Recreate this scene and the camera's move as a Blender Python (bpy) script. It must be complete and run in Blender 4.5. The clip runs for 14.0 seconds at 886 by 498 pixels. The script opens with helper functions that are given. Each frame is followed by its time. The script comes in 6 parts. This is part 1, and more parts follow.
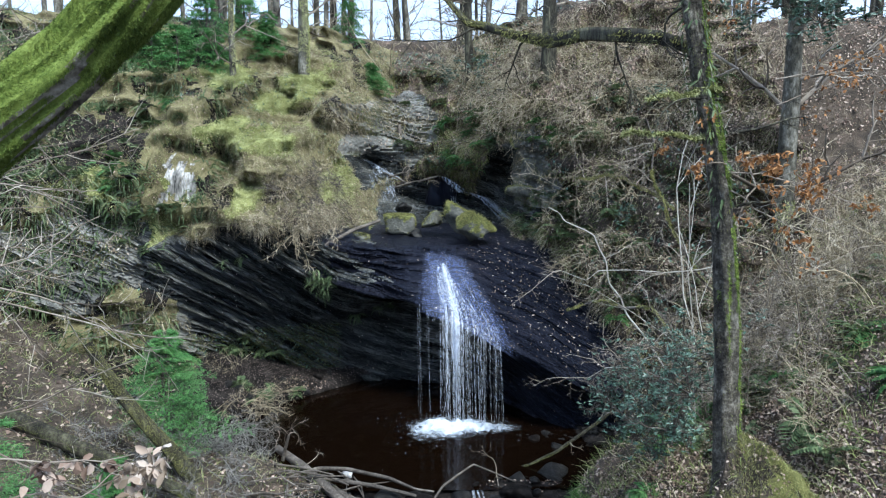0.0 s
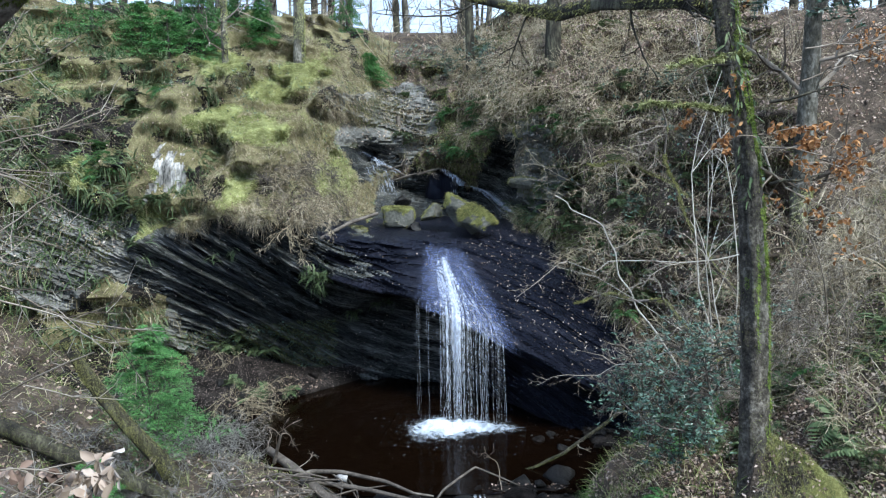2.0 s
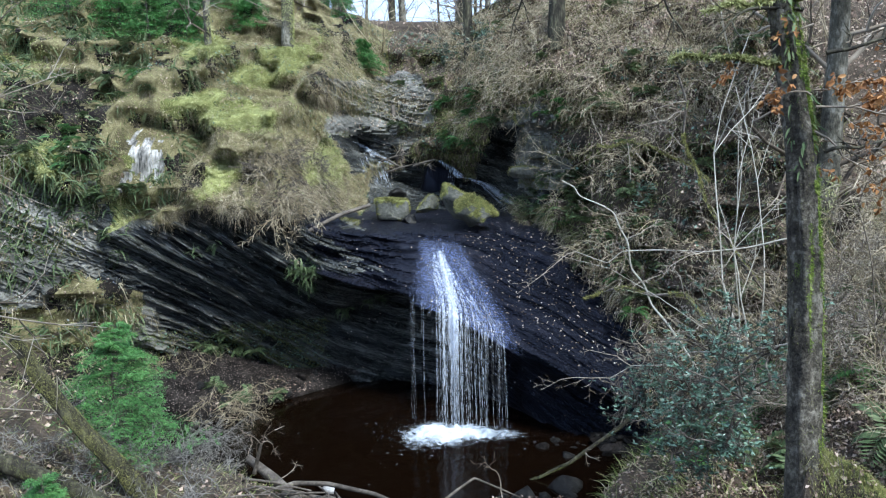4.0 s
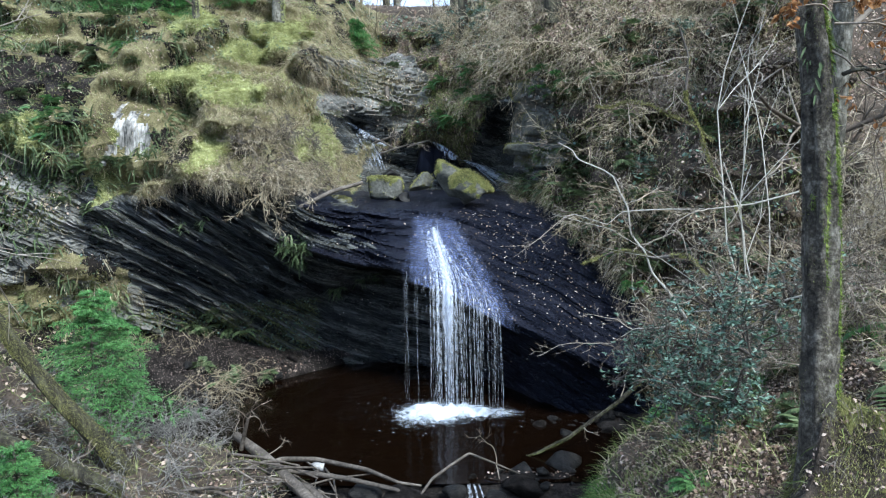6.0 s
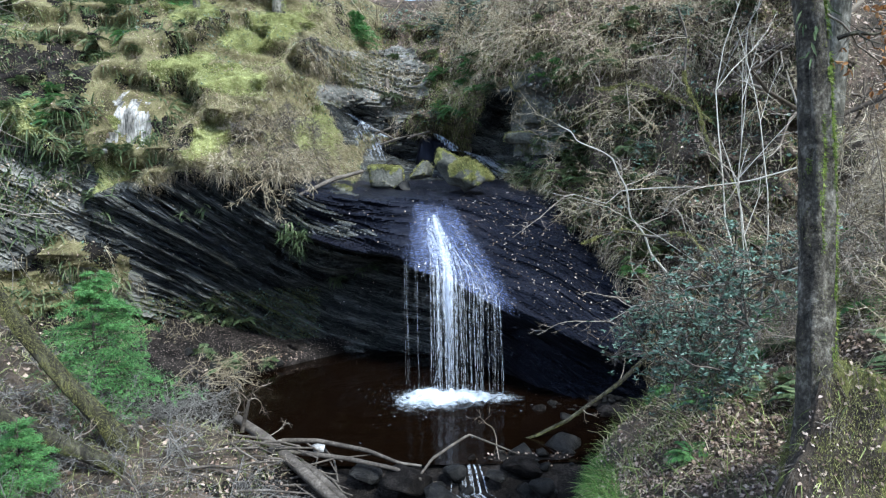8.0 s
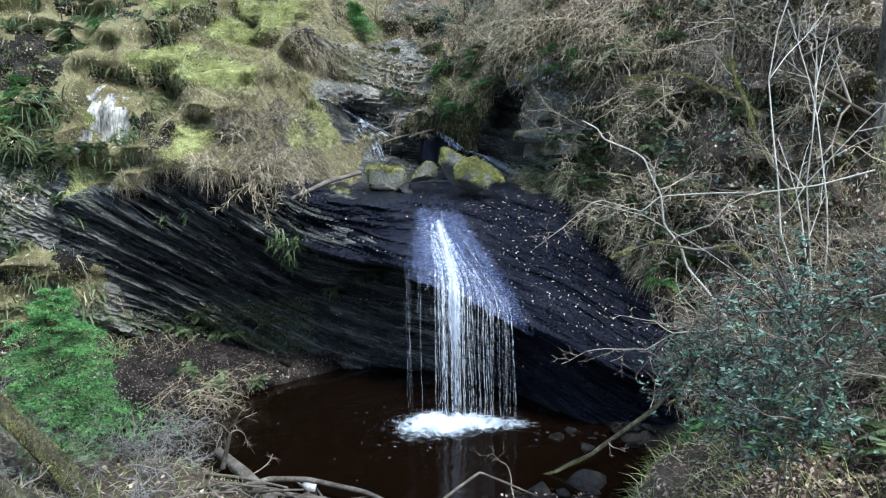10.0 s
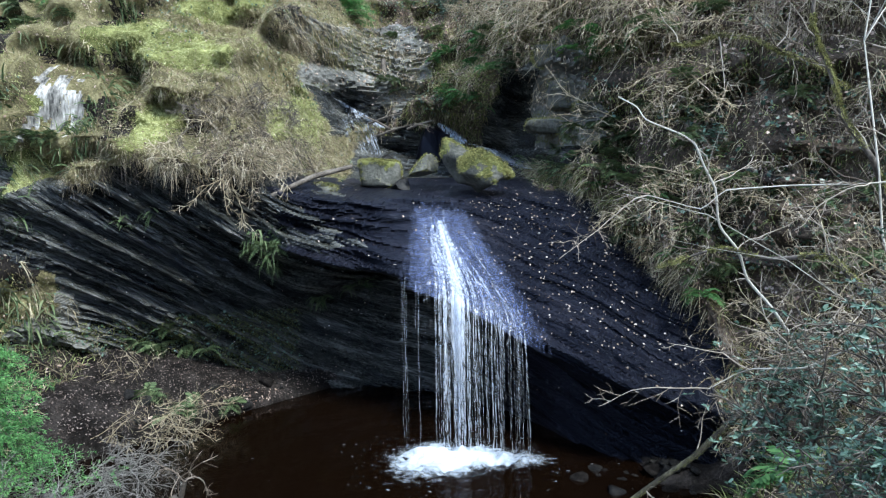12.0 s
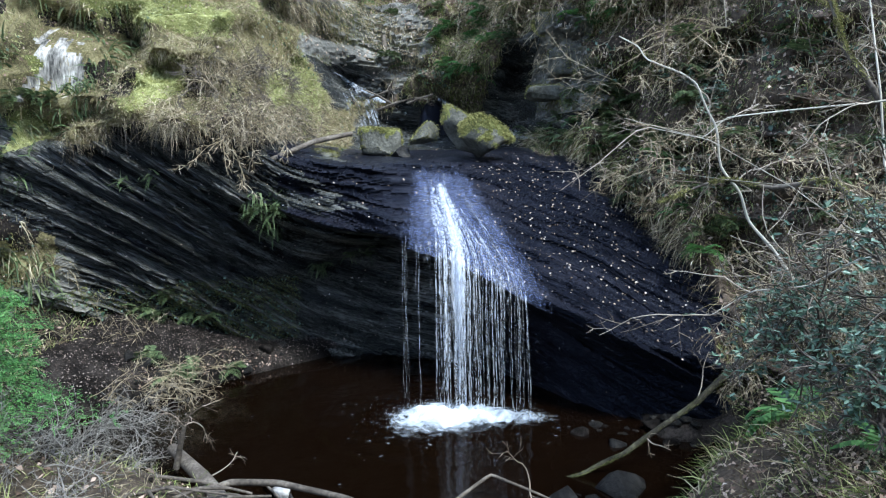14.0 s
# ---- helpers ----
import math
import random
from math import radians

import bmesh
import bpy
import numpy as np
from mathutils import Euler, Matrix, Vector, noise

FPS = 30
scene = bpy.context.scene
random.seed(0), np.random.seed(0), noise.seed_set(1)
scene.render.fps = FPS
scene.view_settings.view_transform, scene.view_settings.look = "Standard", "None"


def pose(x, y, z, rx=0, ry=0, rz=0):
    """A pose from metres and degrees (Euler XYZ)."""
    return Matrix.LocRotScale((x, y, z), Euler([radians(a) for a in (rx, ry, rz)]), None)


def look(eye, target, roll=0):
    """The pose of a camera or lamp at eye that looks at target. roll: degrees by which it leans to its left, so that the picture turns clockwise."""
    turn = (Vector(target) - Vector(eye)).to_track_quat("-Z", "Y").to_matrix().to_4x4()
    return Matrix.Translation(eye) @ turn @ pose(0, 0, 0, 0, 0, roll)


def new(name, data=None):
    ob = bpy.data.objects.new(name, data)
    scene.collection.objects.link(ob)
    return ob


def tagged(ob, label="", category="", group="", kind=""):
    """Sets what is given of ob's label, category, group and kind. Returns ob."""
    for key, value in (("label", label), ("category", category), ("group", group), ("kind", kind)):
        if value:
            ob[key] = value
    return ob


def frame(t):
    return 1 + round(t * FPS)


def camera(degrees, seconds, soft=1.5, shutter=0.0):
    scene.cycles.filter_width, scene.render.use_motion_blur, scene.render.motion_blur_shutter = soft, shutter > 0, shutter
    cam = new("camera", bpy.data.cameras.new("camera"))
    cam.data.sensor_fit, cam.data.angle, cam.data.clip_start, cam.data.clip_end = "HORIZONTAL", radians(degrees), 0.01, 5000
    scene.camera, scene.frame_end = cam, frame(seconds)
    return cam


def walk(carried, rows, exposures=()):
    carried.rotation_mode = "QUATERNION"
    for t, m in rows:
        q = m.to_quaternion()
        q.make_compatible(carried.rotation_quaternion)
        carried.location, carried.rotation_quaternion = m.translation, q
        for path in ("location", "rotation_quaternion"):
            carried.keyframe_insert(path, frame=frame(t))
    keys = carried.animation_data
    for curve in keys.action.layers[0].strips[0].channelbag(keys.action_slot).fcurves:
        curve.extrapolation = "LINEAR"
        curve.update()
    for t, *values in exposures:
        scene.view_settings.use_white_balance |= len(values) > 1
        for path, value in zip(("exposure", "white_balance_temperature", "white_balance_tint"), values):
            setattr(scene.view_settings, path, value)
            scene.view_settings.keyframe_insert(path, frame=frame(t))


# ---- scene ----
import itertools

# ------------------------------------------------------------------ camera
cam = camera(66.0, 14.0, 1.2)
METRES, EYE, TILT = 6.0, 5.32, -13.0
ROWS = [
    (0.0, 0.0, 0.0, 0.0, 0.08, 6.05, 0.76),
    (0.5, -0.0007, 0.0059, -0.0012, 0.07, 6.03, 0.75),
    (1.0, -0.0012, 0.0498, 0.0101, 0.09, 6.04, 0.77),
    (1.5, -0.001, 0.0919, 0.0006, 0.11, 6.07, 0.77),
    (2.0, 0.0003, 0.1032, -0.0138, 0.11, 6.05, 0.78),
    (2.5, 0.0016, 0.1126, -0.0187, 0.12, 6.04, 0.79),
    (3.0, 0.0029, 0.1623, -0.0086, 0.13, 6.05, 0.8),
    (5.5, 0.01, 0.3322, -0.0858, -0.37, 6.17, 0.9),
    (6.0, 0.0108, 0.3309, -0.0966, -0.37, 6.17, 0.92),
    (6.5, 0.0113, 0.3295, -0.1119, -0.37, 6.19, 0.93),
    (7.0, 0.0128, 0.3293, -0.1298, -0.35, 6.19, 0.94),
    (7.5, 0.0124, 0.3292, -0.141, -0.34, 6.19, 0.95),
    (8.0, 0.0119, 0.3286, -0.1399, -0.31, 6.19, 0.97),
    (10.5, -0.0034, 0.6095, -0.071, -0.25, 6.19, 0.94),
    (11.0, -0.0044, 0.7035, -0.0491, -0.23, 6.19, 0.96),
    (11.5, -0.0032, 0.7695, -0.0454, -0.22, 6.22, 0.94),
    (12.0, -0.0009, 0.7833, -0.0515, -0.19, 6.19, 0.93),
    (12.5, -0.0002, 0.7842, -0.0639, -0.17, 6.17, 0.93),
    (13.0, 0.0005, 0.7864, -0.0825, -0.16, 6.18, 0.93),
    (13.5, -0.0004, 0.7908, -0.109, -0.15, 6.17, 0.92),
    (14.0, -0.0022, 0.7967, -0.1473, -0.15, 6.18, 0.88),
]
walk(cam, [(t, pose(0, 0, EYE, TILT, 0, 0) @ pose(METRES * x, METRES * y, METRES * z, 90 + pitch, roll, yaw))
           for t, x, y, z, yaw, pitch, roll in ROWS], [(0.0, 0.93, 5700, 5), (3.0, 0.96, 5700, 5), (6.0, 1.1, 5700, 5), (14.0, 1.18, 5700, 5)])

# ------------------------------------------------------------------ light: pale winter sky, soft weak sun
SUN_EL, SUN_AZ = 53.0, 142.0          # azimuth clockwise from +y
world = bpy.data.worlds.new("sky")
scene.world = world
world.use_nodes = True
wn, wl = world.node_tree.nodes, world.node_tree.links
sky = wn.new("ShaderNodeTexSky")
sky.sky_type, sky.sun_disc = "NISHITA", False
sky.sun_elevation, sky.sun_rotation = radians(SUN_EL), radians(SUN_AZ)
haze = wn.new("ShaderNodeMix")
haze.data_type = "RGBA"
haze.inputs["Factor"].default_value = 0.6
haze.inputs["B"].default_value = (8.0, 9.4, 12.4, 1)
wl.new(sky.outputs[0], haze.inputs["A"])
wl.new(haze.outputs["Result"], wn["Background"].inputs["Color"])
wn["Background"].inputs["Strength"].default_value = 0.098
sun_data = bpy.data.lights.new("sun", "SUN")
sun_data.energy, sun_data.angle, sun_data.color = 3.4, radians(14), (1.0, 0.96, 0.88)
sun = new("sun", sun_data)
az, el = radians(SUN_AZ), radians(SUN_EL)
sun.matrix_world = look((30 * math.sin(az) * math.cos(el), 30 * math.cos(az) * math.cos(el), 30 * math.sin(el)), (0, 0, 0))

# ------------------------------------------------------------------ materials
def material(name, colours, scale=3.0, fine=30.0, rough=0.9, bump=0.4, bump_scale=40.0, island=0.0, stretch=(1, 1, 1),
             spec=0.3, object_random=False, translucent=0.0, bump_dist=0.02, bedded=False):
    """Ramp over two noises (patches and grain), bump of its own, and per-piece variation."""
    m = bpy.data.materials.new(name)
    m.use_nodes = True
    n, l = m.node_tree.nodes, m.node_tree.links
    p = n["Principled BSDF"]
    co = n.new("ShaderNodeTexCoord")
    mp = n.new("ShaderNodeMapping")
    mp.inputs["Scale"].default_value = stretch
    if bedded:  # the grain follows the rock's beds
        at, sep, com = n.new("ShaderNodeAttribute"), n.new("ShaderNodeSeparateXYZ"), n.new("ShaderNodeCombineXYZ")
        at.attribute_name = "bed"
        l.new(co.outputs["Object"], sep.inputs[0])
        l.new(sep.outputs[0], com.inputs[0])
        l.new(sep.outputs[1], com.inputs[1])
        l.new(at.outputs["Fac"], com.inputs[2])
        l.new(com.outputs[0], mp.inputs["Vector"])
    else:
        l.new(co.outputs["Object"], mp.inputs["Vector"])

    def noise_tex(s, detail, rough_=0.6):
        t = n.new("ShaderNodeTexNoise")
        t.inputs["Scale"].default_value, t.inputs["Detail"].default_value, t.inputs["Roughness"].default_value = s, detail, rough_
        l.new(mp.outputs[0], t.inputs["Vector"])
        return t.outputs["Fac"]

    def mathn(op, a, b):
        q = n.new("ShaderNodeMath")
        q.operation = op
        for i, v in enumerate((a, b)):
            if isinstance(v, (int, float)):
                q.inputs[i].default_value = v
            else:
                l.new(v, q.inputs[i])
        return q.outputs[0]

    f = mathn("ADD", mathn("MULTIPLY", noise_tex(scale, 5), 0.6), mathn("MULTIPLY", noise_tex(fine, 4), 0.4))
    if island:
        g = n.new("ShaderNodeNewGeometry")
        r = g.outputs["Random Per Island"]
        if object_random:
            r = n.new("ShaderNodeObjectInfo").outputs["Random"]
        f = mathn("ADD", mathn("MULTIPLY", f, 1 - island), mathn("MULTIPLY", mathn("ADD", mathn("MULTIPLY", r, 0.44), 0.28), island))
    ramp = n.new("ShaderNodeValToRGB")
    el_ = ramp.color_ramp.elements
    lo, hi = 0.37, 0.63
    for i, c in enumerate(colours):
        pos = lo + (hi - lo) * i / max(1, len(colours) - 1)
        e = el_[i] if i < 2 else el_.new(pos)
        e.position, e.color = pos, (*c, 1)
    l.new(f, ramp.inputs["Fac"])
    l.new(ramp.outputs[0], p.inputs["Base Color"])
    p.inputs["Roughness"].default_value = rough
    p.inputs["Specular IOR Level"].default_value = spec
    if translucent:
        p.inputs["Subsurface Weight"].default_value = 0.0
        tr = n.new("ShaderNodeBsdfTranslucent")
        l.new(ramp.outputs[0], tr.inputs["Color"])
        mix = n.new("ShaderNodeMixShader")
        mix.inputs[0].default_value = translucent
        l.new(p.outputs[0], mix.inputs[1])
        l.new(tr.outputs[0], mix.inputs[2])
        l.new(mix.outputs[0], n["Material Output"].inputs["Surface"])
    if bump:
        b = n.new("ShaderNodeBump")
        b.inputs["Strength"].default_value, b.inputs["Distance"].default_value = bump, bump_dist
        l.new(noise_tex(bump_scale, 6, 0.65), b.inputs["Height"])
        l.new(b.outputs[0], p.inputs["Normal"])
    return m


M = {
    # pale end of the shale's ramp stands for glints along its wet beds
    "wet_rock": material("wet_shale", [(0.008, 0.0086, 0.0082), (0.046, 0.048, 0.042), (0.18, 0.18, 0.162)], 1.3, 12, 0.27, 1.0, 13, stretch=(0.4, 0.4, 4.2), spec=0.5, bump_dist=0.05, bedded=True),
    # darker, bluer copy of the shale: shade and sky sheen put into its colour
    "slab": material("wet_slab_and_shade", [(0.002, 0.0024, 0.0045), (0.0055, 0.006, 0.010), (0.018, 0.018, 0.025)], 1.1, 12, 0.38, 1.0, 12, stretch=(0.4, 0.4, 3.6), spec=0.2, bump_dist=0.045, bedded=True),
    "grey_rock": material("grey_shale", [(0.05, 0.05, 0.046), (0.14, 0.138, 0.122), (0.30, 0.295, 0.27)], 1.3, 9, 0.7, 1.0, 10, stretch=(0.7, 0.8, 1.6), bump_dist=0.05, bedded=True),
    "block": material("grey_boulder", [(0.035, 0.036, 0.03), (0.085, 0.085, 0.07), (0.17, 0.168, 0.145)], 2.2, 20, 0.75, 1.0, 14, bump_dist=0.04),
    "dark_block": material("wet_boulder", [(0.005, 0.005, 0.0055), (0.014, 0.0135, 0.013), (0.04, 0.038, 0.034)], 2.2, 20, 0.45, 1.0, 14, bump_dist=0.04, spec=0.18),
    "turf": material("mossy_turf", [(0.05, 0.042, 0.022), (0.165, 0.145, 0.07), (0.33, 0.295, 0.155)], 2.2, 34, 0.95, 1.0, 45, bump_dist=0.05),
    "litter": material("leaf_litter_soil", [(0.022, 0.018, 0.013), (0.065, 0.05, 0.036), (0.15, 0.115, 0.086)], 1.7, 24, 0.95, 0.9, 30, bump_dist=0.05),
    "mud": material("wet_gravel", [(0.005, 0.0043, 0.004), (0.015, 0.0128, 0.0115), (0.05, 0.043, 0.038)], 2.5, 30, 0.8, 1.0, 35, bump_dist=0.05, spec=0.08),
    "bark": material("bark", [(0.025, 0.023, 0.017), (0.10, 0.093, 0.07), (0.28, 0.265, 0.22)], 5, 26, 0.9, 1.0, 22, stretch=(1, 1, 0.5), bump_dist=0.04),
    "dark_bark": material("dark_bark", [(0.010, 0.009, 0.007), (0.040, 0.036, 0.025), (0.13, 0.125, 0.08)], 5, 26, 0.9, 1.0, 30, stretch=(1, 1, 0.3), bump_dist=0.03),
    "moss": material("moss", [(0.13, 0.14, 0.045), (0.36, 0.375, 0.145), (0.68, 0.69, 0.38)], 3, 60, 0.95, 0.8, 90, island=0.4, bump_dist=0.02),
    "dull_moss": material("dull_moss", [(0.045, 0.052, 0.016), (0.12, 0.13, 0.04), (0.24, 0.25, 0.085)], 3, 50, 0.95, 0.8, 70, bump_dist=0.02),
    "root_moss": material("shaggy_moss", [(0.06, 0.06, 0.02), (0.18, 0.18, 0.058), (0.38, 0.37, 0.14)], 3, 60, 0.95, 0.8, 90, island=0.5, bump_dist=0.02),
    "green_moss": material("green_trunk_moss", [(0.045, 0.075, 0.014), (0.14, 0.20, 0.032), (0.32, 0.40, 0.09)], 6, 60, 0.95, 0.9, 90, island=0.4, bump_dist=0.02),
    "straw": material("straw_grass", [(0.08, 0.063, 0.032), (0.30, 0.25, 0.145), (0.62, 0.55, 0.38)], 1.0, 10, 0.8, 0, 10, island=0.75, translucent=0.25),
    "grass": material("green_grass", [(0.04, 0.06, 0.015), (0.17, 0.225, 0.065), (0.44, 0.48, 0.2)], 1.0, 10, 0.8, 0, 10, island=0.75, translucent=0.25),
    "brown_leaf": material("dead_leaf", [(0.07, 0.046, 0.035), (0.26, 0.18, 0.135), (0.54, 0.43, 0.35)], 1, 30, 0.8, 0, 10, island=0.75, translucent=0.15),
    "wet_leaf": material("wet_leaf", [(0.018, 0.013, 0.012), (0.06, 0.043, 0.036), (0.22, 0.18, 0.16)], 1, 30, 0.6, 0, 10, island=0.8, translucent=0.1),
    "orange_leaf": material("orange_leaf", [(0.18, 0.08, 0.03), (0.36, 0.17, 0.06), (0.5, 0.28, 0.12)], 1, 30, 0.75, 0, 10, island=0.75, translucent=0.3),
    "pale_leaf": material("pale_leaf", [(0.22, 0.17, 0.12), (0.42, 0.33, 0.26), (0.62, 0.55, 0.48)], 1, 30, 0.75, 0, 10, island=0.75, translucent=0.2),
    "fern": material("fern_green", [(0.035, 0.09, 0.03), (0.08, 0.185, 0.055), (0.17, 0.32, 0.11)], 2, 20, 0.7, 0, 10, island=0.5, translucent=0.25),
    "dull_fern": material("dull_fern", [(0.035, 0.06, 0.025), (0.09, 0.13, 0.055), (0.2, 0.24, 0.12)], 2, 20, 0.7, 0, 10, island=0.5, translucent=0.2),
    "conifer": material("conifer_needles", [(0.03, 0.10, 0.03), (0.085, 0.22, 0.06), (0.19, 0.38, 0.12)], 2, 20, 0.7, 0, 10, island=0.5, translucent=0.15),
    "laurel": material("glossy_leaf", [(0.02, 0.045, 0.028), (0.062, 0.115, 0.075), (0.19, 0.28, 0.21)], 2, 20, 0.34, 0, 10, island=0.6, spec=0.45, translucent=0.08),
    "lush": material("lush_grass", [(0.03, 0.07, 0.015), (0.10, 0.21, 0.04), (0.24, 0.38, 0.10)], 1.0, 10, 0.7, 0, 10, island=0.75, translucent=0.25),
    "tree_bark": material("rough_tree_bark", [(0.016, 0.014, 0.011), (0.08, 0.07, 0.054), (0.26, 0.24, 0.195)], 7, 40, 0.9, 1.0, 30, stretch=(1, 1, 0.8), bump_dist=0.035),
    "twig": material("twig", [(0.055, 0.043, 0.032), (0.17, 0.138, 0.105), (0.44, 0.39, 0.32)], 1.2, 12, 0.85, 0, 10, island=0.6),
    "pale_twig": material("pale_twig", [(0.3, 0.28, 0.22), (0.46, 0.43, 0.36), (0.6, 0.57, 0.5)], 2, 25, 0.8, 0.3, 60, island=0.3),
    "brush": material("grey_brush", [(0.045, 0.042, 0.038), (0.14, 0.132, 0.12), (0.35, 0.335, 0.31)], 1.2, 12, 0.85, 0, 10, island=0.6),
    "tan_twig": material("tan_twig", [(0.10, 0.077, 0.046), (0.31, 0.255, 0.16), (0.64, 0.56, 0.41)], 1.2, 12, 0.85, 0, 10, island=0.6),
    "dead_wood": material("dead_wood", [(0.035, 0.029, 0.023), (0.09, 0.076, 0.062), (0.20, 0.175, 0.145)], 3, 30, 0.8, 0.7, 40, bump_dist=0.01),
}

# the sky's blue sheen, tinted into the wet rock's highlights
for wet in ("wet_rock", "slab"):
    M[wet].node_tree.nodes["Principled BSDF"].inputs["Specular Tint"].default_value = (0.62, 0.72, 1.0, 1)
M["pale_bark"] = material("pale_mossy_bark", [(0.07, 0.058, 0.046), (0.26, 0.23, 0.19), (0.50, 0.46, 0.40)], 6, 24, 0.9, 1.0, 20, bump_dist=0.05)


def simple(name, colour, rough, **inputs):
    m = bpy.data.materials.new(name)
    m.use_nodes = True
    p = m.node_tree.nodes["Principled BSDF"]
    p.inputs["Base Color"].default_value = (*colour, 1)
    p.inputs["Roughness"].default_value = rough
    for key, value in inputs.items():
        p.inputs[key.replace("_", " ")].default_value = value
    return m


def water_material(name, colour, rough, strength, scale, dist):
    m = simple(name, colour, rough)
    n, l = m.node_tree.nodes, m.node_tree.links
    t = n.new("ShaderNodeTexNoise")
    t.inputs["Scale"].default_value, t.inputs["Detail"].default_value = scale, 5
    co = n.new("ShaderNodeTexCoord")
    l.new(co.outputs["Object"], t.inputs["Vector"])
    b = n.new("ShaderNodeBump")
    b.inputs["Strength"].default_value, b.inputs["Distance"].default_value = strength, dist
    l.new(t.outputs["Fac"], b.inputs["Height"])
    l.new(b.outputs[0], n["Principled BSDF"].inputs["Normal"])
    return m


M["pool"] = water_material("peaty_water", (0.004, 0.002, 0.001), 0.06, 0.3, 4.0, 0.02)
M["pool"].node_tree.nodes["Principled BSDF"].inputs["Specular IOR Level"].default_value = 0.25

# ------------------------------------------------------------------ numeric helpers
rng = np.random.default_rng(7)


def lattice(ix, iy, iz, seed):
    h = (ix * 374761393 + iy * 668265263 + iz * 1440662683 + seed * 974634777) & 0xFFFFFFFF
    h = ((h ^ (h >> 13)) * 1274126177) & 0xFFFFFFFF
    h = ((h ^ (h >> 16)) * 2246822519) & 0xFFFFFFFF
    return ((h ^ (h >> 15)) & 0xFFFFFF) / float(0xFFFFFF)


def vnoise(x, y, z, seed=0):
    """Smooth value noise, -1 to 1, for arrays."""
    x, y, z = np.broadcast_arrays(np.asarray(x, float), np.asarray(y, float), np.asarray(z, float))
    fx, fy, fz = np.floor(x), np.floor(y), np.floor(z)
    ix, iy, iz = fx.astype(np.int64), fy.astype(np.int64), fz.astype(np.int64)
    tx, ty, tz = (a * a * (3 - 2 * a) for a in (x - fx, y - fy, z - fz))
    out = 0
    for dx, dy, dz in itertools.product((0, 1), repeat=3):
        w = (tx if dx else 1 - tx) * (ty if dy else 1 - ty) * (tz if dz else 1 - tz)
        out = out + w * lattice(ix + dx, iy + dy, iz + dz, seed)
    return out * 2 - 1


def fbm(x, y, z, octaves=4, seed=0, gain=0.5):
    total, amp, f = 0, 1.0, 1.0
    for i in range(octaves):
        total = total + amp * vnoise(x * f, y * f, z * f, seed + i)
        amp, f = amp * gain, f * 2.03
    return total


def smooth(a, b, x):
    t = np.clip((x - a) / (b - a), 0, 1)
    return t * t * (3 - 2 * t)


def knots(xs, ys, x):
    """A soft curve through few knots."""
    fine = np.linspace(xs[0], xs[-1], 400)
    v = np.interp(fine, xs, ys)
    k = np.hanning(27)
    v = np.convolve(np.pad(v, 13, mode="edge"), k / k.sum(), "valid")
    return np.interp(x, fine, v)


def mesh_from(name, verts, faces, mat, shade_smooth=True):
    """Mesh from vertex and face arrays (all faces with the same number of corners)."""
    me = bpy.data.meshes.new(name)
    verts, faces = np.asarray(verts, np.float32), np.asarray(faces, np.int32)
    k = faces.shape[1]
    me.vertices.add(len(verts))
    me.vertices.foreach_set("co", verts.ravel())
    me.loops.add(faces.size)
    me.loops.foreach_set("vertex_index", faces.ravel())
    me.polygons.add(len(faces))
    me.polygons.foreach_set("loop_start", np.arange(0, faces.size, k, dtype=np.int32))
    me.polygons.foreach_set("use_smooth", np.full(len(faces), shade_smooth))
    me.update(calc_edges=True)
    me.validate()
    if mat:
        me.materials.append(M[mat])
    return me


def thing(name, mesh, label, category, kind="", group="", m=None):
    ob = tagged(new(name, mesh), label, category, group, kind)
    if m is not None:
        ob.matrix_world = m
    return ob


def part(name, mesh, parent, label="", kind=""):
    ob = new(name, mesh)
    ob.parent = parent
    return tagged(ob, label, "", "", kind)


def compact(verts, faces):
    used, inverse = np.unique(faces.ravel(), return_inverse=True)
    return verts[used], inverse.reshape(faces.shape)


def join_arrays(pieces):
    """Joins (verts, faces) pairs."""
    vs, fs, base = [], [], 0
    for v, f in pieces:
        vs.append(np.asarray(v))
        fs.append(np.asarray(f) + base)
        base += len(v)
    return np.vstack(vs), np.vstack(fs)


# ------------------------------------------------------------------ the ravine's head: an overhung rock wall and the slopes above it
PLAN_X = [-12, -9, -7, -5.6, -4, -2.8, -1.7, -0.8, 0.4, 1.2, 2.2, 3.3, 4.5, 6.5]
FOOT_Y = [10, 12.4, 13.6, 16.0, 16.7, 16.9, 16.8, 16.5, 16.0, 15.0, 13.5, 12.9, 12.0, 10.5]
ROOF_Z = [0.8, 0.8, 0.8, 0.8, 0.9, 1.1, 1.9, 2.1, 1.75, 1.2, 0.8, 0.5, 0.5, 0.5]
LIP_Z = [2.2, 2.4, 2.6, 3.0, 3.2, 2.9, 2.45, 2.42, 2.05, 1.55, 1.2, 0.9, 0.8, 0.8]
LIP_Y = [11, 12.8, 14.0, 15.2, 15.4, 15.4, 15.1, 14.45, 14.1, 13.7, 12.95, 12.7, 12.0, 11]
CREST_Z = [3, 3.2, 3.4, 3.6, 3.75, 3.6, 3.45, 3.46, 3.46, 3.5, 3.35, 1.9, 1.5, 1.5]
CREST_Y = [11.4, 13.2, 14.0, 15.0, 15.3, 15.5, 15.9, 15.9, 15.8, 15.8, 15.6, 14.0, 12.6, 11.4]
SHELF_Y = [11.6, 13.4, 14.1, 15.0, 15.3, 15.7, 17.5, 17.8, 17.8, 17.2, 16.0, 14.4, 12.9, 11.6]
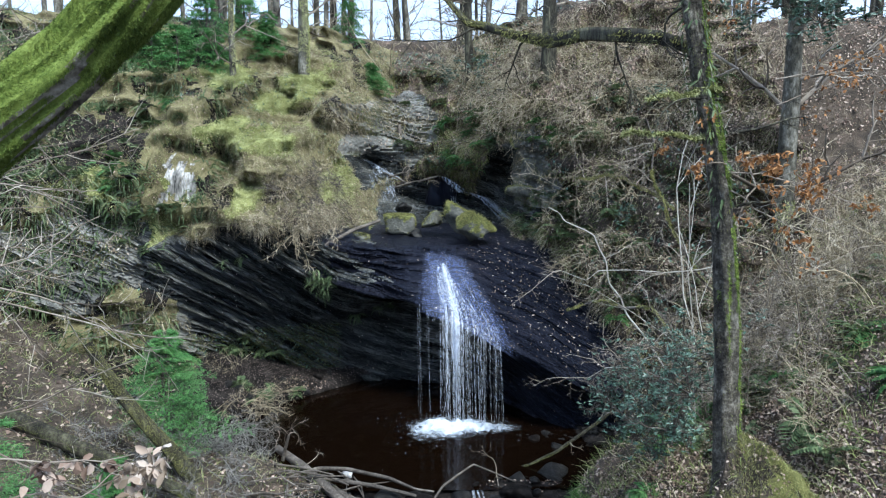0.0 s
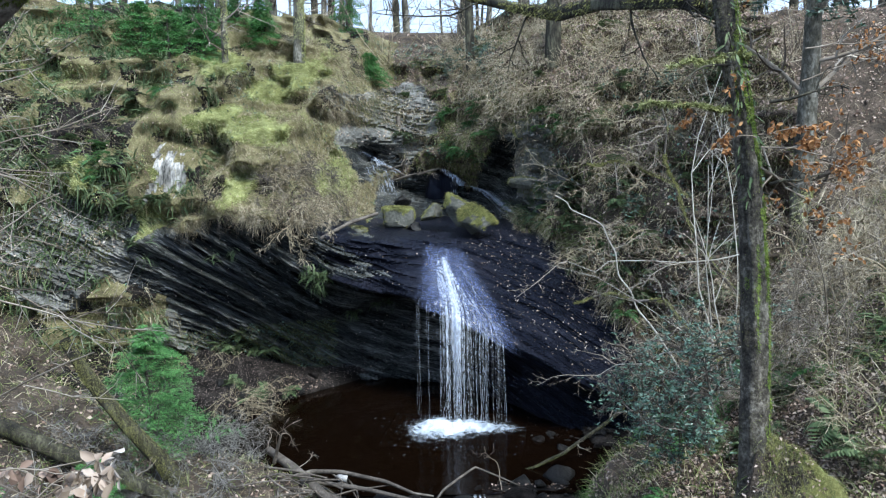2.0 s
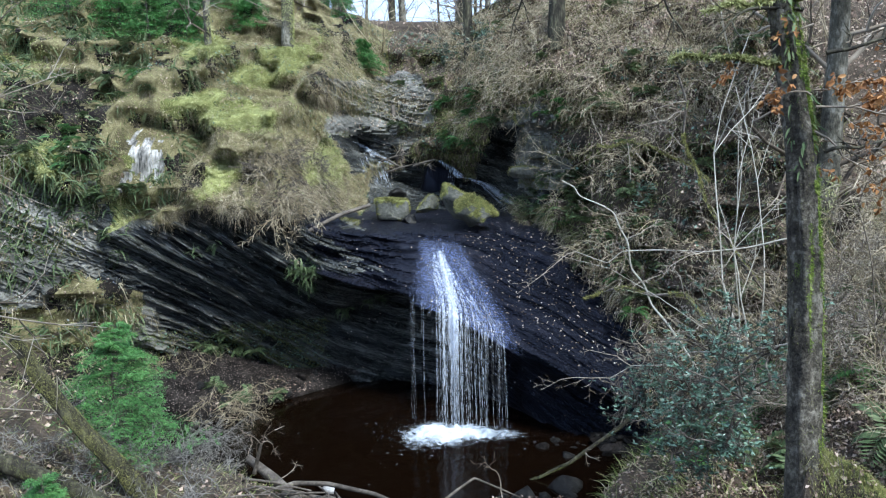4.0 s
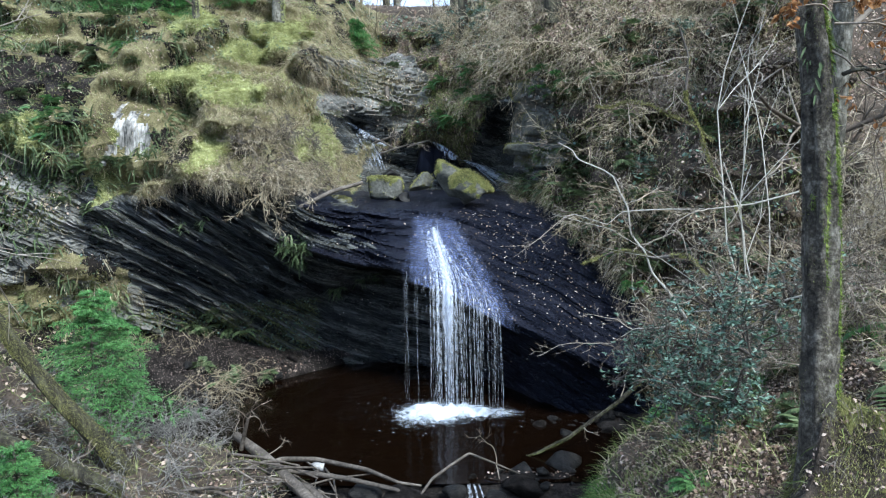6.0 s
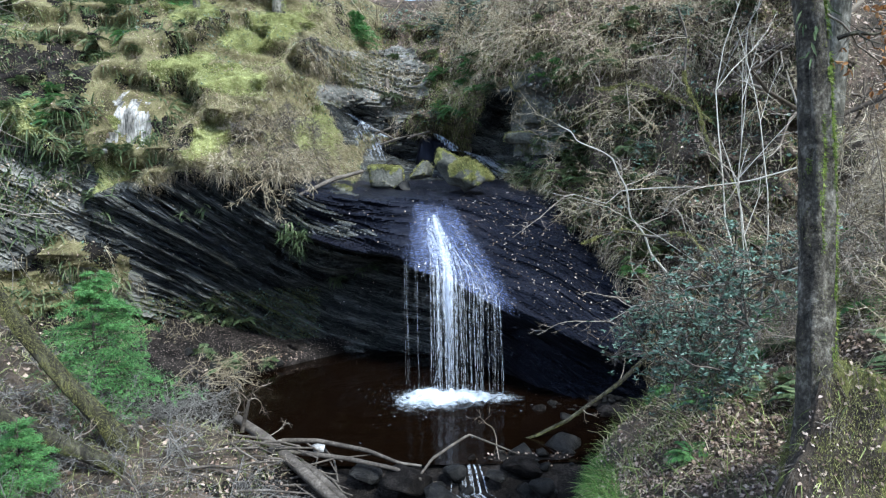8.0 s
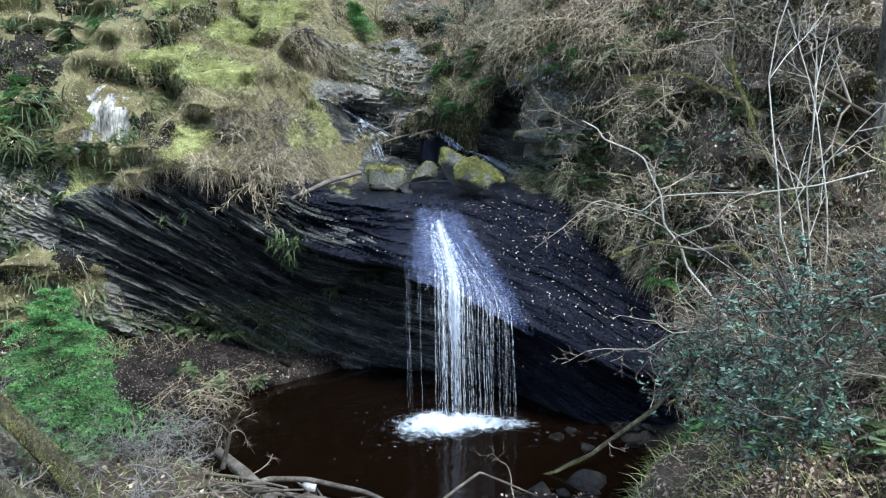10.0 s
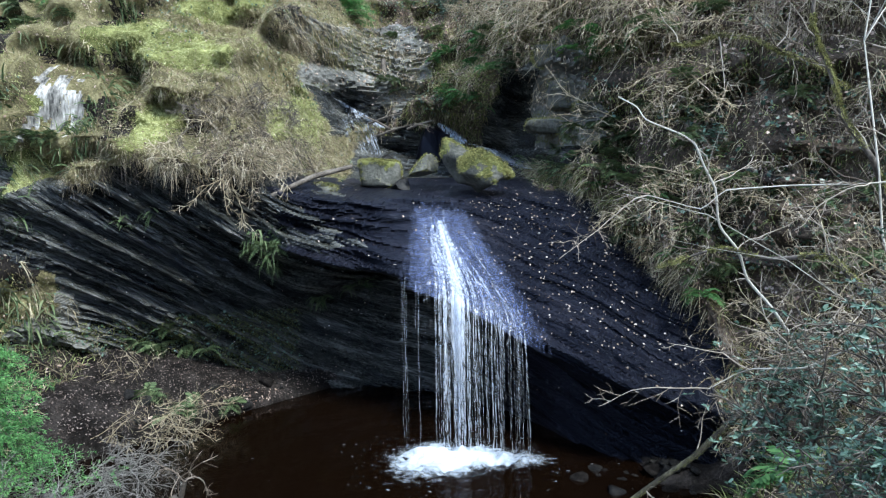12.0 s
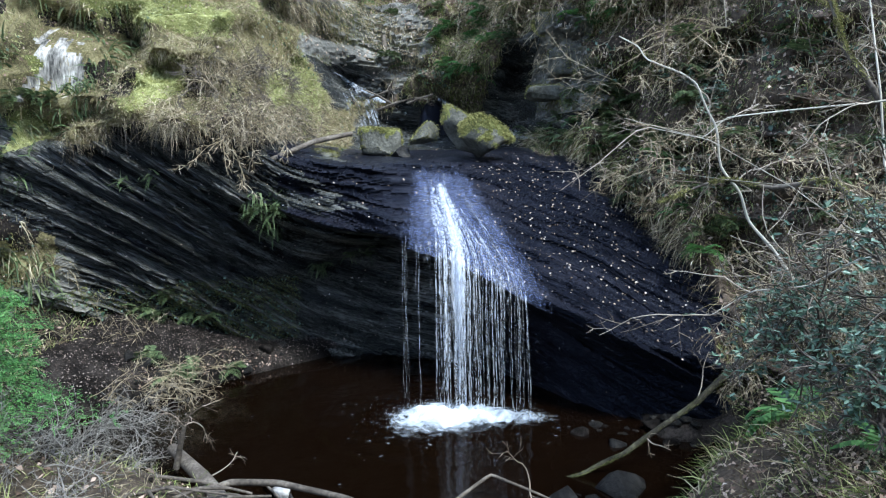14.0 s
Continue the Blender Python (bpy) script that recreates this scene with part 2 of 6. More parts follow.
GULLY_IN = [0, 0, 0, 0, 0, 0, 1.6, 2.2, 2.4, 3.2, 0, 0, 0, 0]
MID_Y = [12.5, 14.0, 14.3, 15.6, 15.9, 17.1, 21.0, 21.2, 20.9, 18.4, 16.6, 15.3, 13.9, 12.6]
HIGH_Y = [14.5, 16.0, 16.4, 16.9, 17.9, 19.3, 22.4, 22.3, 21.7, 19.4, 17.0, 16.2, 15.2, 14.2]
TOP_Y = [19, 20, 20, 20.5, 21.3, 23, 26, 27, 26.5, 24, 21, 19.5, 18.2, 17.5]
MID_Z, HIGH_Z, TOP_Z = 5.2, 7.1, 9.6


def wall_base(x, z):
    """Depth y of the wall at (x, z), before its relief. x: columns, z: rows."""
    foot, roof, lip_z, lip_y, crest_z, crest_y, shelf, gully, mid, high, top = (
        knots(PLAN_X, v, x) for v in (FOOT_Y, ROOF_Z, LIP_Z, LIP_Y, CREST_Z, CREST_Y, SHELF_Y, GULLY_IN, MID_Y, HIGH_Y, TOP_Y))
    y = np.empty((len(z), len(x)))
    for i in range(len(x)):
        edge = max(crest_z[i], lip_z[i] + 0.3)
        inner = shelf[i] + (mid[i] - shelf[i]) * (4.35 - edge - 0.22) / (MID_Z - edge - 0.22) + gully[i]
        floor_ = shelf[i] + (inner - gully[i] - shelf[i]) * 0.12 / (4.35 - edge - 0.22) + 0.85 * gully[i]
        zs = [-0.8, roof[i], lip_z[i], edge, edge + 0.22, edge + 0.34, 4.35, MID_Z, HIGH_Z, TOP_Z]
        ys = [foot[i], foot[i] + 0.1, lip_y[i], crest_y[i], shelf[i], floor_, inner, mid[i], high[i], top[i]]
        y[:, i] = np.interp(z, zs, ys)
    k = np.array([1, 2, 3, 2, 1.0])
    pad = np.pad(y, ((2, 2), (0, 0)), mode="edge")
    return sum(pad[j:j + len(z)] * k[j] for j in range(5)) / k.sum()


def bedding(x, z):
    """Height in the sequence of beds, which dip to the pool and then roll over the lip."""
    return z + knots([-12, -6, -4, -2.5, -1, 0.5, 2, 3.5, 6.5], [-6.6, -3.1, -1.5, -0.55, -0.14, 0.1, 0.62, 1.3, 2.6], x)


STEP = 0.03
gx = np.arange(-12, 6.5 + STEP, STEP)
gz = np.concatenate([np.arange(-0.8, 3.9, 0.025), np.arange(3.9, 5.2, 0.04), np.arange(5.2, 9.6 + 0.05, 0.05)])
WALL = wall_base(gx, gz)
X2, Z2 = np.meshgrid(gx, gz)
crest2 = np.broadcast_to(knots(PLAN_X, CREST_Z, gx), X2.shape)
ragged = fbm(X2 * 1.3, 0, Z2 * 1.3, 4, 11) * 1.5
rocky = (1 - smooth(0.0, 0.35, Z2 - crest2 - 0.05 + 0.12 * ragged)) * smooth(-6.9, -6.1, X2 + 0.3 * ragged)
in_gully = smooth(-2.1, -1.6, X2 + 0.2 * ragged) * (1 - smooth(1.3, 2.0, X2))
rocky = np.maximum(rocky, in_gully * (1 - smooth(4.75, 5.3, Z2 + 0.3 * ragged + 0.22 * np.abs(X2 + 0.6))))
rocky = np.maximum(rocky, (1 - smooth(0.85, 1.15, np.hypot((X2 + 1.5) / 1.1, (Z2 - 6.4) / 1.55) + 0.22 * ragged)))
rocky = np.maximum(rocky, (1 - smooth(0.85, 1.15, np.hypot((X2 - 1.75) / 0.85, (Z2 - 4.8) / 1.2) + 0.25 * ragged)))
rocky *= 1 - smooth(3.3, 3.8, X2 + 0.3 * ragged)
rocky = np.maximum(rocky, (1 - smooth(-6.6, -6.0, X2)) * (1 - smooth(3.6, 4.4, Z2 + 0.6 * ragged)) * smooth(2.5, 3.0, Z2 + 0.3 * ragged))
bed = bedding(X2, Z2) + 0.05 * fbm(X2 * 0.7, 0, Z2 * 0.7, 3, 5)
layer = bed * 7.0 + 1.0 * vnoise(X2 * 0.5, 0, bed * 2, 3)
step_id = np.floor(layer)
frac = layer - step_id
ledge = lattice(step_id.astype(np.int64), np.floor(X2 * 0.6 + 1.2 * vnoise(X2 * 0.7, 0, bed * 1.5, 8)).astype(np.int64), 0, 4) - 0.5
ledge3 = lattice(np.floor(layer * 5.3 + 2 * vnoise(X2 * 0.8, 0, bed, 14)).astype(np.int64), np.floor(X2 * 1.1 + bed * 3).astype(np.int64), 1, 19) - 0.5
ledge2 = lattice(np.floor(layer * 2.6).astype(np.int64), 3, 1, 9) - 0.5
thick_bed = bed * 2.3 + 0.8 * vnoise(X2 * 0.45, 0, bed, 27)
brow = thick_bed - np.floor(thick_bed)          # each thick bed juts out over the one below
jut = 0.5 + 0.9 * lattice(np.floor(thick_bed).astype(np.int64), np.floor(X2 * 0.5 + 0.8 * vnoise(X2 * 0.6, 0, bed, 29)).astype(np.int64), 2, 28)
relief = -0.13 * ledge - 0.10 * ledge2 - 0.07 * ledge3 - 0.09 * frac - 0.20 * jut * brow ** 1.5 * smooth(-6.7, -5.6, X2) - 0.10 * fbm(X2 * 0.9, 0, bed * 3.0, 4, 21) - 0.03 * fbm(X2 * 5, 0, bed * 14, 3, 23)
lumps = np.abs(vnoise(X2 * 1.0, 0, Z2 * 1.25, 32)) * 0.95 + np.abs(vnoise(X2 * 2.3, 0, Z2 * 2.8, 33)) * 0.65
soft = 0.16 * fbm(X2 * 0.9, WALL * 0.4, Z2 * 0.9, 4, 31) + lumps - 0.58 + 0.07 * fbm(X2 * 3.1, 0, Z2 * 3.1, 3, 37)
tidy = (1 - 0.5 * smooth(-1.4, 0.3, X2) * (1 - smooth(3.7, 4.0, Z2))) * (1 - 0.45 * np.exp(-((X2 - 0.1) / 1.2) ** 2) * smooth(1.4, 1.8, Z2) * (1 - smooth(3.2, 3.6, Z2)))
BULGES = [(-4.3, 5.75, 1.0, 0.45, 0.45), (-3.3, 4.5, 0.9, 0.75, 0.35), (-2.9, 6.5, 0.55, 0.5, 0.5), (-3.7, 7.3, 0.5, 0.4, 0.5), (-5.0, 7.4, 0.6, 0.45, 0.45), (-4.5, 4.3, 0.5, 0.6, 0.2),
          (-2.25, 5.6, 0.25, 0.8, -0.35), (-5.1, 5.2, 0.3, 0.25, -0.4), (-3.9, 6.5, 0.9, 0.13, -0.4), (-5.8, 4.6, 0.3, 0.5, -0.3), (-6.5, 6.4, 0.6, 0.2, -0.4), (-3.2, 7.0, 0.2, 0.3, -0.4), (-4.3, 5.15, 0.7, 0.1, -0.3),
          (3.4, 5.2, 0.7, 0.25, 0.35), (3.0, 6.4, 0.8, 0.3, 0.4), (4.4, 4.2, 0.7, 0.4, 0.3), (3.3, 5.75, 0.7, 0.15, -0.4), (2.9, 4.1, 0.4, 0.3, -0.35), (4.2, 5.0, 0.8, 0.2, -0.4), (1.2, 6.5, 0.6, 0.4, 0.35)]
soft = soft * (1 - 0.9 * np.exp(-((X2 + 5.75) / 0.45) ** 4 - ((Z2 - 5.05) / 0.6) ** 4))      # bare wet face
for bx, bz, ba, bb, bh in BULGES:   # hummocks and hollows of the mossy bank
    soft = soft - bh * np.exp(-((X2 - bx) / ba) ** 2 - ((Z2 - bz) / bb) ** 2)
WALL = WALL + rocky * relief * tidy + (1 - rocky) * (soft - 0.12)
# the recesses of the gully and the brows that hang over them; the hollow at (1.66, 5.18) is added for a block's shaded
# front
for bx, bz, ba, bb, bh in ((1.45, 4.3, 0.4, 0.35, 1.0), (0.45, 5.8, 0.75, 0.4, -0.7), (1.1, 4.95, 0.45, 0.3, 0.7), (-1.5, 4.85, 0.75, 0.4, 0.3), (-1.6, 5.95, 0.7, 0.22, -0.5),
                           (-2.2, 5.35, 0.28, 0.6, 1.4), (-2.75, 7.1, 0.6, 0.4, -1.2), (-2.65, 6.3, 0.45, 0.24, 1.0), (-3.7, 6.75, 0.5, 0.12, 0.5), (-4.9, 5.55, 0.5, 0.12, 0.45), (-5.4, 6.55, 0.4, 0.15, 0.45), (-3.25, 7.55, 0.16, 0.25, 0.6), (1.6, 6.2, 0.24, 0.6, 0.9), (1.66, 5.18, 0.34, 0.42, 1.9), (1.66, 5.8, 0.5, 0.16, -0.35), (2.2, 5.2, 0.5, 0.4, 0.3), (2.6, 5.0, 0.5, 0.3, 0.3), (2.75, 5.55, 0.5, 0.2, 0.4), (-5.1, 5.0, 0.16, 0.6, 0.35), (-6.9, 6.3, 0.3, 0.2, 0.4), (-6.2, 5.9, 0.3, 0.16, 0.4), (-7.2, 4.4, 0.4, 0.3, 0.35)):
    WALL = WALL + bh * np.exp(-((X2 - bx) / ba) ** 2 - ((Z2 - bz) / bb) ** 2)
WALL_VERTS = np.stack([X2, WALL, Z2], -1).reshape(-1, 3)
nx_, nz_ = len(gx), len(gz)
idx = np.arange(nx_ * nz_).reshape(nz_, nx_)
WALL_FACES = np.stack([idx[:-1, :-1], idx[:-1, 1:], idx[1:, 1:], idx[1:, :-1]], -1).reshape(-1, 4)
WALL_ROCK = rocky[:-1, :-1].ravel()


def wall_y(x, z):
    """The finished wall's depth at points."""
    i = np.clip(np.searchsorted(gx, x), 1, nx_ - 1)
    j = np.clip(np.searchsorted(gz, z), 1, nz_ - 1)
    return WALL[j, i]


wc = WALL_VERTS[WALL_FACES].mean(1)
wd1 = WALL_VERTS[WALL_FACES[:, 2]] - WALL_VERTS[WALL_FACES[:, 0]]
wd2 = WALL_VERTS[WALL_FACES[:, 3]] - WALL_VERTS[WALL_FACES[:, 1]]
wnorm = np.cross(wd1, wd2)
warea = np.linalg.norm(wnorm, axis=1) * 0.5
wnorm = wnorm / (2 * warea[:, None] + 1e-9)
is_rock = WALL_ROCK > 0.5
# wet rock's darker tone below 5.5 and in the hollow also carries their shade
grey = is_rock & (((wc[:, 0] < -6.1 + 0.5 * vnoise(wc[:, 0], 0, wc[:, 2] * 1.5, 6)) | (wc[:, 2] > 5.5 + 0.4 * vnoise(wc[:, 0] * 2, 0, wc[:, 2] * 2, 7))) | ((wc[:, 0] > 1.9) & (wc[:, 2] > 4.3))) & ~((wc[:, 0] > 1.0) & (wc[:, 0] <= 1.9) & (wc[:, 2] < 6.3))
# past x = 0.9 rock below the lip is darkened too, as painted shade
shade_toned_slab = is_rock & ~grey & (wc[:, 0] > -2.3 + 0.9 * fbm(wc[:, 0] * 0.8, 0, bedding(wc[:, 0], wc[:, 2]) * 5, 3, 12)) & (wc[:, 0] < 3.9) & ((wc[:, 2] > knots(PLAN_X, LIP_Z, wc[:, 0]) - 0.02) | (wc[:, 0] > 0.9)) & (wc[:, 2] < knots(PLAN_X, CREST_Z, wc[:, 0]) + 0.3)
for nm, mask, mat, label, cat in (
        ("cliff", is_rock & ~grey & ~shade_toned_slab, "wet_rock", "dark wet layered shale cliff, undercut behind the waterfall", "cliff"),
        ("slab_face", shade_toned_slab, "slab", "smooth dark wet rock slab under the stream, speckled with leaves, and rock below its lip darkened as shade", "rock face"),
        ("rock_face", grey, "grey_rock", "dry grey layered rock face above the stream", "rock face"),
        ("bank_mossy", ~is_rock & (wc[:, 0] < -1.6), "turf", "steep mossy turf bank overhanging the cliff", "bank"),
        ("bank_behind", ~is_rock & (wc[:, 0] >= -1.6), "litter", "steep leaf-strewn earth bank round the stream", "bank")):
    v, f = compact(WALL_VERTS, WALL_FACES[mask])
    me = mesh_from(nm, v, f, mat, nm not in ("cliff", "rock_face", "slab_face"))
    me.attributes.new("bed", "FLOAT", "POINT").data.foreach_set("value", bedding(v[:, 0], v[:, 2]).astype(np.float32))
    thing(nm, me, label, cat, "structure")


# ------------------------------------------------------------------ the ground: pool bed, outlet, banks and the wooded plateau
def ground_z(x, y):
    toe_r = np.interp(y, [-30, 0, 5, 7, 8, 9, 10, 11, 12.2, 13, 14, 60], [1.6, 1.2, 1.0, 1.0, 1.1, 1.3, 1.72, 2.4, 3.15, 3.6, 4.2, 8])
    s = x - toe_r
    cut = np.interp(y, [-30, 6, 8.3, 9.5, 11, 12, 60], [0.8, 1.0, 1.1, 0.8, 0.4, 0.3, 0.4])
    right = cut * smooth(-0.1, 0.55, s) + np.clip(s - 0.2, 0, None) * 0.60 + 0.55 * smooth(2.0, 5.0, s)
    right = 9.4 * np.tanh(right / 9.4) * 1.05
    toe_l = np.interp(y, [-30, 6, 9, 10.6, 11.4, 12.5, 13.5, 14.5, 16, 60], [-1.4, -1.3, -1.2, -1.5, -2.9, -3.9, -3.9, -3.5, -3.1, -8])
    q = toe_l - x
    near = 1 - smooth(9.0, 12.5, y)
    left = (0.15 + 0.35 * near) * smooth(-0.1, 0.8, q) + np.clip(q - 0.8, 0, None) * (0.32 - 0.1 * near) + 0.45 * np.clip(q - 2.6 - 0.7 * near, 0, None)
    left = 9.4 * np.tanh(left / 9.4) * 1.05
    bed_z = np.interp(y, [-30, 4, 8, 9.6, 10.3, 10.9, 11.6, 13, 60], [-1.6, -0.9, -0.55, -0.42, -0.2, 0.0, -0.35, -0.8, -0.8])
    plateau = -3 + 13.3 * smooth(20.5, 28.5, y + 0.25 * np.abs(x)) + 0.02 * np.clip(y - 30, 0, None)
    behind = -3 + 9.0 * smooth(-8, -30, y)
    shore = 0.30 * smooth(-0.2, 1.0, y - (16.8 + (x + 1.6) * 1.0)) * smooth(-1.2, -1.9, x) * smooth(12, 13, y)
    bed_z = bed_z + (0.8 + shore) * (shore > 0.0) * smooth(0.0, 0.12, shore) + 0.9 * smooth(1.9, 2.7, x - 0.3 * (13.4 - y)) * smooth(12.0, 12.7, y)
    rough = 0.10 * fbm(x * 0.9, y * 0.9, 0, 4, 41) + 0.035 * fbm(x * 4, y * 4, 0, 3, 43)
    return np.maximum(np.maximum(bed_z + right + left, plateau), behind) + rough * np.clip(0.4 + right + left, 0, 1.2)


fx_ = np.concatenate([np.linspace(-160, -16, 25)[:-1], np.arange(-16, 16, 0.13), np.linspace(16, 160, 25)])
fy_ = np.concatenate([np.linspace(-120, -8, 20)[:-1], np.arange(-8, 3, 0.25), np.arange(3, 17, 0.13), np.arange(17, 40, 0.4), np.linspace(40, 260, 25)])
GX, GY = np.meshgrid(fx_, fy_)
GZ = ground_z(GX, GY)
GV = np.stack([GX, GY, GZ], -1).reshape(-1, 3)
gi = np.arange(GX.size).reshape(GX.shape)
GF = np.stack([gi[:-1, :-1], gi[:-1, 1:], gi[1:, 1:], gi[1:, :-1]], -1).reshape(-1, 4)
ground_mesh = mesh_from("ground", GV, GF, "litter")
ground_mesh.materials.append(M["mud"])
gcen = GV[GF].mean(1)
low = (gcen[:, 2] < 0.22 + 1.3 * smooth(10.8, 12.0, gcen[:, 1]) + 0.12 * vnoise(gcen[:, 0] * 2, gcen[:, 1] * 2, 0, 3)) & (gcen[:, 1] > -10) & (gcen[:, 1] < 17)
ground_mesh.polygons.foreach_set("material_index", low.astype(np.int32))
thing("ground", ground_mesh, "leaf-strewn earth banks and stony stream bed of a ravine", "ground", "structure")

# ------------------------------------------------------------------ growing helpers
def unit(v):
    return v / (np.linalg.norm(v, axis=-1, keepdims=True) + 1e-9)


def pick(cen, nor, area, mask, n, spread):
    """n points with normals over the masked faces, weighted by area."""
    ids = np.nonzero(mask)[0]
    w = area[ids] / area[ids].sum()
    k = rng.choice(ids, n, p=w)
    return cen[k] + rng.uniform(-spread, spread, (n, 3)) * (1, 0.3, 1), nor[k]


wx, wy, wz = wc[:, 0], wc[:, 1], wc[:, 2]
gd1 = GV[GF[:, 2]] - GV[GF[:, 0]]
gd2 = GV[GF[:, 3]] - GV[GF[:, 1]]
gnorm = np.cross(gd1, gd2)
garea = np.linalg.norm(gnorm, axis=1) * 0.5
gnorm = gnorm / (2 * garea[:, None] + 1e-9)
ex, ey, ez = gcen[:, 0], gcen[:, 1], gcen[:, 2]
# faces of the ground that lie open, in front of the wall
in_front = (ey < wall_y(np.clip(ex, -11.9, 6.4), np.clip(ez, -0.7, 9.5)) + 0.1) | (ez > 9.3) | (ex > 6.2)


def on_wall(mask, n):
    return pick(wc, wnorm, warea, mask, n, 0.045)


def on_ground(mask, n):
    ids = np.nonzero(mask & in_front)[0]
    k = rng.choice(ids, n, p=garea[ids] / garea[ids].sum())
    a, b, c = GV[GF[k, 0]], GV[GF[k, 1]], GV[GF[k, 3]]
    p = a + (b - a) * rng.random((n, 1)) + (c - a) * rng.random((n, 1))
    q = gnorm[k]
    p[:, 2] = ground_z(p[:, 0], p[:, 1])
    return p, q


def blades(p, q, length, width, up=0.3, out=0.6, droop=0.9, wild=0.5, levels=3):
    """Grass blades that leave the surface and bend down. Returns verts, quads."""
    n = len(p)
    length = rng.uniform(*length, n)[:, None]
    d = unit(q * out + np.array([0, 0, up]) + rng.normal(0, wild, (n, 3)))
    side = unit(np.cross(d, rng.normal(0, 1, (n, 3)) + np.array([0, -1.0, 0])))
    w = rng.uniform(*width, n)[:, None]
    rows = []
    pos = p.copy()
    for k in range(levels):
        t = k / (levels - 1)
        rows.append(np.stack([pos - side * w * (1 - 0.85 * t), pos + side * w * (1 - 0.85 * t)], 1))
        d = unit(d + np.array([0, 0, -droop]) / (levels - 1))
        pos = pos + d * length / (levels - 1)
    v = np.stack(rows, 1).reshape(n, levels * 2, 3)
    base = (np.arange(n) * levels * 2)[:, None]
    f = np.concatenate([base + np.array([2 * k, 2 * k + 1, 2 * k + 3, 2 * k + 2]) for k in range(levels - 1)], 0)
    return v.reshape(-1, 3), f


def tufts(p, q, per, spread, *a, **k):
    """Blades in clumps: each point carries several."""
    p = np.repeat(p, per, 0) + rng.normal(0, spread, (len(p) * per, 3)) * (1, 0.5, 1)
    q = np.repeat(unit(q + rng.normal(0, 0.45, q.shape)), per, 0)
    return blades(p, q, *a, **k)


def needle_quads(p, d, length, width):
    """Single narrow diamonds."""
    n = len(p)
    length = rng.uniform(*length, n)[:, None]
    d = unit(d)
    s = unit(np.cross(d, rng.normal(0, 0.4, (n, 3)) + np.array([0, 0, 1.0]))) * width
    v = np.stack([p, p + d * length * 0.5 - s, p + d * length, p + d * length * 0.5 + s], 1)
    return v.reshape(-1, 3), np.arange(n * 4).reshape(n, 4)


def leaves(p, d, q, length, width, fold=0.25):
    """Leaves from p along d with face normal near q: six corners, folded on the midrib."""
    n = len(p)
    length = (rng.uniform(*length, n) if isinstance(length, tuple) else np.full(n, length))[:, None]
    width = length * (rng.uniform(*width, n) if isinstance(width, tuple) else np.full(n, width))[:, None]
    d = unit(d)
    s = unit(np.cross(d, q))
    u = np.cross(s, d)
    lift = u * width * fold
    curl = u * length * rng.uniform(-0.25, 0.25, (n, 1))
    v = np.stack([p, p + d * length * 0.3 - s * width * 0.5 + lift, p + d * length * 0.7 - s * width * 0.42 + lift + curl * 0.5,
                  p + d * length + curl, p + d * length * 0.7 + s * width * 0.42 + lift + curl * 0.5, p + d * length * 0.3 + s * width * 0.5 + lift], 1)
    base = (np.arange(n) * 6)[:, None]
    f = np.concatenate([base + np.array([0, 1, 2, 3]), base + np.array([0, 3, 4, 5])], 0)
    return v.reshape(-1, 3), f


def litter(p, q, length=(0.05, 0.1), width=(0.45, 0.7), tilt=0.45):
    r = rng.normal(0, 1, p.shape)
    n = unit(q + rng.normal(0, tilt, p.shape))
    d = unit(np.cross(n, r))
    size = rng.uniform(*length, len(p))[:, None]
    side = np.cross(d, n) * size * rng.uniform(*width, len(p))[:, None] * 0.55
    p = p + q * 0.012
    lift = n * size * rng.uniform(-0.1, 0.3, (len(p), 1))
    v = np.stack([p, p + d * size * 0.5 - side + lift, p + d * size, p + d * size * 0.5 + side + lift], 1)
    return v.reshape(-1, 3), np.arange(len(p) * 4).reshape(-1, 4)


def tube(pts, radii, sides=4, cap=True):
    """Tube along a polyline."""
    pts, radii = np.asarray(pts, float), np.asarray(radii, float)
    t = np.gradient(pts, axis=0)
    t = unit(t)
    ref = np.array([0.31, 0.77, 0.2]) if abs(t[0][2]) > 0.7 else np.array([0.1, 0.2, 1.0])
    a = unit(np.cross(t, ref))
    b = np.cross(t, a)
    ang = np.linspace(0, 2 * np.pi, sides, endpoint=False)
    v = pts[:, None] + radii[:, None, None] * (a[:, None] * np.cos(ang)[None, :, None] + b[:, None] * np.sin(ang)[None, :, None])
    k = len(pts)
    i = np.arange(k * sides).reshape(k, sides)
    j = np.roll(i, -1, 1)
    f = np.stack([i[:-1], j[:-1], j[1:], i[1:]], -1).reshape(-1, 4)
    return v.reshape(-1, 3), f


def wander(start, direction, length, n, wild, sag=0.0):
    """A crooked line: n points."""
    turns = rng.normal(0, wild, (n - 1, 3))
    turns[:, 2] -= sag
    d = unit(unit(np.array(direction, float)) + np.cumsum(turns, 0))
    return np.vstack([np.array(start, float)[None], np.array(start, float) + np.cumsum(d, 0) * length / (n - 1)])


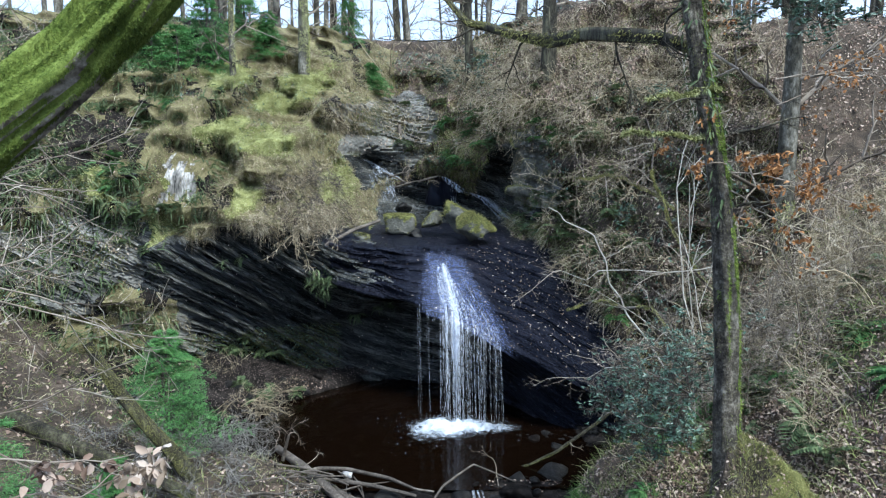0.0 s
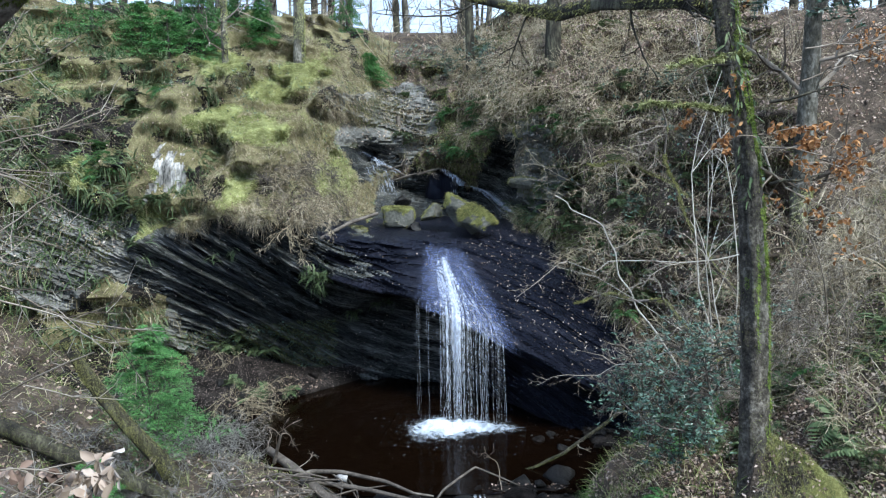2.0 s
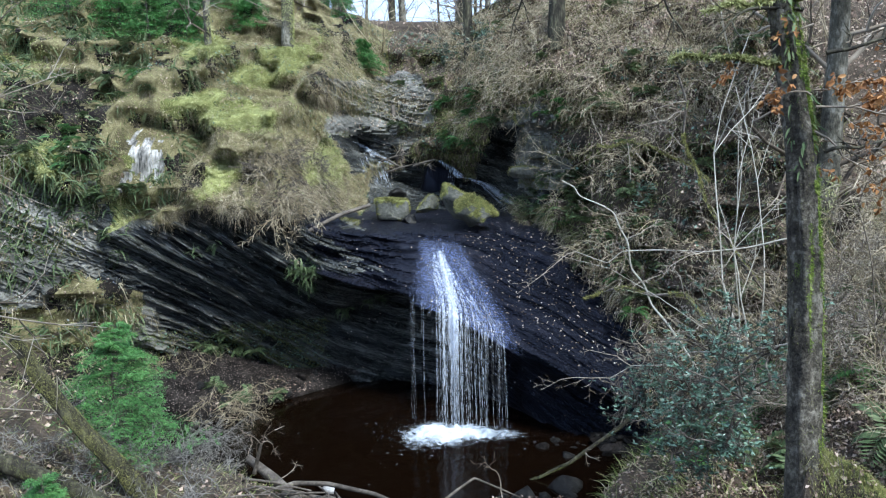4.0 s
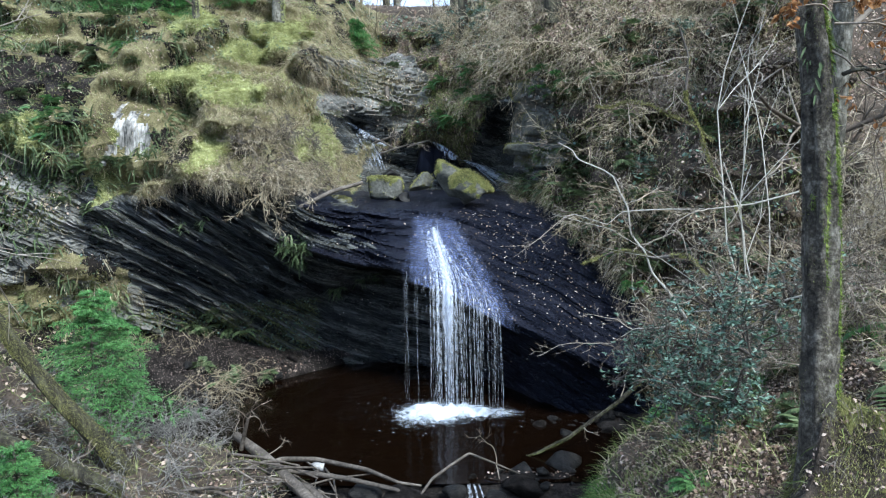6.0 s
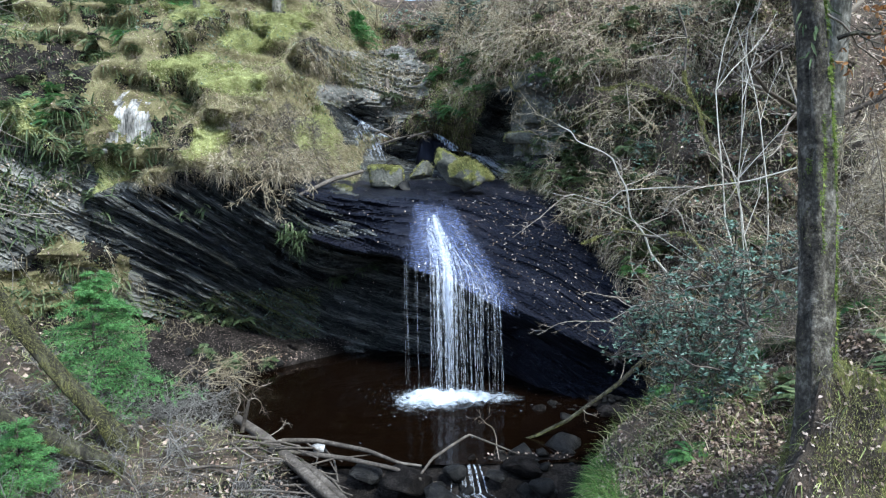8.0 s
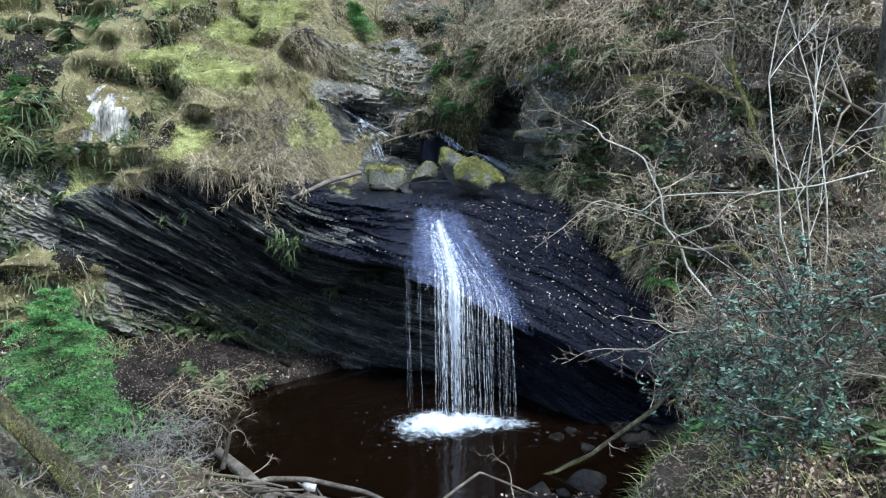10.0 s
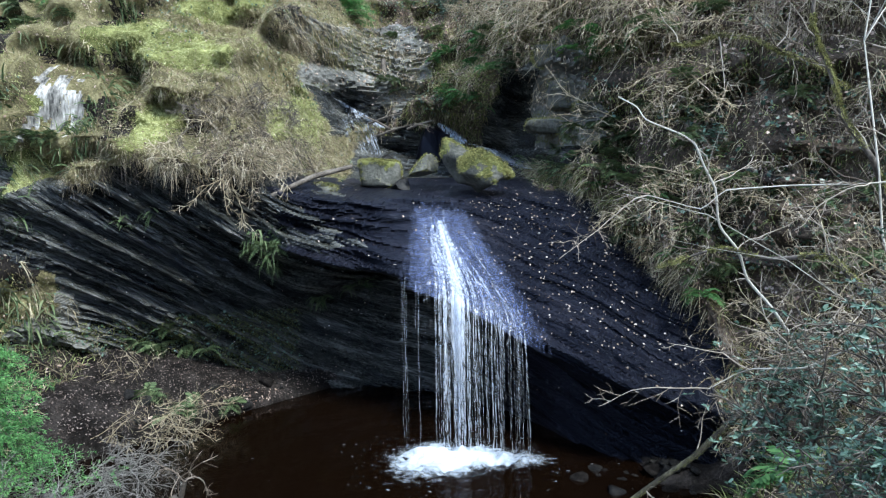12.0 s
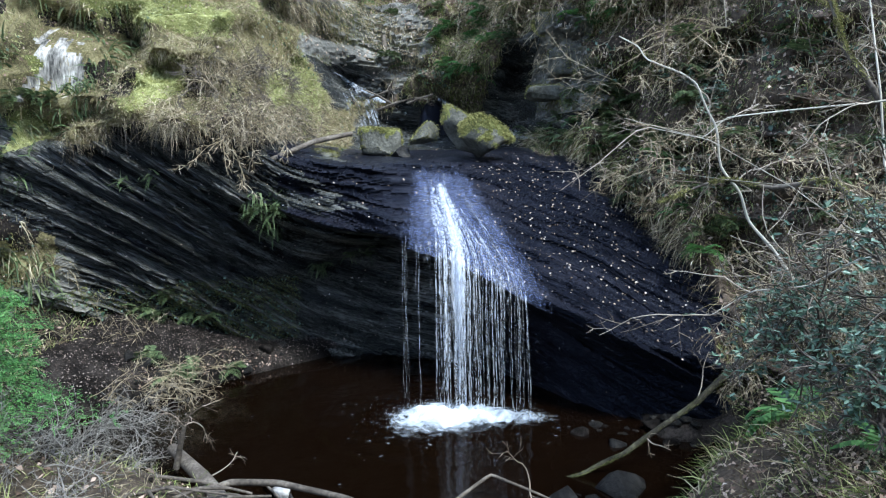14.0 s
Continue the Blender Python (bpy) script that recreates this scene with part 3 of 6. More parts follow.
def bake(lines):
    """Tubes for a list of (line, radius, sides), all of one size at a time."""
    groups, pieces = {}, []
    for line, r, sides in lines:
        groups.setdefault((len(line), sides), []).append((line, r))
    for (k, sides), items in groups.items():
        pts = np.stack([i[0] for i in items])
        rad = np.array([i[1] for i in items])[:, None] * np.linspace(1, 0.35, k)
        t = unit(np.gradient(pts, axis=1))
        a = unit(np.cross(t, np.array([0.31, 0.87, 0.25])))
        b = np.cross(t, a)
        ang = np.linspace(0, 2 * np.pi, sides, endpoint=False)
        v = pts[:, :, None] + rad[:, :, None, None] * (a[:, :, None] * np.cos(ang)[None, None, :, None] + b[:, :, None] * np.sin(ang)[None, None, :, None])
        i = np.arange(k * sides).reshape(k, sides)
        j = np.roll(i, -1, 1)
        f = np.stack([i[:-1], j[:-1], j[1:], i[1:]], -1).reshape(-1, 4)
        f = (f[None] + (np.arange(len(items)) * k * sides)[:, None, None]).reshape(-1, 4)
        pieces.append((v.reshape(-1, 3), f))
    return join_arrays(pieces)


def branching(start, direction, length, radius, depth, kids, wild=0.16, sag=0.02, spread=0.75, shrink=0.5, sides=4, out=None, tips=None, n=None, least=0.0035):
    """A branch and its side branches, as a list of lines for bake()."""
    out = [] if out is None else out
    n = n or (3 if depth == 0 else 5 if depth == 1 else 10)
    line = wander(start, direction, length, n, wild, sag)
    out.append((line, radius, sides))
    if tips is not None and depth <= 1:
        tips.append(line[len(line) // 3:])
    if depth > 0:
        at = rng.integers(1, n - 1, kids)
        d = unit(line[at + 1] - line[at])
        side = unit(np.cross(d, rng.normal(0, 1, (kids, 3))))
        way = d * (1 - spread * 0.5) + side * spread
        size = length * shrink * rng.uniform(0.5, 1.2, kids) * (1 - 0.4 * at / n)
        for k in range(kids):
            branching(line[at[k]], way[k], size[k], max(radius * 0.55, least), depth - 1, max(2, int(kids * 0.75)), wild * 1.1, sag, spread, shrink, 3, out, tips, None, least)
    return out


def rough_tube(pts, radii, sides=20, ridge=0.06, seed=1, sub=6):
    """A trunk: smooth polyline, ridged bark in the mesh."""
    pts, radii = np.asarray(pts, float), np.asarray(radii, float)
    t = np.linspace(0, len(pts) - 1, (len(pts) - 1) * sub + 1)
    fine = np.stack([knots(list(range(len(pts))), pts[:, i], t) for i in range(3)], -1)
    fine[0], fine[-1] = pts[0], pts[-1]
    r = np.interp(t, range(len(pts)), radii)
    v, f = tube(fine, r, sides)
    c = np.repeat(fine, sides, 0)
    o = v - c
    s = np.repeat(r, sides)[:, None]
    a = np.tile(np.arange(sides), len(fine)) / sides * 2 * np.pi
    nz = fbm(np.cos(a) * 2.5, np.sin(a) * 2.5, c[:, 2] * 1.2 + seed, 3, seed)[:, None] + 0.4 * fbm(np.cos(a) * 7, np.sin(a) * 7, c[:, 2] * 2.5, 2, seed + 9)[:, None]
    return c + o * (1 + nz * ridge / (0.25 + s) * 0.6), f


def stone(size, seed, flat=0.75, sub=3, facets=5):
    """An angular boulder: a sphere cut by planes, then roughened."""
    bm = bmesh.new()
    bmesh.ops.create_icosphere(bm, subdivisions=sub, radius=1.0)
    v = np.array([w.co[:] for w in bm.verts])
    f = np.array([[q.index for q in p.verts] for p in bm.faces])
    bm.free()
    g = np.random.default_rng(seed)
    for _ in range(facets + 5):
        nrm = unit(g.normal(0, 1, 3))
        cut = g.uniform(0.38, 0.72)
        h = v @ nrm
        v = v - np.outer(np.clip(h - cut, 0, None), nrm)
    v = v * (1 + 0.05 * fbm(v[:, 0] * 2 + seed, v[:, 1] * 2, v[:, 2] * 2, 3, seed)[:, None])
    v = v + 0.02 * unit(v) * fbm(v[:, 0] * 6 + seed, v[:, 1] * 6, v[:, 2] * 6, 2, seed + 3)[:, None]
    v = v / np.abs(v).max(0) * 0.5
    return v * np.asarray(size, float), f


def stuff(name, pieces, mat, label, category):
    v, f = join_arrays(pieces) if isinstance(pieces, list) else pieces
    return thing(name, mesh_from(name, v, f, mat), label, category, "stuff")

# ------------------------------------------------------------------ pool and falls
px_ = np.linspace(-6.5, 5.5, 140)
py_ = np.linspace(10.7, 17.2, 90)
PX, PY = np.meshgrid(px_, py_)
ring = np.hypot((PX - 0.25) * 0.8, PY - 13.4)
PZ = 0.010 * np.exp(-ring * 0.8) * np.sin(ring * 13) + 0.003 * fbm(PX * 2, PY * 2, 0, 3, 51)
pi_ = np.arange(PX.size).reshape(PX.shape)
thing("pool", mesh_from("pool", np.stack([PX, PY, PZ], -1).reshape(-1, 3),
      np.stack([pi_[:-1, :-1], pi_[:-1, 1:], pi_[1:, 1:], pi_[1:, :-1]], -1).reshape(-1, 4), "pool"),
      "dark peaty brown plunge pool with faint ripples", "water", "structure")


def white_water(name, colour, lo, hi, stretch, scale, rough=0.35, most=1.0, translucent=0.35, thick=0.0):
    """Broken white water: streaks of foam with clear gaps between them."""
    m = simple(name, colour, rough)
    n, l = m.node_tree.nodes, m.node_tree.links
    co, mp, t, r = n.new("ShaderNodeTexCoord"), n.new("ShaderNodeMapping"), n.new("ShaderNodeTexNoise"), n.new("ShaderNodeMapRange")
    mp.inputs["Scale"].default_value = stretch
    t.inputs["Scale"].default_value, t.inputs["Detail"].default_value, t.inputs["Roughness"].default_value = scale, 6, 0.65
    r.inputs["From Min"].default_value, r.inputs["From Max"].default_value = lo, hi
    r.inputs["To Max"].default_value = most
    l.new(co.outputs["Object"], mp.inputs["Vector"])
    l.new(mp.outputs[0], t.inputs["Vector"])
    value = t.outputs["Fac"]
    if thick:   # how much water there is at each place of the sheet
        at, mul = n.new("ShaderNodeAttribute"), n.new("ShaderNodeMath")
        at.attribute_name, mul.operation = "thick", "MULTIPLY_ADD"
        mul.inputs[1].default_value = thick
        l.new(at.outputs["Fac"], mul.inputs[0])
        l.new(value, mul.inputs[2])
        value = mul.outputs[0]
    l.new(value, r.inputs["Value"])
    tr, mix, clear, mix2 = n.new("ShaderNodeBsdfTranslucent"), n.new("ShaderNodeMixShader"), n.new("ShaderNodeBsdfTransparent"), n.new("ShaderNodeMixShader")
    tr.inputs["Color"].default_value = (*colour, 1)
    mix.inputs[0].default_value = translucent
    l.new(n["Principled BSDF"].outputs[0], mix.inputs[1])
    l.new(tr.outputs[0], mix.inputs[2])
    l.new(r.outputs[0], mix2.inputs[0])
    l.new(clear.outputs[0], mix2.inputs[1])
    l.new(mix.outputs[0], mix2.inputs[2])
    l.new(mix2.outputs[0], n["Material Output"].inputs["Surface"])
    return m


M["strand"] = white_water("falling_water", (0.80, 0.86, 0.95), 0.30, 0.88, (1, 1, 0.3), 22, 0.3, 0.74)
M["veil"] = white_water("water_veil", (0.84, 0.89, 0.98), 0.78, 1.28, (1, 1, 0.07), 24, 0.3, 0.9, thick=0.72)
# sheet: the sky's blue shine on the wet slab is put into its colour
M["sheet"] = white_water("water_sheet", (0.30, 0.37, 0.66), 0.68, 1.3, (1, 0.3, 0.3), 20, 0.12, 0.42, thick=0.5)
M["foam"] = white_water("foam", (0.76, 0.85, 0.95), 0.62, 1.4, (1, 1.3, 1), 9, 0.6, 0.86, 0.1, thick=1.2)


def fall_line(u, side, start_z, speed, n_slab=9, n_air=12):
    """A thread of water over the slab and down: u across the lip (0..1), side: sideways spread."""
    x_top, x_lip = -0.46 + 0.95 * u, -0.60 + 2.12 * u ** 1.1
    lip_z = float(knots(PLAN_X, LIP_Z, x_lip)) + 0.05
    pts = []
    for k in range(n_slab):
        t = k / (n_slab - 1)
        x = x_top + (x_lip - x_top) * smooth(0, 1, t) + side * t
        z = start_z + (lip_z - start_z) * t
        around = [float(wall_y(x + a, z + b)) for a in (-0.07, 0, 0.07) for b in (-0.05, 0, 0.05)]
        pts.append((x, min(around) - 0.02, z))
    pts = np.array(pts)
    pts[:, 1] = np.minimum.accumulate(pts[:, 1])
    x, y, z = pts[-1]
    drop = z + 0.03
    for k in range(1, n_air + 1):
        t = k / n_air
        pts = np.vstack([pts, (x + side * 0.3 * t, y - speed * math.sqrt(2 * drop / 9.8) * math.sqrt(t), z - drop * t)])
    return pts


def ribbon(pts, widths):
    n = len(pts)
    s = np.array([1.0, 0.0, 0.0]) + rng.normal(0, 0.25, 3) * (1, 1, 0)
    v = np.stack([pts - s * widths[:, None], pts + s * widths[:, None]], 1).reshape(-1, 3)
    f = np.array([[2 * i, 2 * i + 1, 2 * i + 3, 2 * i + 2] for i in range(n - 1)])
    return v, f


def with_thick(mesh, values):
    mesh.attributes.new("thick", "FLOAT", "POINT").data.foreach_set("value", np.asarray(values, np.float32).ravel())
    return mesh


fall = tagged(new("waterfall"), "white waterfall in thin strands over a dark rock lip", "waterfall")
for i in range(92):
    kind_ = 0 if i < 54 else 1 if i < 70 else 2
    u = float(np.clip(rng.normal((0.42, 0.73, 0)[kind_], (0.085, 0.06, 1)[kind_]), 0.04, 0.95)) if kind_ < 2 else float(rng.uniform(0.0, 0.9))
    line = fall_line(u, rng.normal(0, 0.025), rng.uniform(2.8, 3.3) if kind_ < 2 else rng.uniform(2.2, 2.9), rng.uniform(0.25, 0.85), 12, 22)
    first = rng.integers(0, 7) if kind_ == 0 else rng.integers(2, 10) if kind_ == 1 else rng.integers(8, 14)
    last = len(line) if rng.random() < 0.55 else rng.integers(18, len(line))
    line = line[first:last]
    line[:, 0] += 0.014 * vnoise(line[:, 2] * 3.0, i * 7.3, 0, 3) + 0.006 * vnoise(line[:, 2] * 11, i * 3.1, 0, 4)
    w = (rng.uniform(0.003, 0.012), rng.uniform(0.002, 0.007), rng.uniform(0.0015, 0.004))[kind_] * (0.35 + 1.3 * rng.random(len(line))) * np.linspace(1.1, 0.6, len(line))
    part("strand", mesh_from("strand", *ribbon(line, w), "strand"), fall)
for layer_no in range(2):
    us = np.linspace(0.0, 0.98, 150)
    lines = np.stack([fall_line(float(u), 0.0, 3.5, 0.45 + 0.15 * layer_no, 12, 16) for u in us])
    lines[:, 12:, 1] += 0.06 * vnoise(us * 22, 0, layer_no + 0.5, 5)[:, None]
    k = lines.shape[1]
    body = 1.15 * np.exp(-((us - 0.42) / 0.075) ** 2) + 0.28 * np.exp(-((us - 0.72) / 0.08) ** 2) + 0.26 * np.exp(-((us - 0.24) / 0.08) ** 2) + 0.05 * smooth(0, 0.05, us) * smooth(0.98, 0.85, us)
    body = body * (0.75 + 0.5 * vnoise(us * 14, 0, 1.5 + layer_no, 9))
    along = np.linspace(0, 1, k)
    thick = body[:, None] * (1.45 - 1.1 * along[None]) * smooth(0.03, 0.16, along)[None]
    i = np.arange(lines[:, :, 0].size).reshape(len(us), k)
    quads = np.stack([i[:-1, :-1], i[1:, :-1], i[1:, 1:], i[:-1, 1:]], -1)
    part("veil", with_thick(mesh_from("veil", lines.reshape(-1, 3) + np.array([0, -0.012, 0]), quads[:, 3:].reshape(-1, 4), "veil"), thick), fall, "thin translucent veil of falling water", "stuff")
    if layer_no == 0:
        film = (0.35 + 0.65 * smooth(0, 0.2, us) * smooth(1.0, 0.8, us))[:, None] * smooth(0.0, 0.1, along)[None] + 0 * thick
        part("sheet", with_thick(mesh_from("sheet", lines.reshape(-1, 3), quads[:, :12].reshape(-1, 4), "sheet"), film), fall, "film of water sliding over rock, the sky's blue shine in its colour", "stuff")

# foam where it strikes the pool
fu, fv = np.meshgrid(np.linspace(-1, 1, 150), np.linspace(-1, 1, 90))
fr = np.hypot(fu, fv) * 1.15 + 0.30 * fbm(fu * 2.6, fv * 2.2, 0, 4, 61)
fz = 0.06 * np.clip(1 - fr, 0, 1) * (1 + 1.2 * fbm(fu * 9, fv * 6, 0, 4, 63)) + 0.012
fxy = np.stack([0.22 + 1.35 * fu + 0.14 * fv, 13.34 + 0.85 * fv - 0.06 * fu, fz], -1)
fi = np.arange(fu.size).reshape(fu.shape)
fq = np.stack([fi[:-1, :-1], fi[:-1, 1:], fi[1:, 1:], fi[1:, :-1]], -1).reshape(-1, 4)
fz = fxy[..., 2]
thing("foam_patch", with_thick(mesh_from("foam", fxy.reshape(-1, 3), fq, "foam"), np.clip(1.05 - fr, 0, 1) ** 1.9), "white churning foam on the dark pool", "foam", "stuff")
n = 3500
su = rng.normal(0, 0.36, n)
sp = np.stack([0.16 + su * 1.1, 13.42 + rng.normal(0, 0.16, n), np.abs(rng.normal(0, 0.10, n)) * np.exp(-su ** 2) + 0.02], -1)
stuff("spray", leaves(sp, rng.normal(0, 1, (n, 3)), rng.normal(0, 1, (n, 3)), (0.005, 0.016), (0.5, 0.9)), "strand", "white droplets over the foam", "spray")
n = 70
sp = np.stack([rng.normal(0.2, 1.3, n), 13.2 + rng.normal(0, 0.7, n), np.full(n, 0.012)], -1)
stuff("bubbles", leaves(sp, rng.normal(0, 1, (n, 3)) * (1, 0.3, 0), np.tile([0.0, 0.0, 1.0], (n, 1)), (0.015, 0.06), (0.3, 0.5), 0.02), "strand", "flecks of foam drifting on the pool", "foam")


def cascade(points, count, spread, label, width=(0.006, 0.018), veil=True):
    """A small cascade down the gully: threads through few waypoints (x, y, z), in front of the rock."""
    top = tagged(new("cascade"), label, "cascade")
    way = np.array(points, float)
    k = np.linspace(0, 1, len(way))

    def thread(t, off):
        x, y, z = (np.interp(t, k, way[:, i]) for i in range(3))
        x, z = x + off, z - 0.2 * np.abs(off)
        return np.stack([x, np.minimum(y, wall_y(x, z) - 0.06), z], -1)

    for _ in range(count):
        a, b = sorted(rng.uniform(0, 1, 2))
        t = np.linspace(a * 0.6, min(max(b, a + 0.4), 1), 14)
        off = rng.normal(0, 1) * np.interp(t, [0, 1], spread) + 0.01 * vnoise(t * 9, rng.random() * 50, 0, 3)
        part("strand", mesh_from("strand", *ribbon(thread(t, off), rng.uniform(*width) * (0.4 + 1.2 * rng.random(14))), "strand"), top)
    if veil:
        t, u = np.linspace(0, 1, 16), np.linspace(-1.6, 1.6, 13)
        grid = np.stack([thread(t, q * np.interp(t, [0, 1], spread)) for q in u]) + np.array([0, 0.02, 0])
        i = np.arange(13 * 16).reshape(13, 16)
        quads = np.stack([i[:-1, :-1], i[1:, :-1], i[1:, 1:], i[:-1, 1:]], -1).reshape(-1, 4)
        part("veil", with_thick(mesh_from("veil", grid.reshape(-1, 3), quads, "veil"), 0.75 * (1 - (u[:, None] / 1.7) ** 2) + 0 * t[None]), top, "thin translucent veil of water", "stuff")


cascade([(-2.34, 20.9, 5.57), (-1.83, 20.9, 5.25), (-1.26, 20.8, 4.92)], 60, (0.02, 0.06), "thin white cascade sliding over dark rock", (0.008, 0.02))
cascade([(-1.98, 20.9, 5.36), (-1.72, 20.8, 4.95), (-1.50, 20.4, 4.3)], 44, (0.13, 0.16), "broken white cascade fanning over dark rock", (0.003, 0.009), False)
cascade([(0.0, 20.9, 5.02), (0.32, 20.9, 4.80), (0.58, 20.8, 4.52)], 64, (0.016, 0.09), "bright white cascade behind mossy boulders", (0.012, 0.03))
cascade([(0.85, 20.8, 4.50), (1.3, 20.7, 4.34), (1.74, 20.6, 3.92)], 56, (0.05, 0.1), "white cascade fanning out behind mossy boulders", (0.006, 0.016))
cascade([(0.30, 20.7, 4.72), (0.34, 20.6, 4.3), (0.34, 20.5, 4.0)], 8, (0.04, 0.06), "thin trickle down a dark block", (0.003, 0.007), False)


def spill(x0, y0, z0, x1, y1, z1, count, width):
    """Water breaking over the stones of the outlet."""
    top = tagged(new("cascade"), "small broken spill between the stones of the outlet", "cascade")
    for _ in range(count):
        t = np.linspace(0, 1, 9)[:, None]
        o = rng.normal(0, width)
        line = np.array([x0 + o, y0, z0]) * (1 - t) + np.array([x1 + o * 1.4, y1, z1]) * t
        line[:, 2] += 0.05 * np.sin(t[:, 0] * np.pi) + 0.02 * vnoise(t[:, 0] * 6, o * 30, 0, 3)
        part("strand", mesh_from("strand", *ribbon(line, np.full(9, rng.uniform(0.003, 0.010))), "strand"), top)


spill(0.45, 10.6, 0.03, 0.5, 10.2, -0.2, 12, 0.1)
spill(0.35, 10.15, -0.16, 0.55, 9.85, -0.3, 16, 0.16)
spill(0.5, 9.85, -0.26, 0.25, 9.4, -0.42, 12, 0.14)

# ------------------------------------------------------------------ boulders and stones
def mossy_boulder(at, size, seed, turn=0.0, tilt=0.0, moss_amount=1.0, label="", mat="block", box=0.0):
    v, f = stone(size, seed, sub=4)
    if box:     # squared by its joints
        q = v / np.asarray(size)
        square = q / np.abs(q).max(1, keepdims=True) * 0.47
        v = v * (1 - box) + square * np.asarray(size) * box
    ob = thing("boulder", mesh_from("boulder", v, f, mat, True), label, "boulder", group="boulders above the lip", m=pose(*at, tilt, 0, turn))
    up = v[f].mean(1)
    nrm = unit(np.cross(v[f[:, 1]] - v[f[:, 0]], v[f[:, 2]] - v[f[:, 0]]))
    ok = np.nonzero((nrm[:, 2] + 0.5 * vnoise(up[:, 0] * 4, up[:, 1] * 4, up[:, 2] * 4 + seed, 3) + 0.4 * vnoise(up[:, 0] * 11, up[:, 1] * 11, up[:, 2] * 11, seed) > 0.30))[0]
    if moss_amount > 0.3:
        ob.data.materials.append(M["dull_moss"])
        sel = np.zeros(len(f), np.int32)
        sel[ok] = 1
        ob.data.polygons.foreach_set("material_index", sel)
    if moss_amount and len(ok):
        k = rng.choice(ok, int(26000 * moss_amount * size[0] * size[1]) + 50)
        p = up[k] + rng.uniform(-0.05, 0.05, (len(k), 3)) * size[0]
        p = p - nrm[k] * 0.01
        part("moss_cover", mesh_from("moss_cover", *blades(p, nrm[k], (0.012, 0.035), (0.004, 0.009), 0.2, 0.8, 0.5, 0.6, 2), "root_moss"), ob, "yellow-green moss", "stuff")
    return ob


mossy_boulder((-1.08, 17.3, 3.86), (0.84, 0.62, 0.54), 3, 8, 0, 0.8, "squarish mossy boulder on the ledge above the fall", "block", 0.75)
mossy_boulder((0.76, 15.98, 3.80), (0.98, 0.85, 0.92), 8, -18, 24, 0.7, "pointed boulder thick with yellow-green moss at the lip", "block")
mossy_boulder((0.50, 16.55, 3.98), (0.9, 0.6, 1.12), 14, 32, -24, 0.4, "leaning angular mossy boulder beside the stream", "block")
mossy_boulder((-0.26, 16.95, 3.95), (0.66, 0.5, 0.52), 21, 30, 10, 0.15, "bare grey angular stone on the ledge", "block")
mossy_boulder((-0.68, 16.95, 3.6), (0.4, 0.4, 0.36), 23, 10, 0, 0.0, "small wet dark stone on the ledge", "dark_block")
mossy_boulder((-2.0, 16.6, 3.58), (0.9, 0.6, 0.28), 25, 4, 0, 0.2, "flat pale slab of rock on the ledge", "block")
mossy_boulder((-1.2, 20.2, 4.05), (0.7, 0.6, 0.6), 31, 40, 0, 0.0, "dark wet boulder in the gully", "dark_block")
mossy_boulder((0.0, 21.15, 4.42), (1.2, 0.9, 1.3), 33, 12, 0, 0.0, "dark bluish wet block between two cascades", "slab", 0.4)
mossy_boulder((2.28, 16.95, 5.22), (0.62, 0.7, 0.58), 41, 5, 0, 0.1, "square grey block jutting from the bank", "block", 0.8)
mossy_boulder((2.85, 16.5, 4.94), (1.1, 0.8, 0.2), 47, 3, 4, 0.1, "flat ledge of grey rock in the bank", "block", 0.7)
mossy_boulder((1.95, 16.9, 4.66), (0.8, 0.7, 0.3), 49, -4, 3, 0.1, "broken flat block under the ledges", "block", 0.6)
mossy_boulder((2.05, 17.3, 5.95), (0.7, 0.7, 0.5), 51, 14, 8, 0.3, "rounded grey block above the ledges", "block", 0.5)

# stones of the dam and the outlet
shapes = [mesh_from("stone", *stone((1, 1, 0.7), 100 + i, sub=2), ("mud", "dark_block", "dark_block")[i % 3]) for i in range(9)]
for i in range(150):
    y = rng.uniform(8.0, 11.4)
    x = rng.uniform(-1.6, 1.7) if y < 10.4 else rng.uniform(-2.9, 1.9)
    s = rng.choice([0.08, 0.13, 0.2, 0.34], p=[0.4, 0.33, 0.2, 0.07]) * rng.uniform(0.8, 1.25)
    ob = thing("stone", shapes[rng.integers(9)], "wet brown stone in the stony outlet of the pool", "stone", group="stones of the outlet",
               m=pose(x, y, float(ground_z(np.array(x), np.array(y))) + s * 0.15, *rng.uniform(-20, 20, 2), rng.uniform(0, 360)) @ Matrix.Scale(s, 4))
for x, y, s, k in ((0.2, 10.45, 0.4, 1), (1.81, 11.3, 0.62, 2), (-0.38, 10.1, 0.72, 3), (-1.0, 10.45, 0.55, 4), (0.05, 9.75, 0.5, 5), (1.15, 10.6, 0.55, 0), (0.75, 10.3, 0.35, 4), (1.3, 10.0, 0.4, 1)):
    thing("stone", shapes[k], "large dark wet stone at the edge of the pool", "stone", group="stones of the outlet",
          m=pose(x, y, 0.02, 0, 0, 40 * k) @ Matrix.Diagonal((s, s, s * 0.8, 1)))
for i in range(40):
    x, y = rng.uniform(0.5, 1.5), rng.uniform(9.4, 11.0)
    s = rng.choice([0.06, 0.1, 0.16, 0.24], p=[0.35, 0.35, 0.2, 0.1])
    thing("stone", shapes[rng.integers(9)], "small dark wet stone in the outlet", "stone", group="stones of the outlet",
          m=pose(x, y, float(ground_z(np.array(x), np.array(y))) + s * 0.12, *rng.uniform(-20, 20, 2), rng.uniform(0, 360)) @ Matrix.Scale(s, 4))
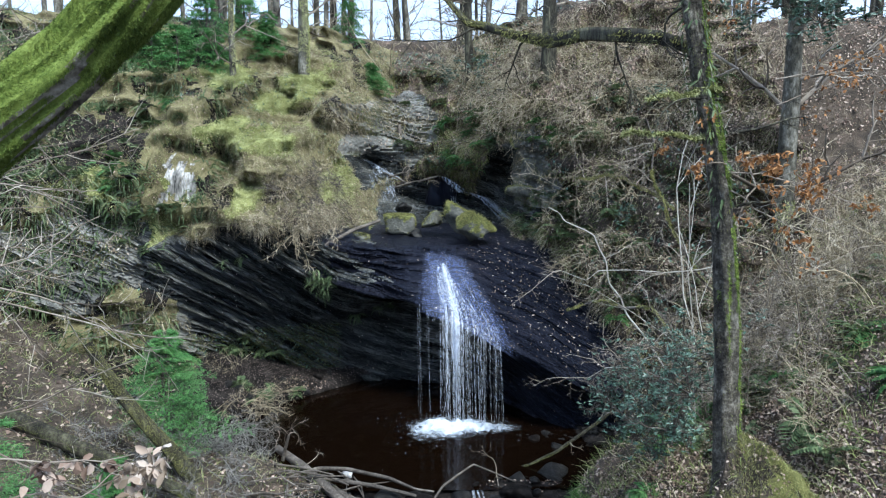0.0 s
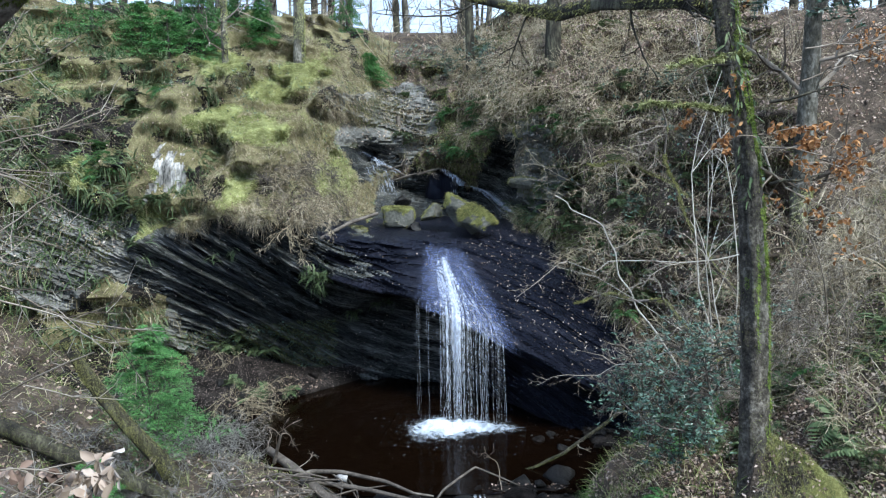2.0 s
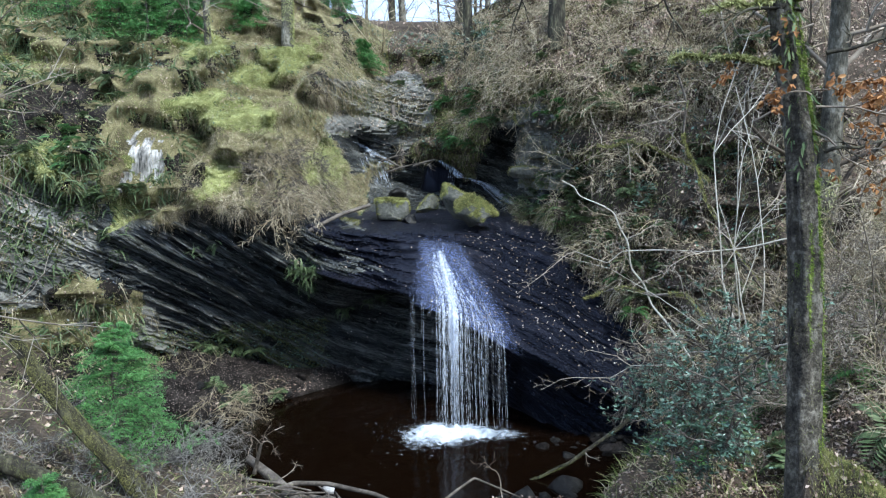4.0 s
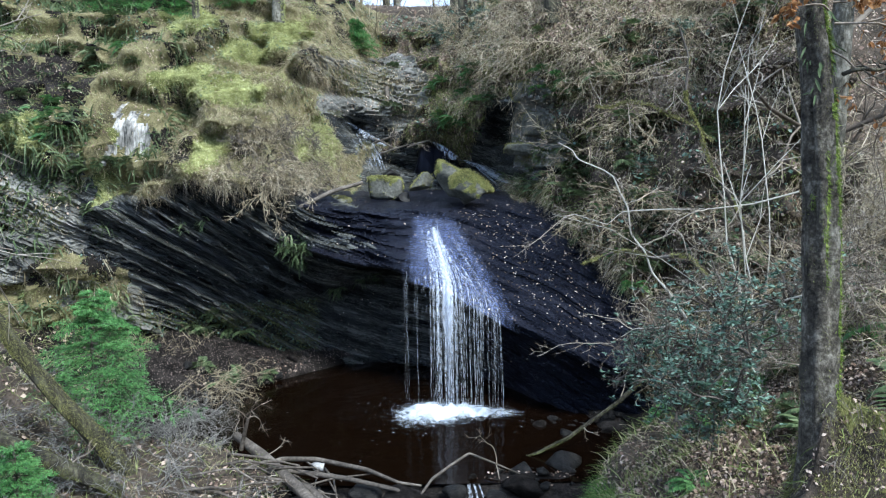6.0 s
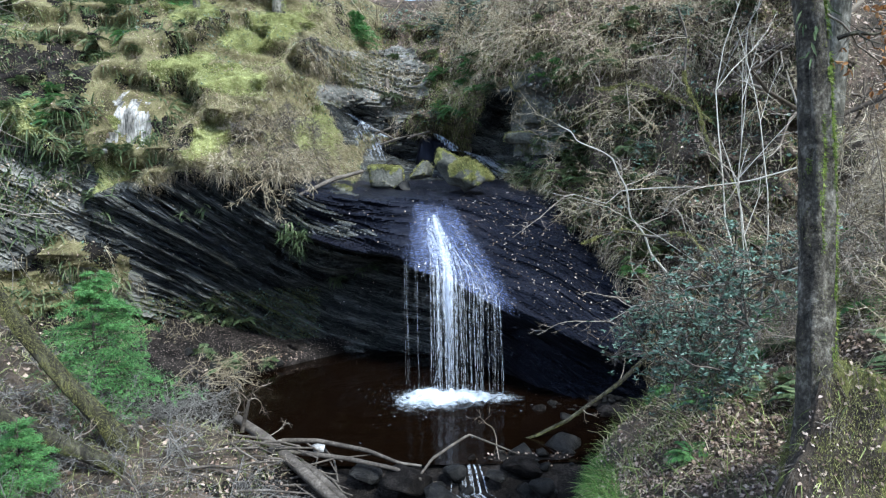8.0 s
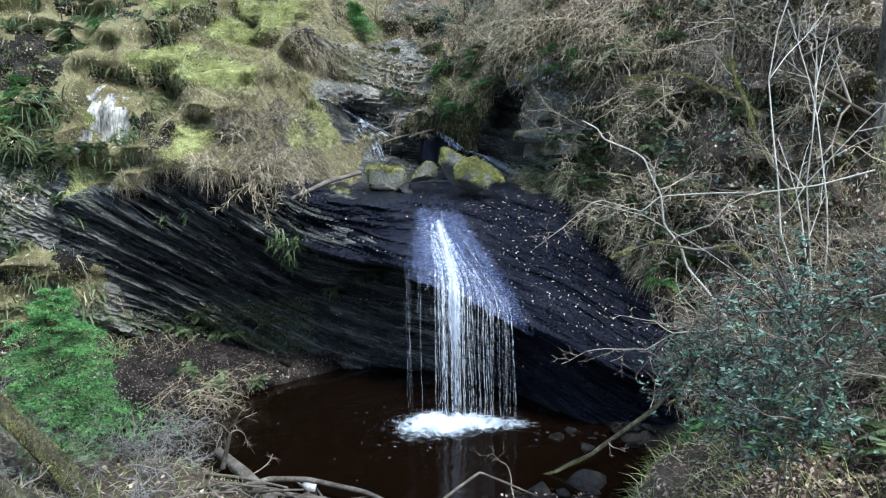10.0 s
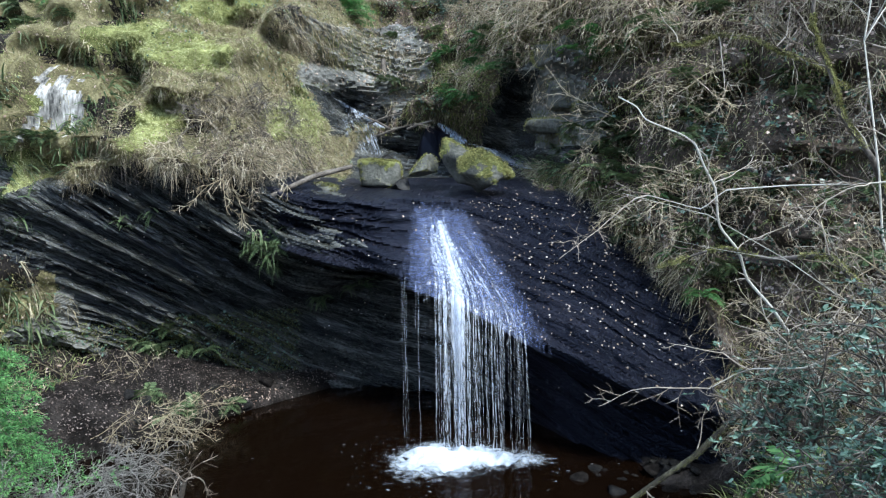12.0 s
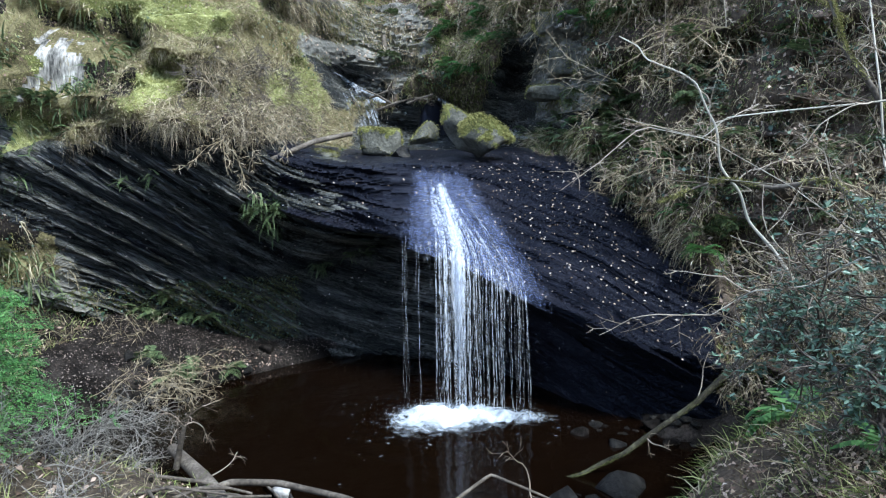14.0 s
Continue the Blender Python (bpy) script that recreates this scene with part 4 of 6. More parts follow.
M["white_stone"] = material("white_stone", [(0.22, 0.21, 0.2), (0.38, 0.37, 0.355), (0.55, 0.54, 0.52)], 5, 30, 0.7, 0.8, 30)
thing("stone", mesh_from("white_stone", *stone((0.28, 0.22, 0.2), 140, sub=2), "white_stone"), "pale white stone among the sticks", "stone",
      group="stones of the outlet", m=pose(-1.70, 11.28, 0.02, 0, 0, 20))

# pale mineral stain on the left wall
M["lime"] = material("pale_lime_crust", [(0.03, 0.03, 0.028), (0.24, 0.23, 0.21), (0.62, 0.61, 0.58)], 3.0, 14, 0.7, 0.8, 20, stretch=(2.6, 1, 0.5), bump_dist=0.04)
lime_x = wc[:, 0] + 5.92 + 0.22 * (wc[:, 2] - 5.05)
LIME = (np.abs(lime_x) < 0.28 + 0.16 * fbm(wc[:, 0] * 3, 0, wc[:, 2] * 3, 4, 77)) & (np.abs(wc[:, 2] - 5.05) < 0.42 + 0.34 * fbm(wc[:, 0] * 9, 0, 0.5, 3, 78)) & ~is_rock

# stones and shingle of the shore under the cliff
for i in range(52):
    x = rng.uniform(-4.8, -1.7)
    y = 16.9 + (x + 1.6) * 1.0 + rng.uniform(-0.2, 0.9)
    s = rng.choice([0.07, 0.12, 0.2, 0.3], p=[0.4, 0.3, 0.2, 0.1])
    thing("stone", shapes[rng.integers(9)], "dark stone on the muddy shore under the cliff", "stone", group="stones of the shore",
          m=pose(x, y, float(ground_z(np.array(x), np.array(y))) + s * 0.1, 0, 0, rng.uniform(0, 360)) @ Matrix.Scale(s, 4))
for i in range(40):
    x, y = rng.uniform(1.7, 3.2), rng.uniform(12.2, 13.1)
    s = rng.choice([0.1, 0.16, 0.28], p=[0.4, 0.35, 0.25])
    thing("stone", shapes[rng.integers(9)], "wet stone on the ledge beside the pool", "stone", group="stones of the shore",
          m=pose(x, y, max(float(ground_z(np.array(x), np.array(y))), -0.05) + s * 0.1, 0, 0, rng.uniform(0, 360)) @ Matrix.Scale(s, 4))

# ------------------------------------------------------------------ trees, trunks and boughs
def trunk_moss(v, f, side, n, length=(0.02, 0.05), above=-9.0, below=99.0, cut=0.0, thin=1.0):
    """Moss tufts on the faces of a trunk that look to one side."""
    c = v[f].mean(1)
    nr = unit(np.cross(v[f[:, 2]] - v[f[:, 0]], v[f[:, 3]] - v[f[:, 1]]))
    ok = np.nonzero((nr @ unit(np.array(side, float)) + 0.7 * fbm(c[:, 0] * 3, c[:, 1] * 3, c[:, 2] * 2.2, 3, 91) > cut) & (c[:, 2] > above) & (c[:, 2] < below))[0]
    k = rng.choice(ok, n)
    e1, e2 = v[f[k, 1]] - v[f[k, 0]], v[f[k, 3]] - v[f[k, 0]]
    p = v[f[k, 0]] + e1 * rng.random((n, 1)) + e2 * rng.random((n, 1))
    return blades(p - nr[k] * 0.006, nr[k], length, (0.004 * thin, 0.010 * thin), -0.2, 0.8, 0.7, 0.5, 2)


# the tree on the leafy bank
TREE = [(2.91, 6.52, 1.55), (2.84, 6.55, 2.3), (2.80, 6.58, 3.2), (2.77, 6.58, 4.1), (2.70, 6.58, 4.9), (2.58, 6.58, 5.6), (2.42, 6.58, 6.4), (2.30, 6.6, 7.1), (2.22, 6.7, 9.5), (2.3, 6.8, 12.5)]
tree = tagged(new("tree"), "tall slim tree with dark bark and moss on one side", "tree")
tv, tf = rough_tube(TREE, [0.23, 0.135, 0.113, 0.106, 0.10, 0.096, 0.092, 0.088, 0.075, 0.05], 32, 0.16, 3, 8)
trunk = part("trunk", mesh_from("trunk", tv, tf, "tree_bark"), tree)
part("trunk_moss", mesh_from("trunk_moss", *trunk_moss(tv, tf, (0.9, -0.35, 0), 26000, (0.012, 0.045), 2.0, 7.6, 0.62, thin=0.6), "green_moss"), trunk, "bright green moss", "stuff")
part("trunk_moss", mesh_from("trunk_moss", *trunk_moss(tv, tf, (0, -0.6, 0), 7000, (0.008, 0.02), 2.4, 9, 0.5, thin=0.5), "dull_moss"), trunk, "dull green moss", "stuff")
ivy_p = np.array(TREE)[3:8]
t_ = 4 - 3.2 * rng.random(190) ** 1.4
c_ = np.stack([np.interp(t_, range(5), ivy_p[:, i]) for i in range(3)], -1)
o_ = unit(rng.normal(0, 1, (190, 3)) * (1, 1, 0) + np.array([0.1, -0.4, 0]))
part("ivy", mesh_from("ivy", *leaves(c_ + o_ * 0.11, o_ * 0.8 + rng.normal(0, 0.3, o_.shape) + np.array([0, 0, -1.0]), o_, (0.05, 0.13), (0.12, 0.22)), "dull_fern"), trunk, "hanging strap-like ferns and ivy leaves", "stuff")
# its roots and mossy mound
mv, mf = stone((1.5, 1.3, 2.2), 61, sub=5, facets=0)
mv = mv + 0.07 * unit(mv) * fbm(mv[:, 0] * 4, mv[:, 1] * 4, mv[:, 2] * 3, 4, 62)[:, None]
mound_mesh = mesh_from("root_mound", mv, mf, "litter")
mound_mesh.materials.append(M["root_moss"])
mq = mv[mf].mean(1)
mound_mesh.polygons.foreach_set("material_index", (mq[:, 0] + 0.6 * fbm(mq[:, 0] * 3, mq[:, 1] * 3, mq[:, 2] * 3, 3, 64) > -0.15).astype(np.int32))
mound = thing("root_mound", mound_mesh, "mossy earth mound round the roots of a tree", "mound", m=pose(3.05, 6.48, 1.58))
mn = unit(np.cross(mv[mf[:, 1]] - mv[mf[:, 0]], mv[mf[:, 2]] - mv[mf[:, 0]]))
mc = mv[mf].mean(1)
ok = np.nonzero((mn[:, 1] < 0.3) & (mc[:, 0] + 0.35 * fbm(mc[:, 0] * 3, mc[:, 1] * 3, mc[:, 2] * 3, 3, 64) > -0.35))[0]
k = rng.choice(ok, 90000)
part("moss_cover", mesh_from("moss_cover", *blades(mc[k] + rng.uniform(-0.03, 0.03, (len(k), 3)), mn[k], (0.008, 0.028), (0.0012, 0.003), -0.4, 0.7, 0.9, 0.6, 2), "root_moss"), mound, "shaggy yellow-green moss", "stuff")
ok = np.nonzero((mn[:, 1] < 0.3) & (mc[:, 0] < 0.1))[0]
k = rng.choice(ok, 1600)
part("root_fringe", mesh_from("root_fringe", *blades(mc[k], mn[k], (0.08, 0.25), (0.002, 0.004), -0.6, 0.6, 1.4, 0.3, 3), "dead_wood"), mound, "hanging fringe of dead grass and rootlets", "stuff")
k = rng.choice(np.nonzero((mn[:, 1] < 0.3) & (mc[:, 0] < 0.2))[0], 900)
part("leaves", mesh_from("leaves", *litter(mc[k], mn[k], (0.02, 0.04)), "brown_leaf"), mound, "fallen brown leaves", "stuff")
k = rng.choice(np.nonzero(mn[:, 1] < 0.3)[0], 500)
part("grass", mesh_from("grass", *blades(mc[k], mn[k], (0.08, 0.22), (0.003, 0.006), 0.1, 0.7, 1.1, 0.4), "grass"), mound, "thin green grass", "stuff")
# the bough that reaches over the ravine
bough = rough_tube([(2.5, 6.6, 6.35), (2.25, 7.2, 6.6), (1.8, 8.4, 6.85), (1.45, 9.2, 6.9), (1.1, 9.6, 7.05), (0.7, 10.2, 7.3), (0.4, 10.4, 7.4), (0.05, 10.6, 7.85)], [0.05, 0.055, 0.065, 0.078, 0.06, 0.055, 0.045, 0.03], 14, 0.25, 5)
limb = part("bough", mesh_from("bough", *bough, "dark_bark"), tree, "dark crooked bough")
part("bough_moss", mesh_from("bough_moss", *trunk_moss(*bough, (0, -0.3, 1), 7000, (0.02, 0.05), -9, 99, 0.15), "root_moss"), limb, "yellow-green moss", "stuff")
side_twigs, tips_ = [], []
for s, d, ln in (((2.0, 7.9, 6.78), (-0.5, 0.1, -0.7), 0.9), ((1.5, 9.1, 6.9), (-0.4, -0.2, 0.7), 1.0), ((1.15, 9.55, 7.0), (-0.6, 0.2, -0.5), 0.8), ((0.6, 10.25, 7.33), (-1, 0.2, -0.1), 1.6),
                 ((0.4, 10.4, 7.4), (-0.9, 0.1, 0.5), 1.4), ((2.62, 6.5, 5.9), (-0.9, 0.1, -0.05), 0.75), ((2.6, 6.5, 6.2), (-0.7, -0.1, 0.15), 0.6), ((2.8, 6.5, 5.6), (0.9, -0.2, 0.1), 0.7),
                 ((2.45, 6.6, 6.9), (-0.6, 0.4, -0.6), 0.8), ((2.85, 6.55, 4.9), (0.8, -0.3, 0.3), 0.6)):
    branching(s, d, ln, 0.016, 2, 5, 0.22, 0.01, out=side_twigs, tips=tips_)
part("twig_spray", mesh_from("twig_spray", *bake(side_twigs), "dark_bark"), tree, "", "stuff")
for s, e in (((2.66, 6.5, 5.55), (1.75, 6.7, 5.65)), ((2.6, 6.52, 6.0), (1.95, 6.6, 5.95))):
    lv, lf = tube(np.linspace(s, e, 8) + rng.normal(0, 0.03, (8, 3)), np.linspace(0.03, 0.012, 8), 6)
    limb = part("mossy_branch", mesh_from("mossy_branch", lv, lf, "dull_moss"), tree)
    part("branch_moss", mesh_from("branch_moss", *trunk_moss(lv, lf, (0, 0, 1), 1500, (0.02, 0.06)), "moss"), limb, "", "stuff")


def leafy_spray(name, start, direction, length, mat, label, count=60, size=(0.06, 0.1), sag=0.05, dangle=0.6, category="branch", wood="twig"):
    """A twig with dead leaves still hanging on it."""
    top = tagged(new(name), label, category)
    wood_, tips = [], []
    branching(start, direction, length, 0.008, 2, 5, 0.18, sag, 0.7, 0.55, 4, wood_, tips)
    part("wood", mesh_from("wood", *bake(wood_), wood), top, "", "stuff")
    pts = np.vstack(tips)
    p = pts[rng.integers(0, len(pts), count)]
    d = rng.normal(0, 0.6, (count, 3)) + np.array([0, 0, -dangle])
    part("leaves", mesh_from("leaves", *leaves(p, d, rng.normal(0, 1, (count, 3)) + np.array([0, -0.6, 0.4]), size, (0.4, 0.6), 0.35), mat), top, "", "stuff")
    return top


for s, d, ln, c in (((2.72, 6.45, 5.22), (0.95, -0.1, 0.02), 1.2, 110), ((2.74, 6.5, 5.05), (0.95, 0.1, 0.0), 1.1, 80), ((2.66, 6.42, 5.3), (-0.35, -0.4, 0.02), 0.45, 40), ((2.85, 6.3, 5.2), (0.9, -0.1, 0.0), 0.5, 80), ((2.62, 6.3, 5.32), (0.5, -0.3, 0.05), 0.35, 50), ((3.1, 6.6, 5.1), (0.9, 0.1, 0.02), 0.5, 60), ((2.7, 6.5, 5.8), (-0.9, 0.1, -0.15), 0.7, 30),
                   ((3.6, 7.5, 6.2), (0.9, 0.2, 0.1), 1.5, 90), ((4.1, 8.5, 6.0), (0.8, 0.3, 0.1), 1.6, 90), ((2.9, 9.0, 7.0), (0.5, 0.4, 0.3), 1.2, 60)):
    leafy_spray("leafy_branch", s, d, ln, "orange_leaf", "thin branch with orange-brown winter leaves", int(c * 1.5), (0.035, 0.065), 0.02, 0.5)
for s, d, ln, c in (((-2.6, 3.6, 3.45), (0.9, 0.2, 0.15), 0.95, 110), ((-2.6, 3.5, 3.75), (0.8, 0.3, 0.2), 0.9, 70), ((-2.4, 3.5, 3.3), (0.6, 0.1, -0.05), 0.8, 110)):
    leafy_spray("leafy_branch", s, d, ln, "brown_leaf" if c != 110 else "pale_leaf", "thin beech branch with curled pinkish-brown dead leaves", c, (0.06, 0.1), 0.03, 0.9)

# the leaning mossy trunk beside the path
LEAN = [(-5.2, 2.7, 2.6), (-4.1, 2.85, 3.7), (-3.0, 3.0, 4.75), (-2.3, 3.1, 5.36), (-1.92, 3.15, 5.62), (-1.61, 3.15, 5.83), (-1.35, 3.15, 6.07), (-1.1, 3.2, 6.4), (-0.7, 3.3, 7.1), (-0.2, 3.4, 8.4), (0.3, 3.5, 11)]
lean = tagged(new("tree"), "thick leaning trunk, mossy on its upper side", "tree")
lv, lf = rough_tube(LEAN, [0.40, 0.34, 0.28, 0.21, 0.165, 0.14, 0.13, 0.125, 0.12, 0.11, 0.08], 48, 0.22, 11, 11)
trunk = part("trunk", mesh_from("trunk", lv, lf, "pale_bark"), lean)
part("trunk_moss", mesh_from("trunk_moss", *trunk_moss(lv, lf, (-0.6, -0.75, 0.05), 110000, (0.008, 0.022), 4.9, 6.7, -0.25, thin=0.4), "green_moss"), trunk, "thick green moss", "stuff")

trunk.data.materials.append(M["green_moss"])
tc = lv[lf].mean(1)
tn = unit(np.cross(lv[lf[:, 2]] - lv[lf[:, 0]], lv[lf[:, 3]] - lv[lf[:, 1]]))
trunk.data.polygons.foreach_set("material_index", (tn @ unit(np.array([-0.6, -0.75, 0.05])) + 0.7 * fbm(tc[:, 0] * 3, tc[:, 1] * 3, tc[:, 2] * 2.2, 3, 91) > -0.2).astype(np.int32))

# dead stems and logs of the grassy bank
def log(name, pts, radii, label, mat="dark_bark", moss=0, sides=14, stubs=0, moss_mat="dull_moss"):
    top = tagged(new(name), label, "log")
    v, f = rough_tube(pts, radii, sides, 0.05, int(abs(pts[0][0]) * 10) + 3, 6)
    wood_part = part("wood", mesh_from("wood", v, f, mat), top)
    if moss:
        part("moss_cover", mesh_from("moss_cover", *trunk_moss(v, f, (0.3, -0.6, 0.9), moss * 2, (0.010, 0.028), cut=0.3, thin=0.4), moss_mat), wood_part, "moss", "stuff")
    if stubs:
        out = []
        for _ in range(stubs):
            a = np.array(pts[rng.integers(0, len(pts))], float)
            branching(a, rng.normal(0, 1, 3) + np.array([0, 0, 0.6]), rng.uniform(0.3, 0.9), 0.009, 2, 4, 0.2, 0.02, out=out)
        part("twig_spray", mesh_from("twig_spray", *bake(out), "twig"), top, "", "stuff")
    return top


log("dead_stem", [(-3.75, 10.0, 0.35), (-4.05, 9.85, 1.0), (-4.4, 9.65, 1.6), (-4.75, 9.5, 2.25), (-5.0, 9.35, 2.9)], [0.12, 0.115, 0.10, 0.09, 0.07], "leaning dead mossy stem on the grassy bank", moss=11000, moss_mat="root_moss")
log("log", [(-6.2, 9.3, 1.9), (-5.2, 9.3, 1.4), (-4.3, 9.4, 0.9), (-3.7, 9.5, 0.55)], [0.12, 0.115, 0.10, 0.07], "fallen mossy log on the grassy bank", "dark_bark", 9000, 16, 3)
log("log", [(-6.5, 7.6, 1.15), (-4.8, 7.7, 0.95), (-3.2, 7.9, 0.85), (-1.9, 8.2, 0.6)], [0.12, 0.11, 0.1, 0.07], "long grey fallen log under brushwood", "dead_wood", 1200, 12, 5)
log("log", [(-3.02, 11.75, 0.32), (-2.45, 11.05, 0.30), (-1.85, 10.25, 0.26), (-1.0, 9.15, 0.12)], [0.06, 0.08, 0.075, 0.06], "thick broken branch lying at the pool's outlet", "dead_wood", 0, 12, 3)
log("log", [(-2.25, 10.75, 0.16), (-1.6, 10.15, 0.2), (-0.85, 9.2, 0.05)], [0.06, 0.065, 0.055], "broken branch lying at the pool's outlet", "dead_wood", 0, 10, 2)
log("log", [(-2.55, 11.0, 0.14), (-2.2, 11.15, 0.2), (-1.7, 11.08, 0.22), (-0.95, 10.8, 0.18), (-0.5, 10.55, 0.1), (-0.2, 10.5, 0.08)], [0.03, 0.036, 0.034, 0.03, 0.022, 0.014], "long thin stick lying across the dam", "dead_wood", 0, 10, 1)
log("log", [(-2.4, 10.9, 0.1), (-1.96, 10.75, 0.2), (-1.2, 10.5, 0.2), (-0.53, 10.2, 0.18), (-0.19, 10.05, 0.1)], [0.03, 0.036, 0.034, 0.028, 0.02], "long thin stick lying across the dam", "dead_wood", 0, 10, 0)
log("log", [(-0.3, 10.0, 0.05), (-0.05, 10.45, 0.2), (0.2, 10.8, 0.22), (0.47, 11.13, 0.25), (0.85, 10.95, 0.16), (1.16, 10.8, 0.08)], [0.012, 0.018, 0.018, 0.016, 0.013, 0.008], "bent thin stick in the outlet", "dead_wood", 0, 8, 2)
for _ in range(34):      # driftwood tangled in the dam
    x, y, a, ln = rng.uniform(-2.9, -1.3), rng.uniform(9.4, 11.0), rng.normal(-0.5, 0.6), rng.uniform(0.35, 1.1)
    d = np.array([math.cos(a), math.sin(a)]) * ln * 0.5
    z = max(float(ground_z(np.array(x), np.array(y))), 0.0) + rng.uniform(0.05, 0.16)
    r = rng.uniform(0.008, 0.022)
    log("stick", [(x - d[0], y - d[1], z + rng.normal(0, 0.04)), (x + rng.normal(0, 0.05), y + rng.normal(0, 0.05), z + 0.03), (x + d[0], y + d[1], z - 0.05)], [r, r, r * 0.6], "dark driftwood stick tangled in the dam", "dead_wood", 0, 7, 0)
log("log", [(-2.85, 11.4, 0.25), (-2.78, 11.35, 0.5), (-2.7, 11.3, 0.75)], [0.035, 0.03, 0.02], "short upright dead stub", "dead_wood", 0, 8, 3)
log("fallen_branch", [(4.4, 12.0, 2.2), (3.8, 11.85, 1.75), (3.35, 11.65, 1.36), (3.05, 11.62, 1.10), (2.72, 11.55, 0.82), (2.5, 11.62, 0.62), (2.2, 11.6, 0.42), (1.95, 11.55, 0.26), (1.75, 11.6, 0.15), (1.5, 11.55, 0.04), (1.25, 11.6, -0.04)], [0.04, 0.038, 0.038, 0.034, 0.034, 0.03, 0.029, 0.025, 0.023, 0.016, 0.008], "fallen mossy branch dipping into the pool", "dark_bark", 1800, 12, 2)
log("fallen_branch", [(-3.05, 15.35, 3.3), (-2.7, 15.5, 3.55), (-2.1, 16.1, 3.85), (-1.55, 16.7, 4.0)], [0.03, 0.04, 0.045, 0.04], "pale bent branch lying on the ledge", "dead_wood", 0, 8, 2)
log("dead_stem", [(-1.2, 21.4, 5.1), (-1.26, 21.5, 5.85), (-1.32, 21.7, 6.62)], [0.075, 0.07, 0.055], "short grey dead pole standing in the gully", "dead_wood", 0, 8, 1)
for x, y, z, d in ((-1.6, 20.6, 5.0, (0.8, 0, 0.3)), (-1.0, 20.3, 4.8, (-0.7, 0, 0.5)), (-0.7, 20.4, 4.85, (0.6, 0, 0.25)), (-1.2, 20.4, 4.8, (0.2, 0, 0.8)), (-1.4, 20.3, 4.7, (0.9, 0, 0.35))):
    log("stick", [(x, y, z), (x + d[0] * 0.5, y - 0.2, z + d[2] * 0.4), (x + d[0], y - 0.3, z + d[2] * 0.7)], [0.03, 0.025, 0.01], "dead stick caught in the gully", "dead_wood", 0, 6, 1)

# trees on the brink and the bare wood behind
def wood_tree(x, y, z, h, r, lean_x, label, bark, crown=True, moss=0):
    top = tagged(new("tree"), label, "tree", "trees of the wood behind")
    pts = [(x, y, z - 0.4), (x + lean_x * 0.3, y, z + h * 0.3), (x + lean_x * 0.6, y, z + h * 0.65), (x + lean_x, y, z + h)]
    v, f = rough_tube(pts, [r * 1.25, r, r * 0.8, r * 0.35], 10, 0.05, int(abs(x * 7 + y)), 4)
    stem_ = part("trunk", mesh_from("trunk", v, f, bark), top)
    if moss:
        part("trunk_moss", mesh_from("trunk_moss", *trunk_moss(v, f, (0.5, -0.6, 0.2), moss, (0.03, 0.07), z, z + 2.6, 0.2), "moss"), stem_, "yellow-green moss", "stuff")
    if crown:
        out = []
        for _ in range(7):
            q = rng.uniform(0.12, 0.9)
            a = np.array([np.interp(q, [0, 0.33, 0.66, 1], [p[i] for p in pts]) for i in range(3)])
            branching(a, (rng.normal(0, 1), rng.normal(0, 1), rng.uniform(0.1, 0.9)), h * rng.uniform(0.18, 0.34), r * 0.3, 2, 4, 0.2, 0.0, 0.8, 0.5, 3, out, n=5, least=0.008)
        part("crown", mesh_from("crown", *bake(out), "twig"), top, "", "stuff")
    return top


for i in range(120):
    y = rng.uniform(25, 56) if i % 2 else rng.uniform(25, 33)
    x = rng.uniform(-0.75, 0.75) * (y + 4)
    z = float(ground_z(np.array(x), np.array(y)))
    wood_tree(x, y, z, rng.uniform(7, 11), rng.uniform(0.07, 0.16), rng.normal(0, 0.5), "bare slender winter tree in the wood behind", "bark" if i % 3 else "dark_bark")
wood_tree(-3.68, float(wall_y(-3.68, 7.7)) + 0.1, 7.7, 6, 0.13, 0.15, "mossy trunk rooted on the brink of the bank", "bark", True, 3500)
wood_tree(-5.1, float(wall_y(-5.1, 7.3)) + 0.1, 7.3, 6, 0.07, 0.1, "thin mossy tree on the brink of the bank", "bark", True, 1200)
wood_tree(6.2, 12.5, float(ground_z(np.array(6.2), np.array(12.5))), 8, 0.17, 0.2, "tree with ivy on the brink of the leafy bank", "bark", True, 2500)
wood_tree(0.9, float(wall_y(0.9, 8.0)), 8.0, 6, 0.12, -0.1, "dark trunk standing on the brink", "dark_bark")
wood_tree(2.6, float(wall_y(2.6, 7.7)), 7.7, 6, 0.16, 0.1, "dark trunk standing on the brink", "dark_bark")

# ------------------------------------------------------------------ turf, moss, hanging grass and litter on the slopes
turf = ~is_rock & (wx < -1.7) & ~LIME
crest_w = knots(PLAN_X, CREST_Z, wx)
facing = wz > 0.2
fringe = ~is_rock & (wz < crest_w + 0.55) & (wx > -6.2) & (wx < -1.9)
stuff("hanging_grass", blades(*on_wall(fringe & (fbm(wx * 1.7, 0, wz * 1.7, 3, 95) > -0.1), 1500), (0.05, 0.45), (0.0018, 0.004), -0.2, 0.6, 1.5, 0.85, 4), "straw", "long dead grass and roots hanging over the cliff edge", "grass")


def spots(cen, places):
    """How much each point lies in the round patches (x, z, radius across, radius up)."""
    s = np.zeros(len(cen))
    for x, z, a, b in places:
        s = np.maximum(s, np.exp(-((cen[:, 0] - x) / a) ** 2 - ((cen[:, 2] - z) / b) ** 2))
    return s


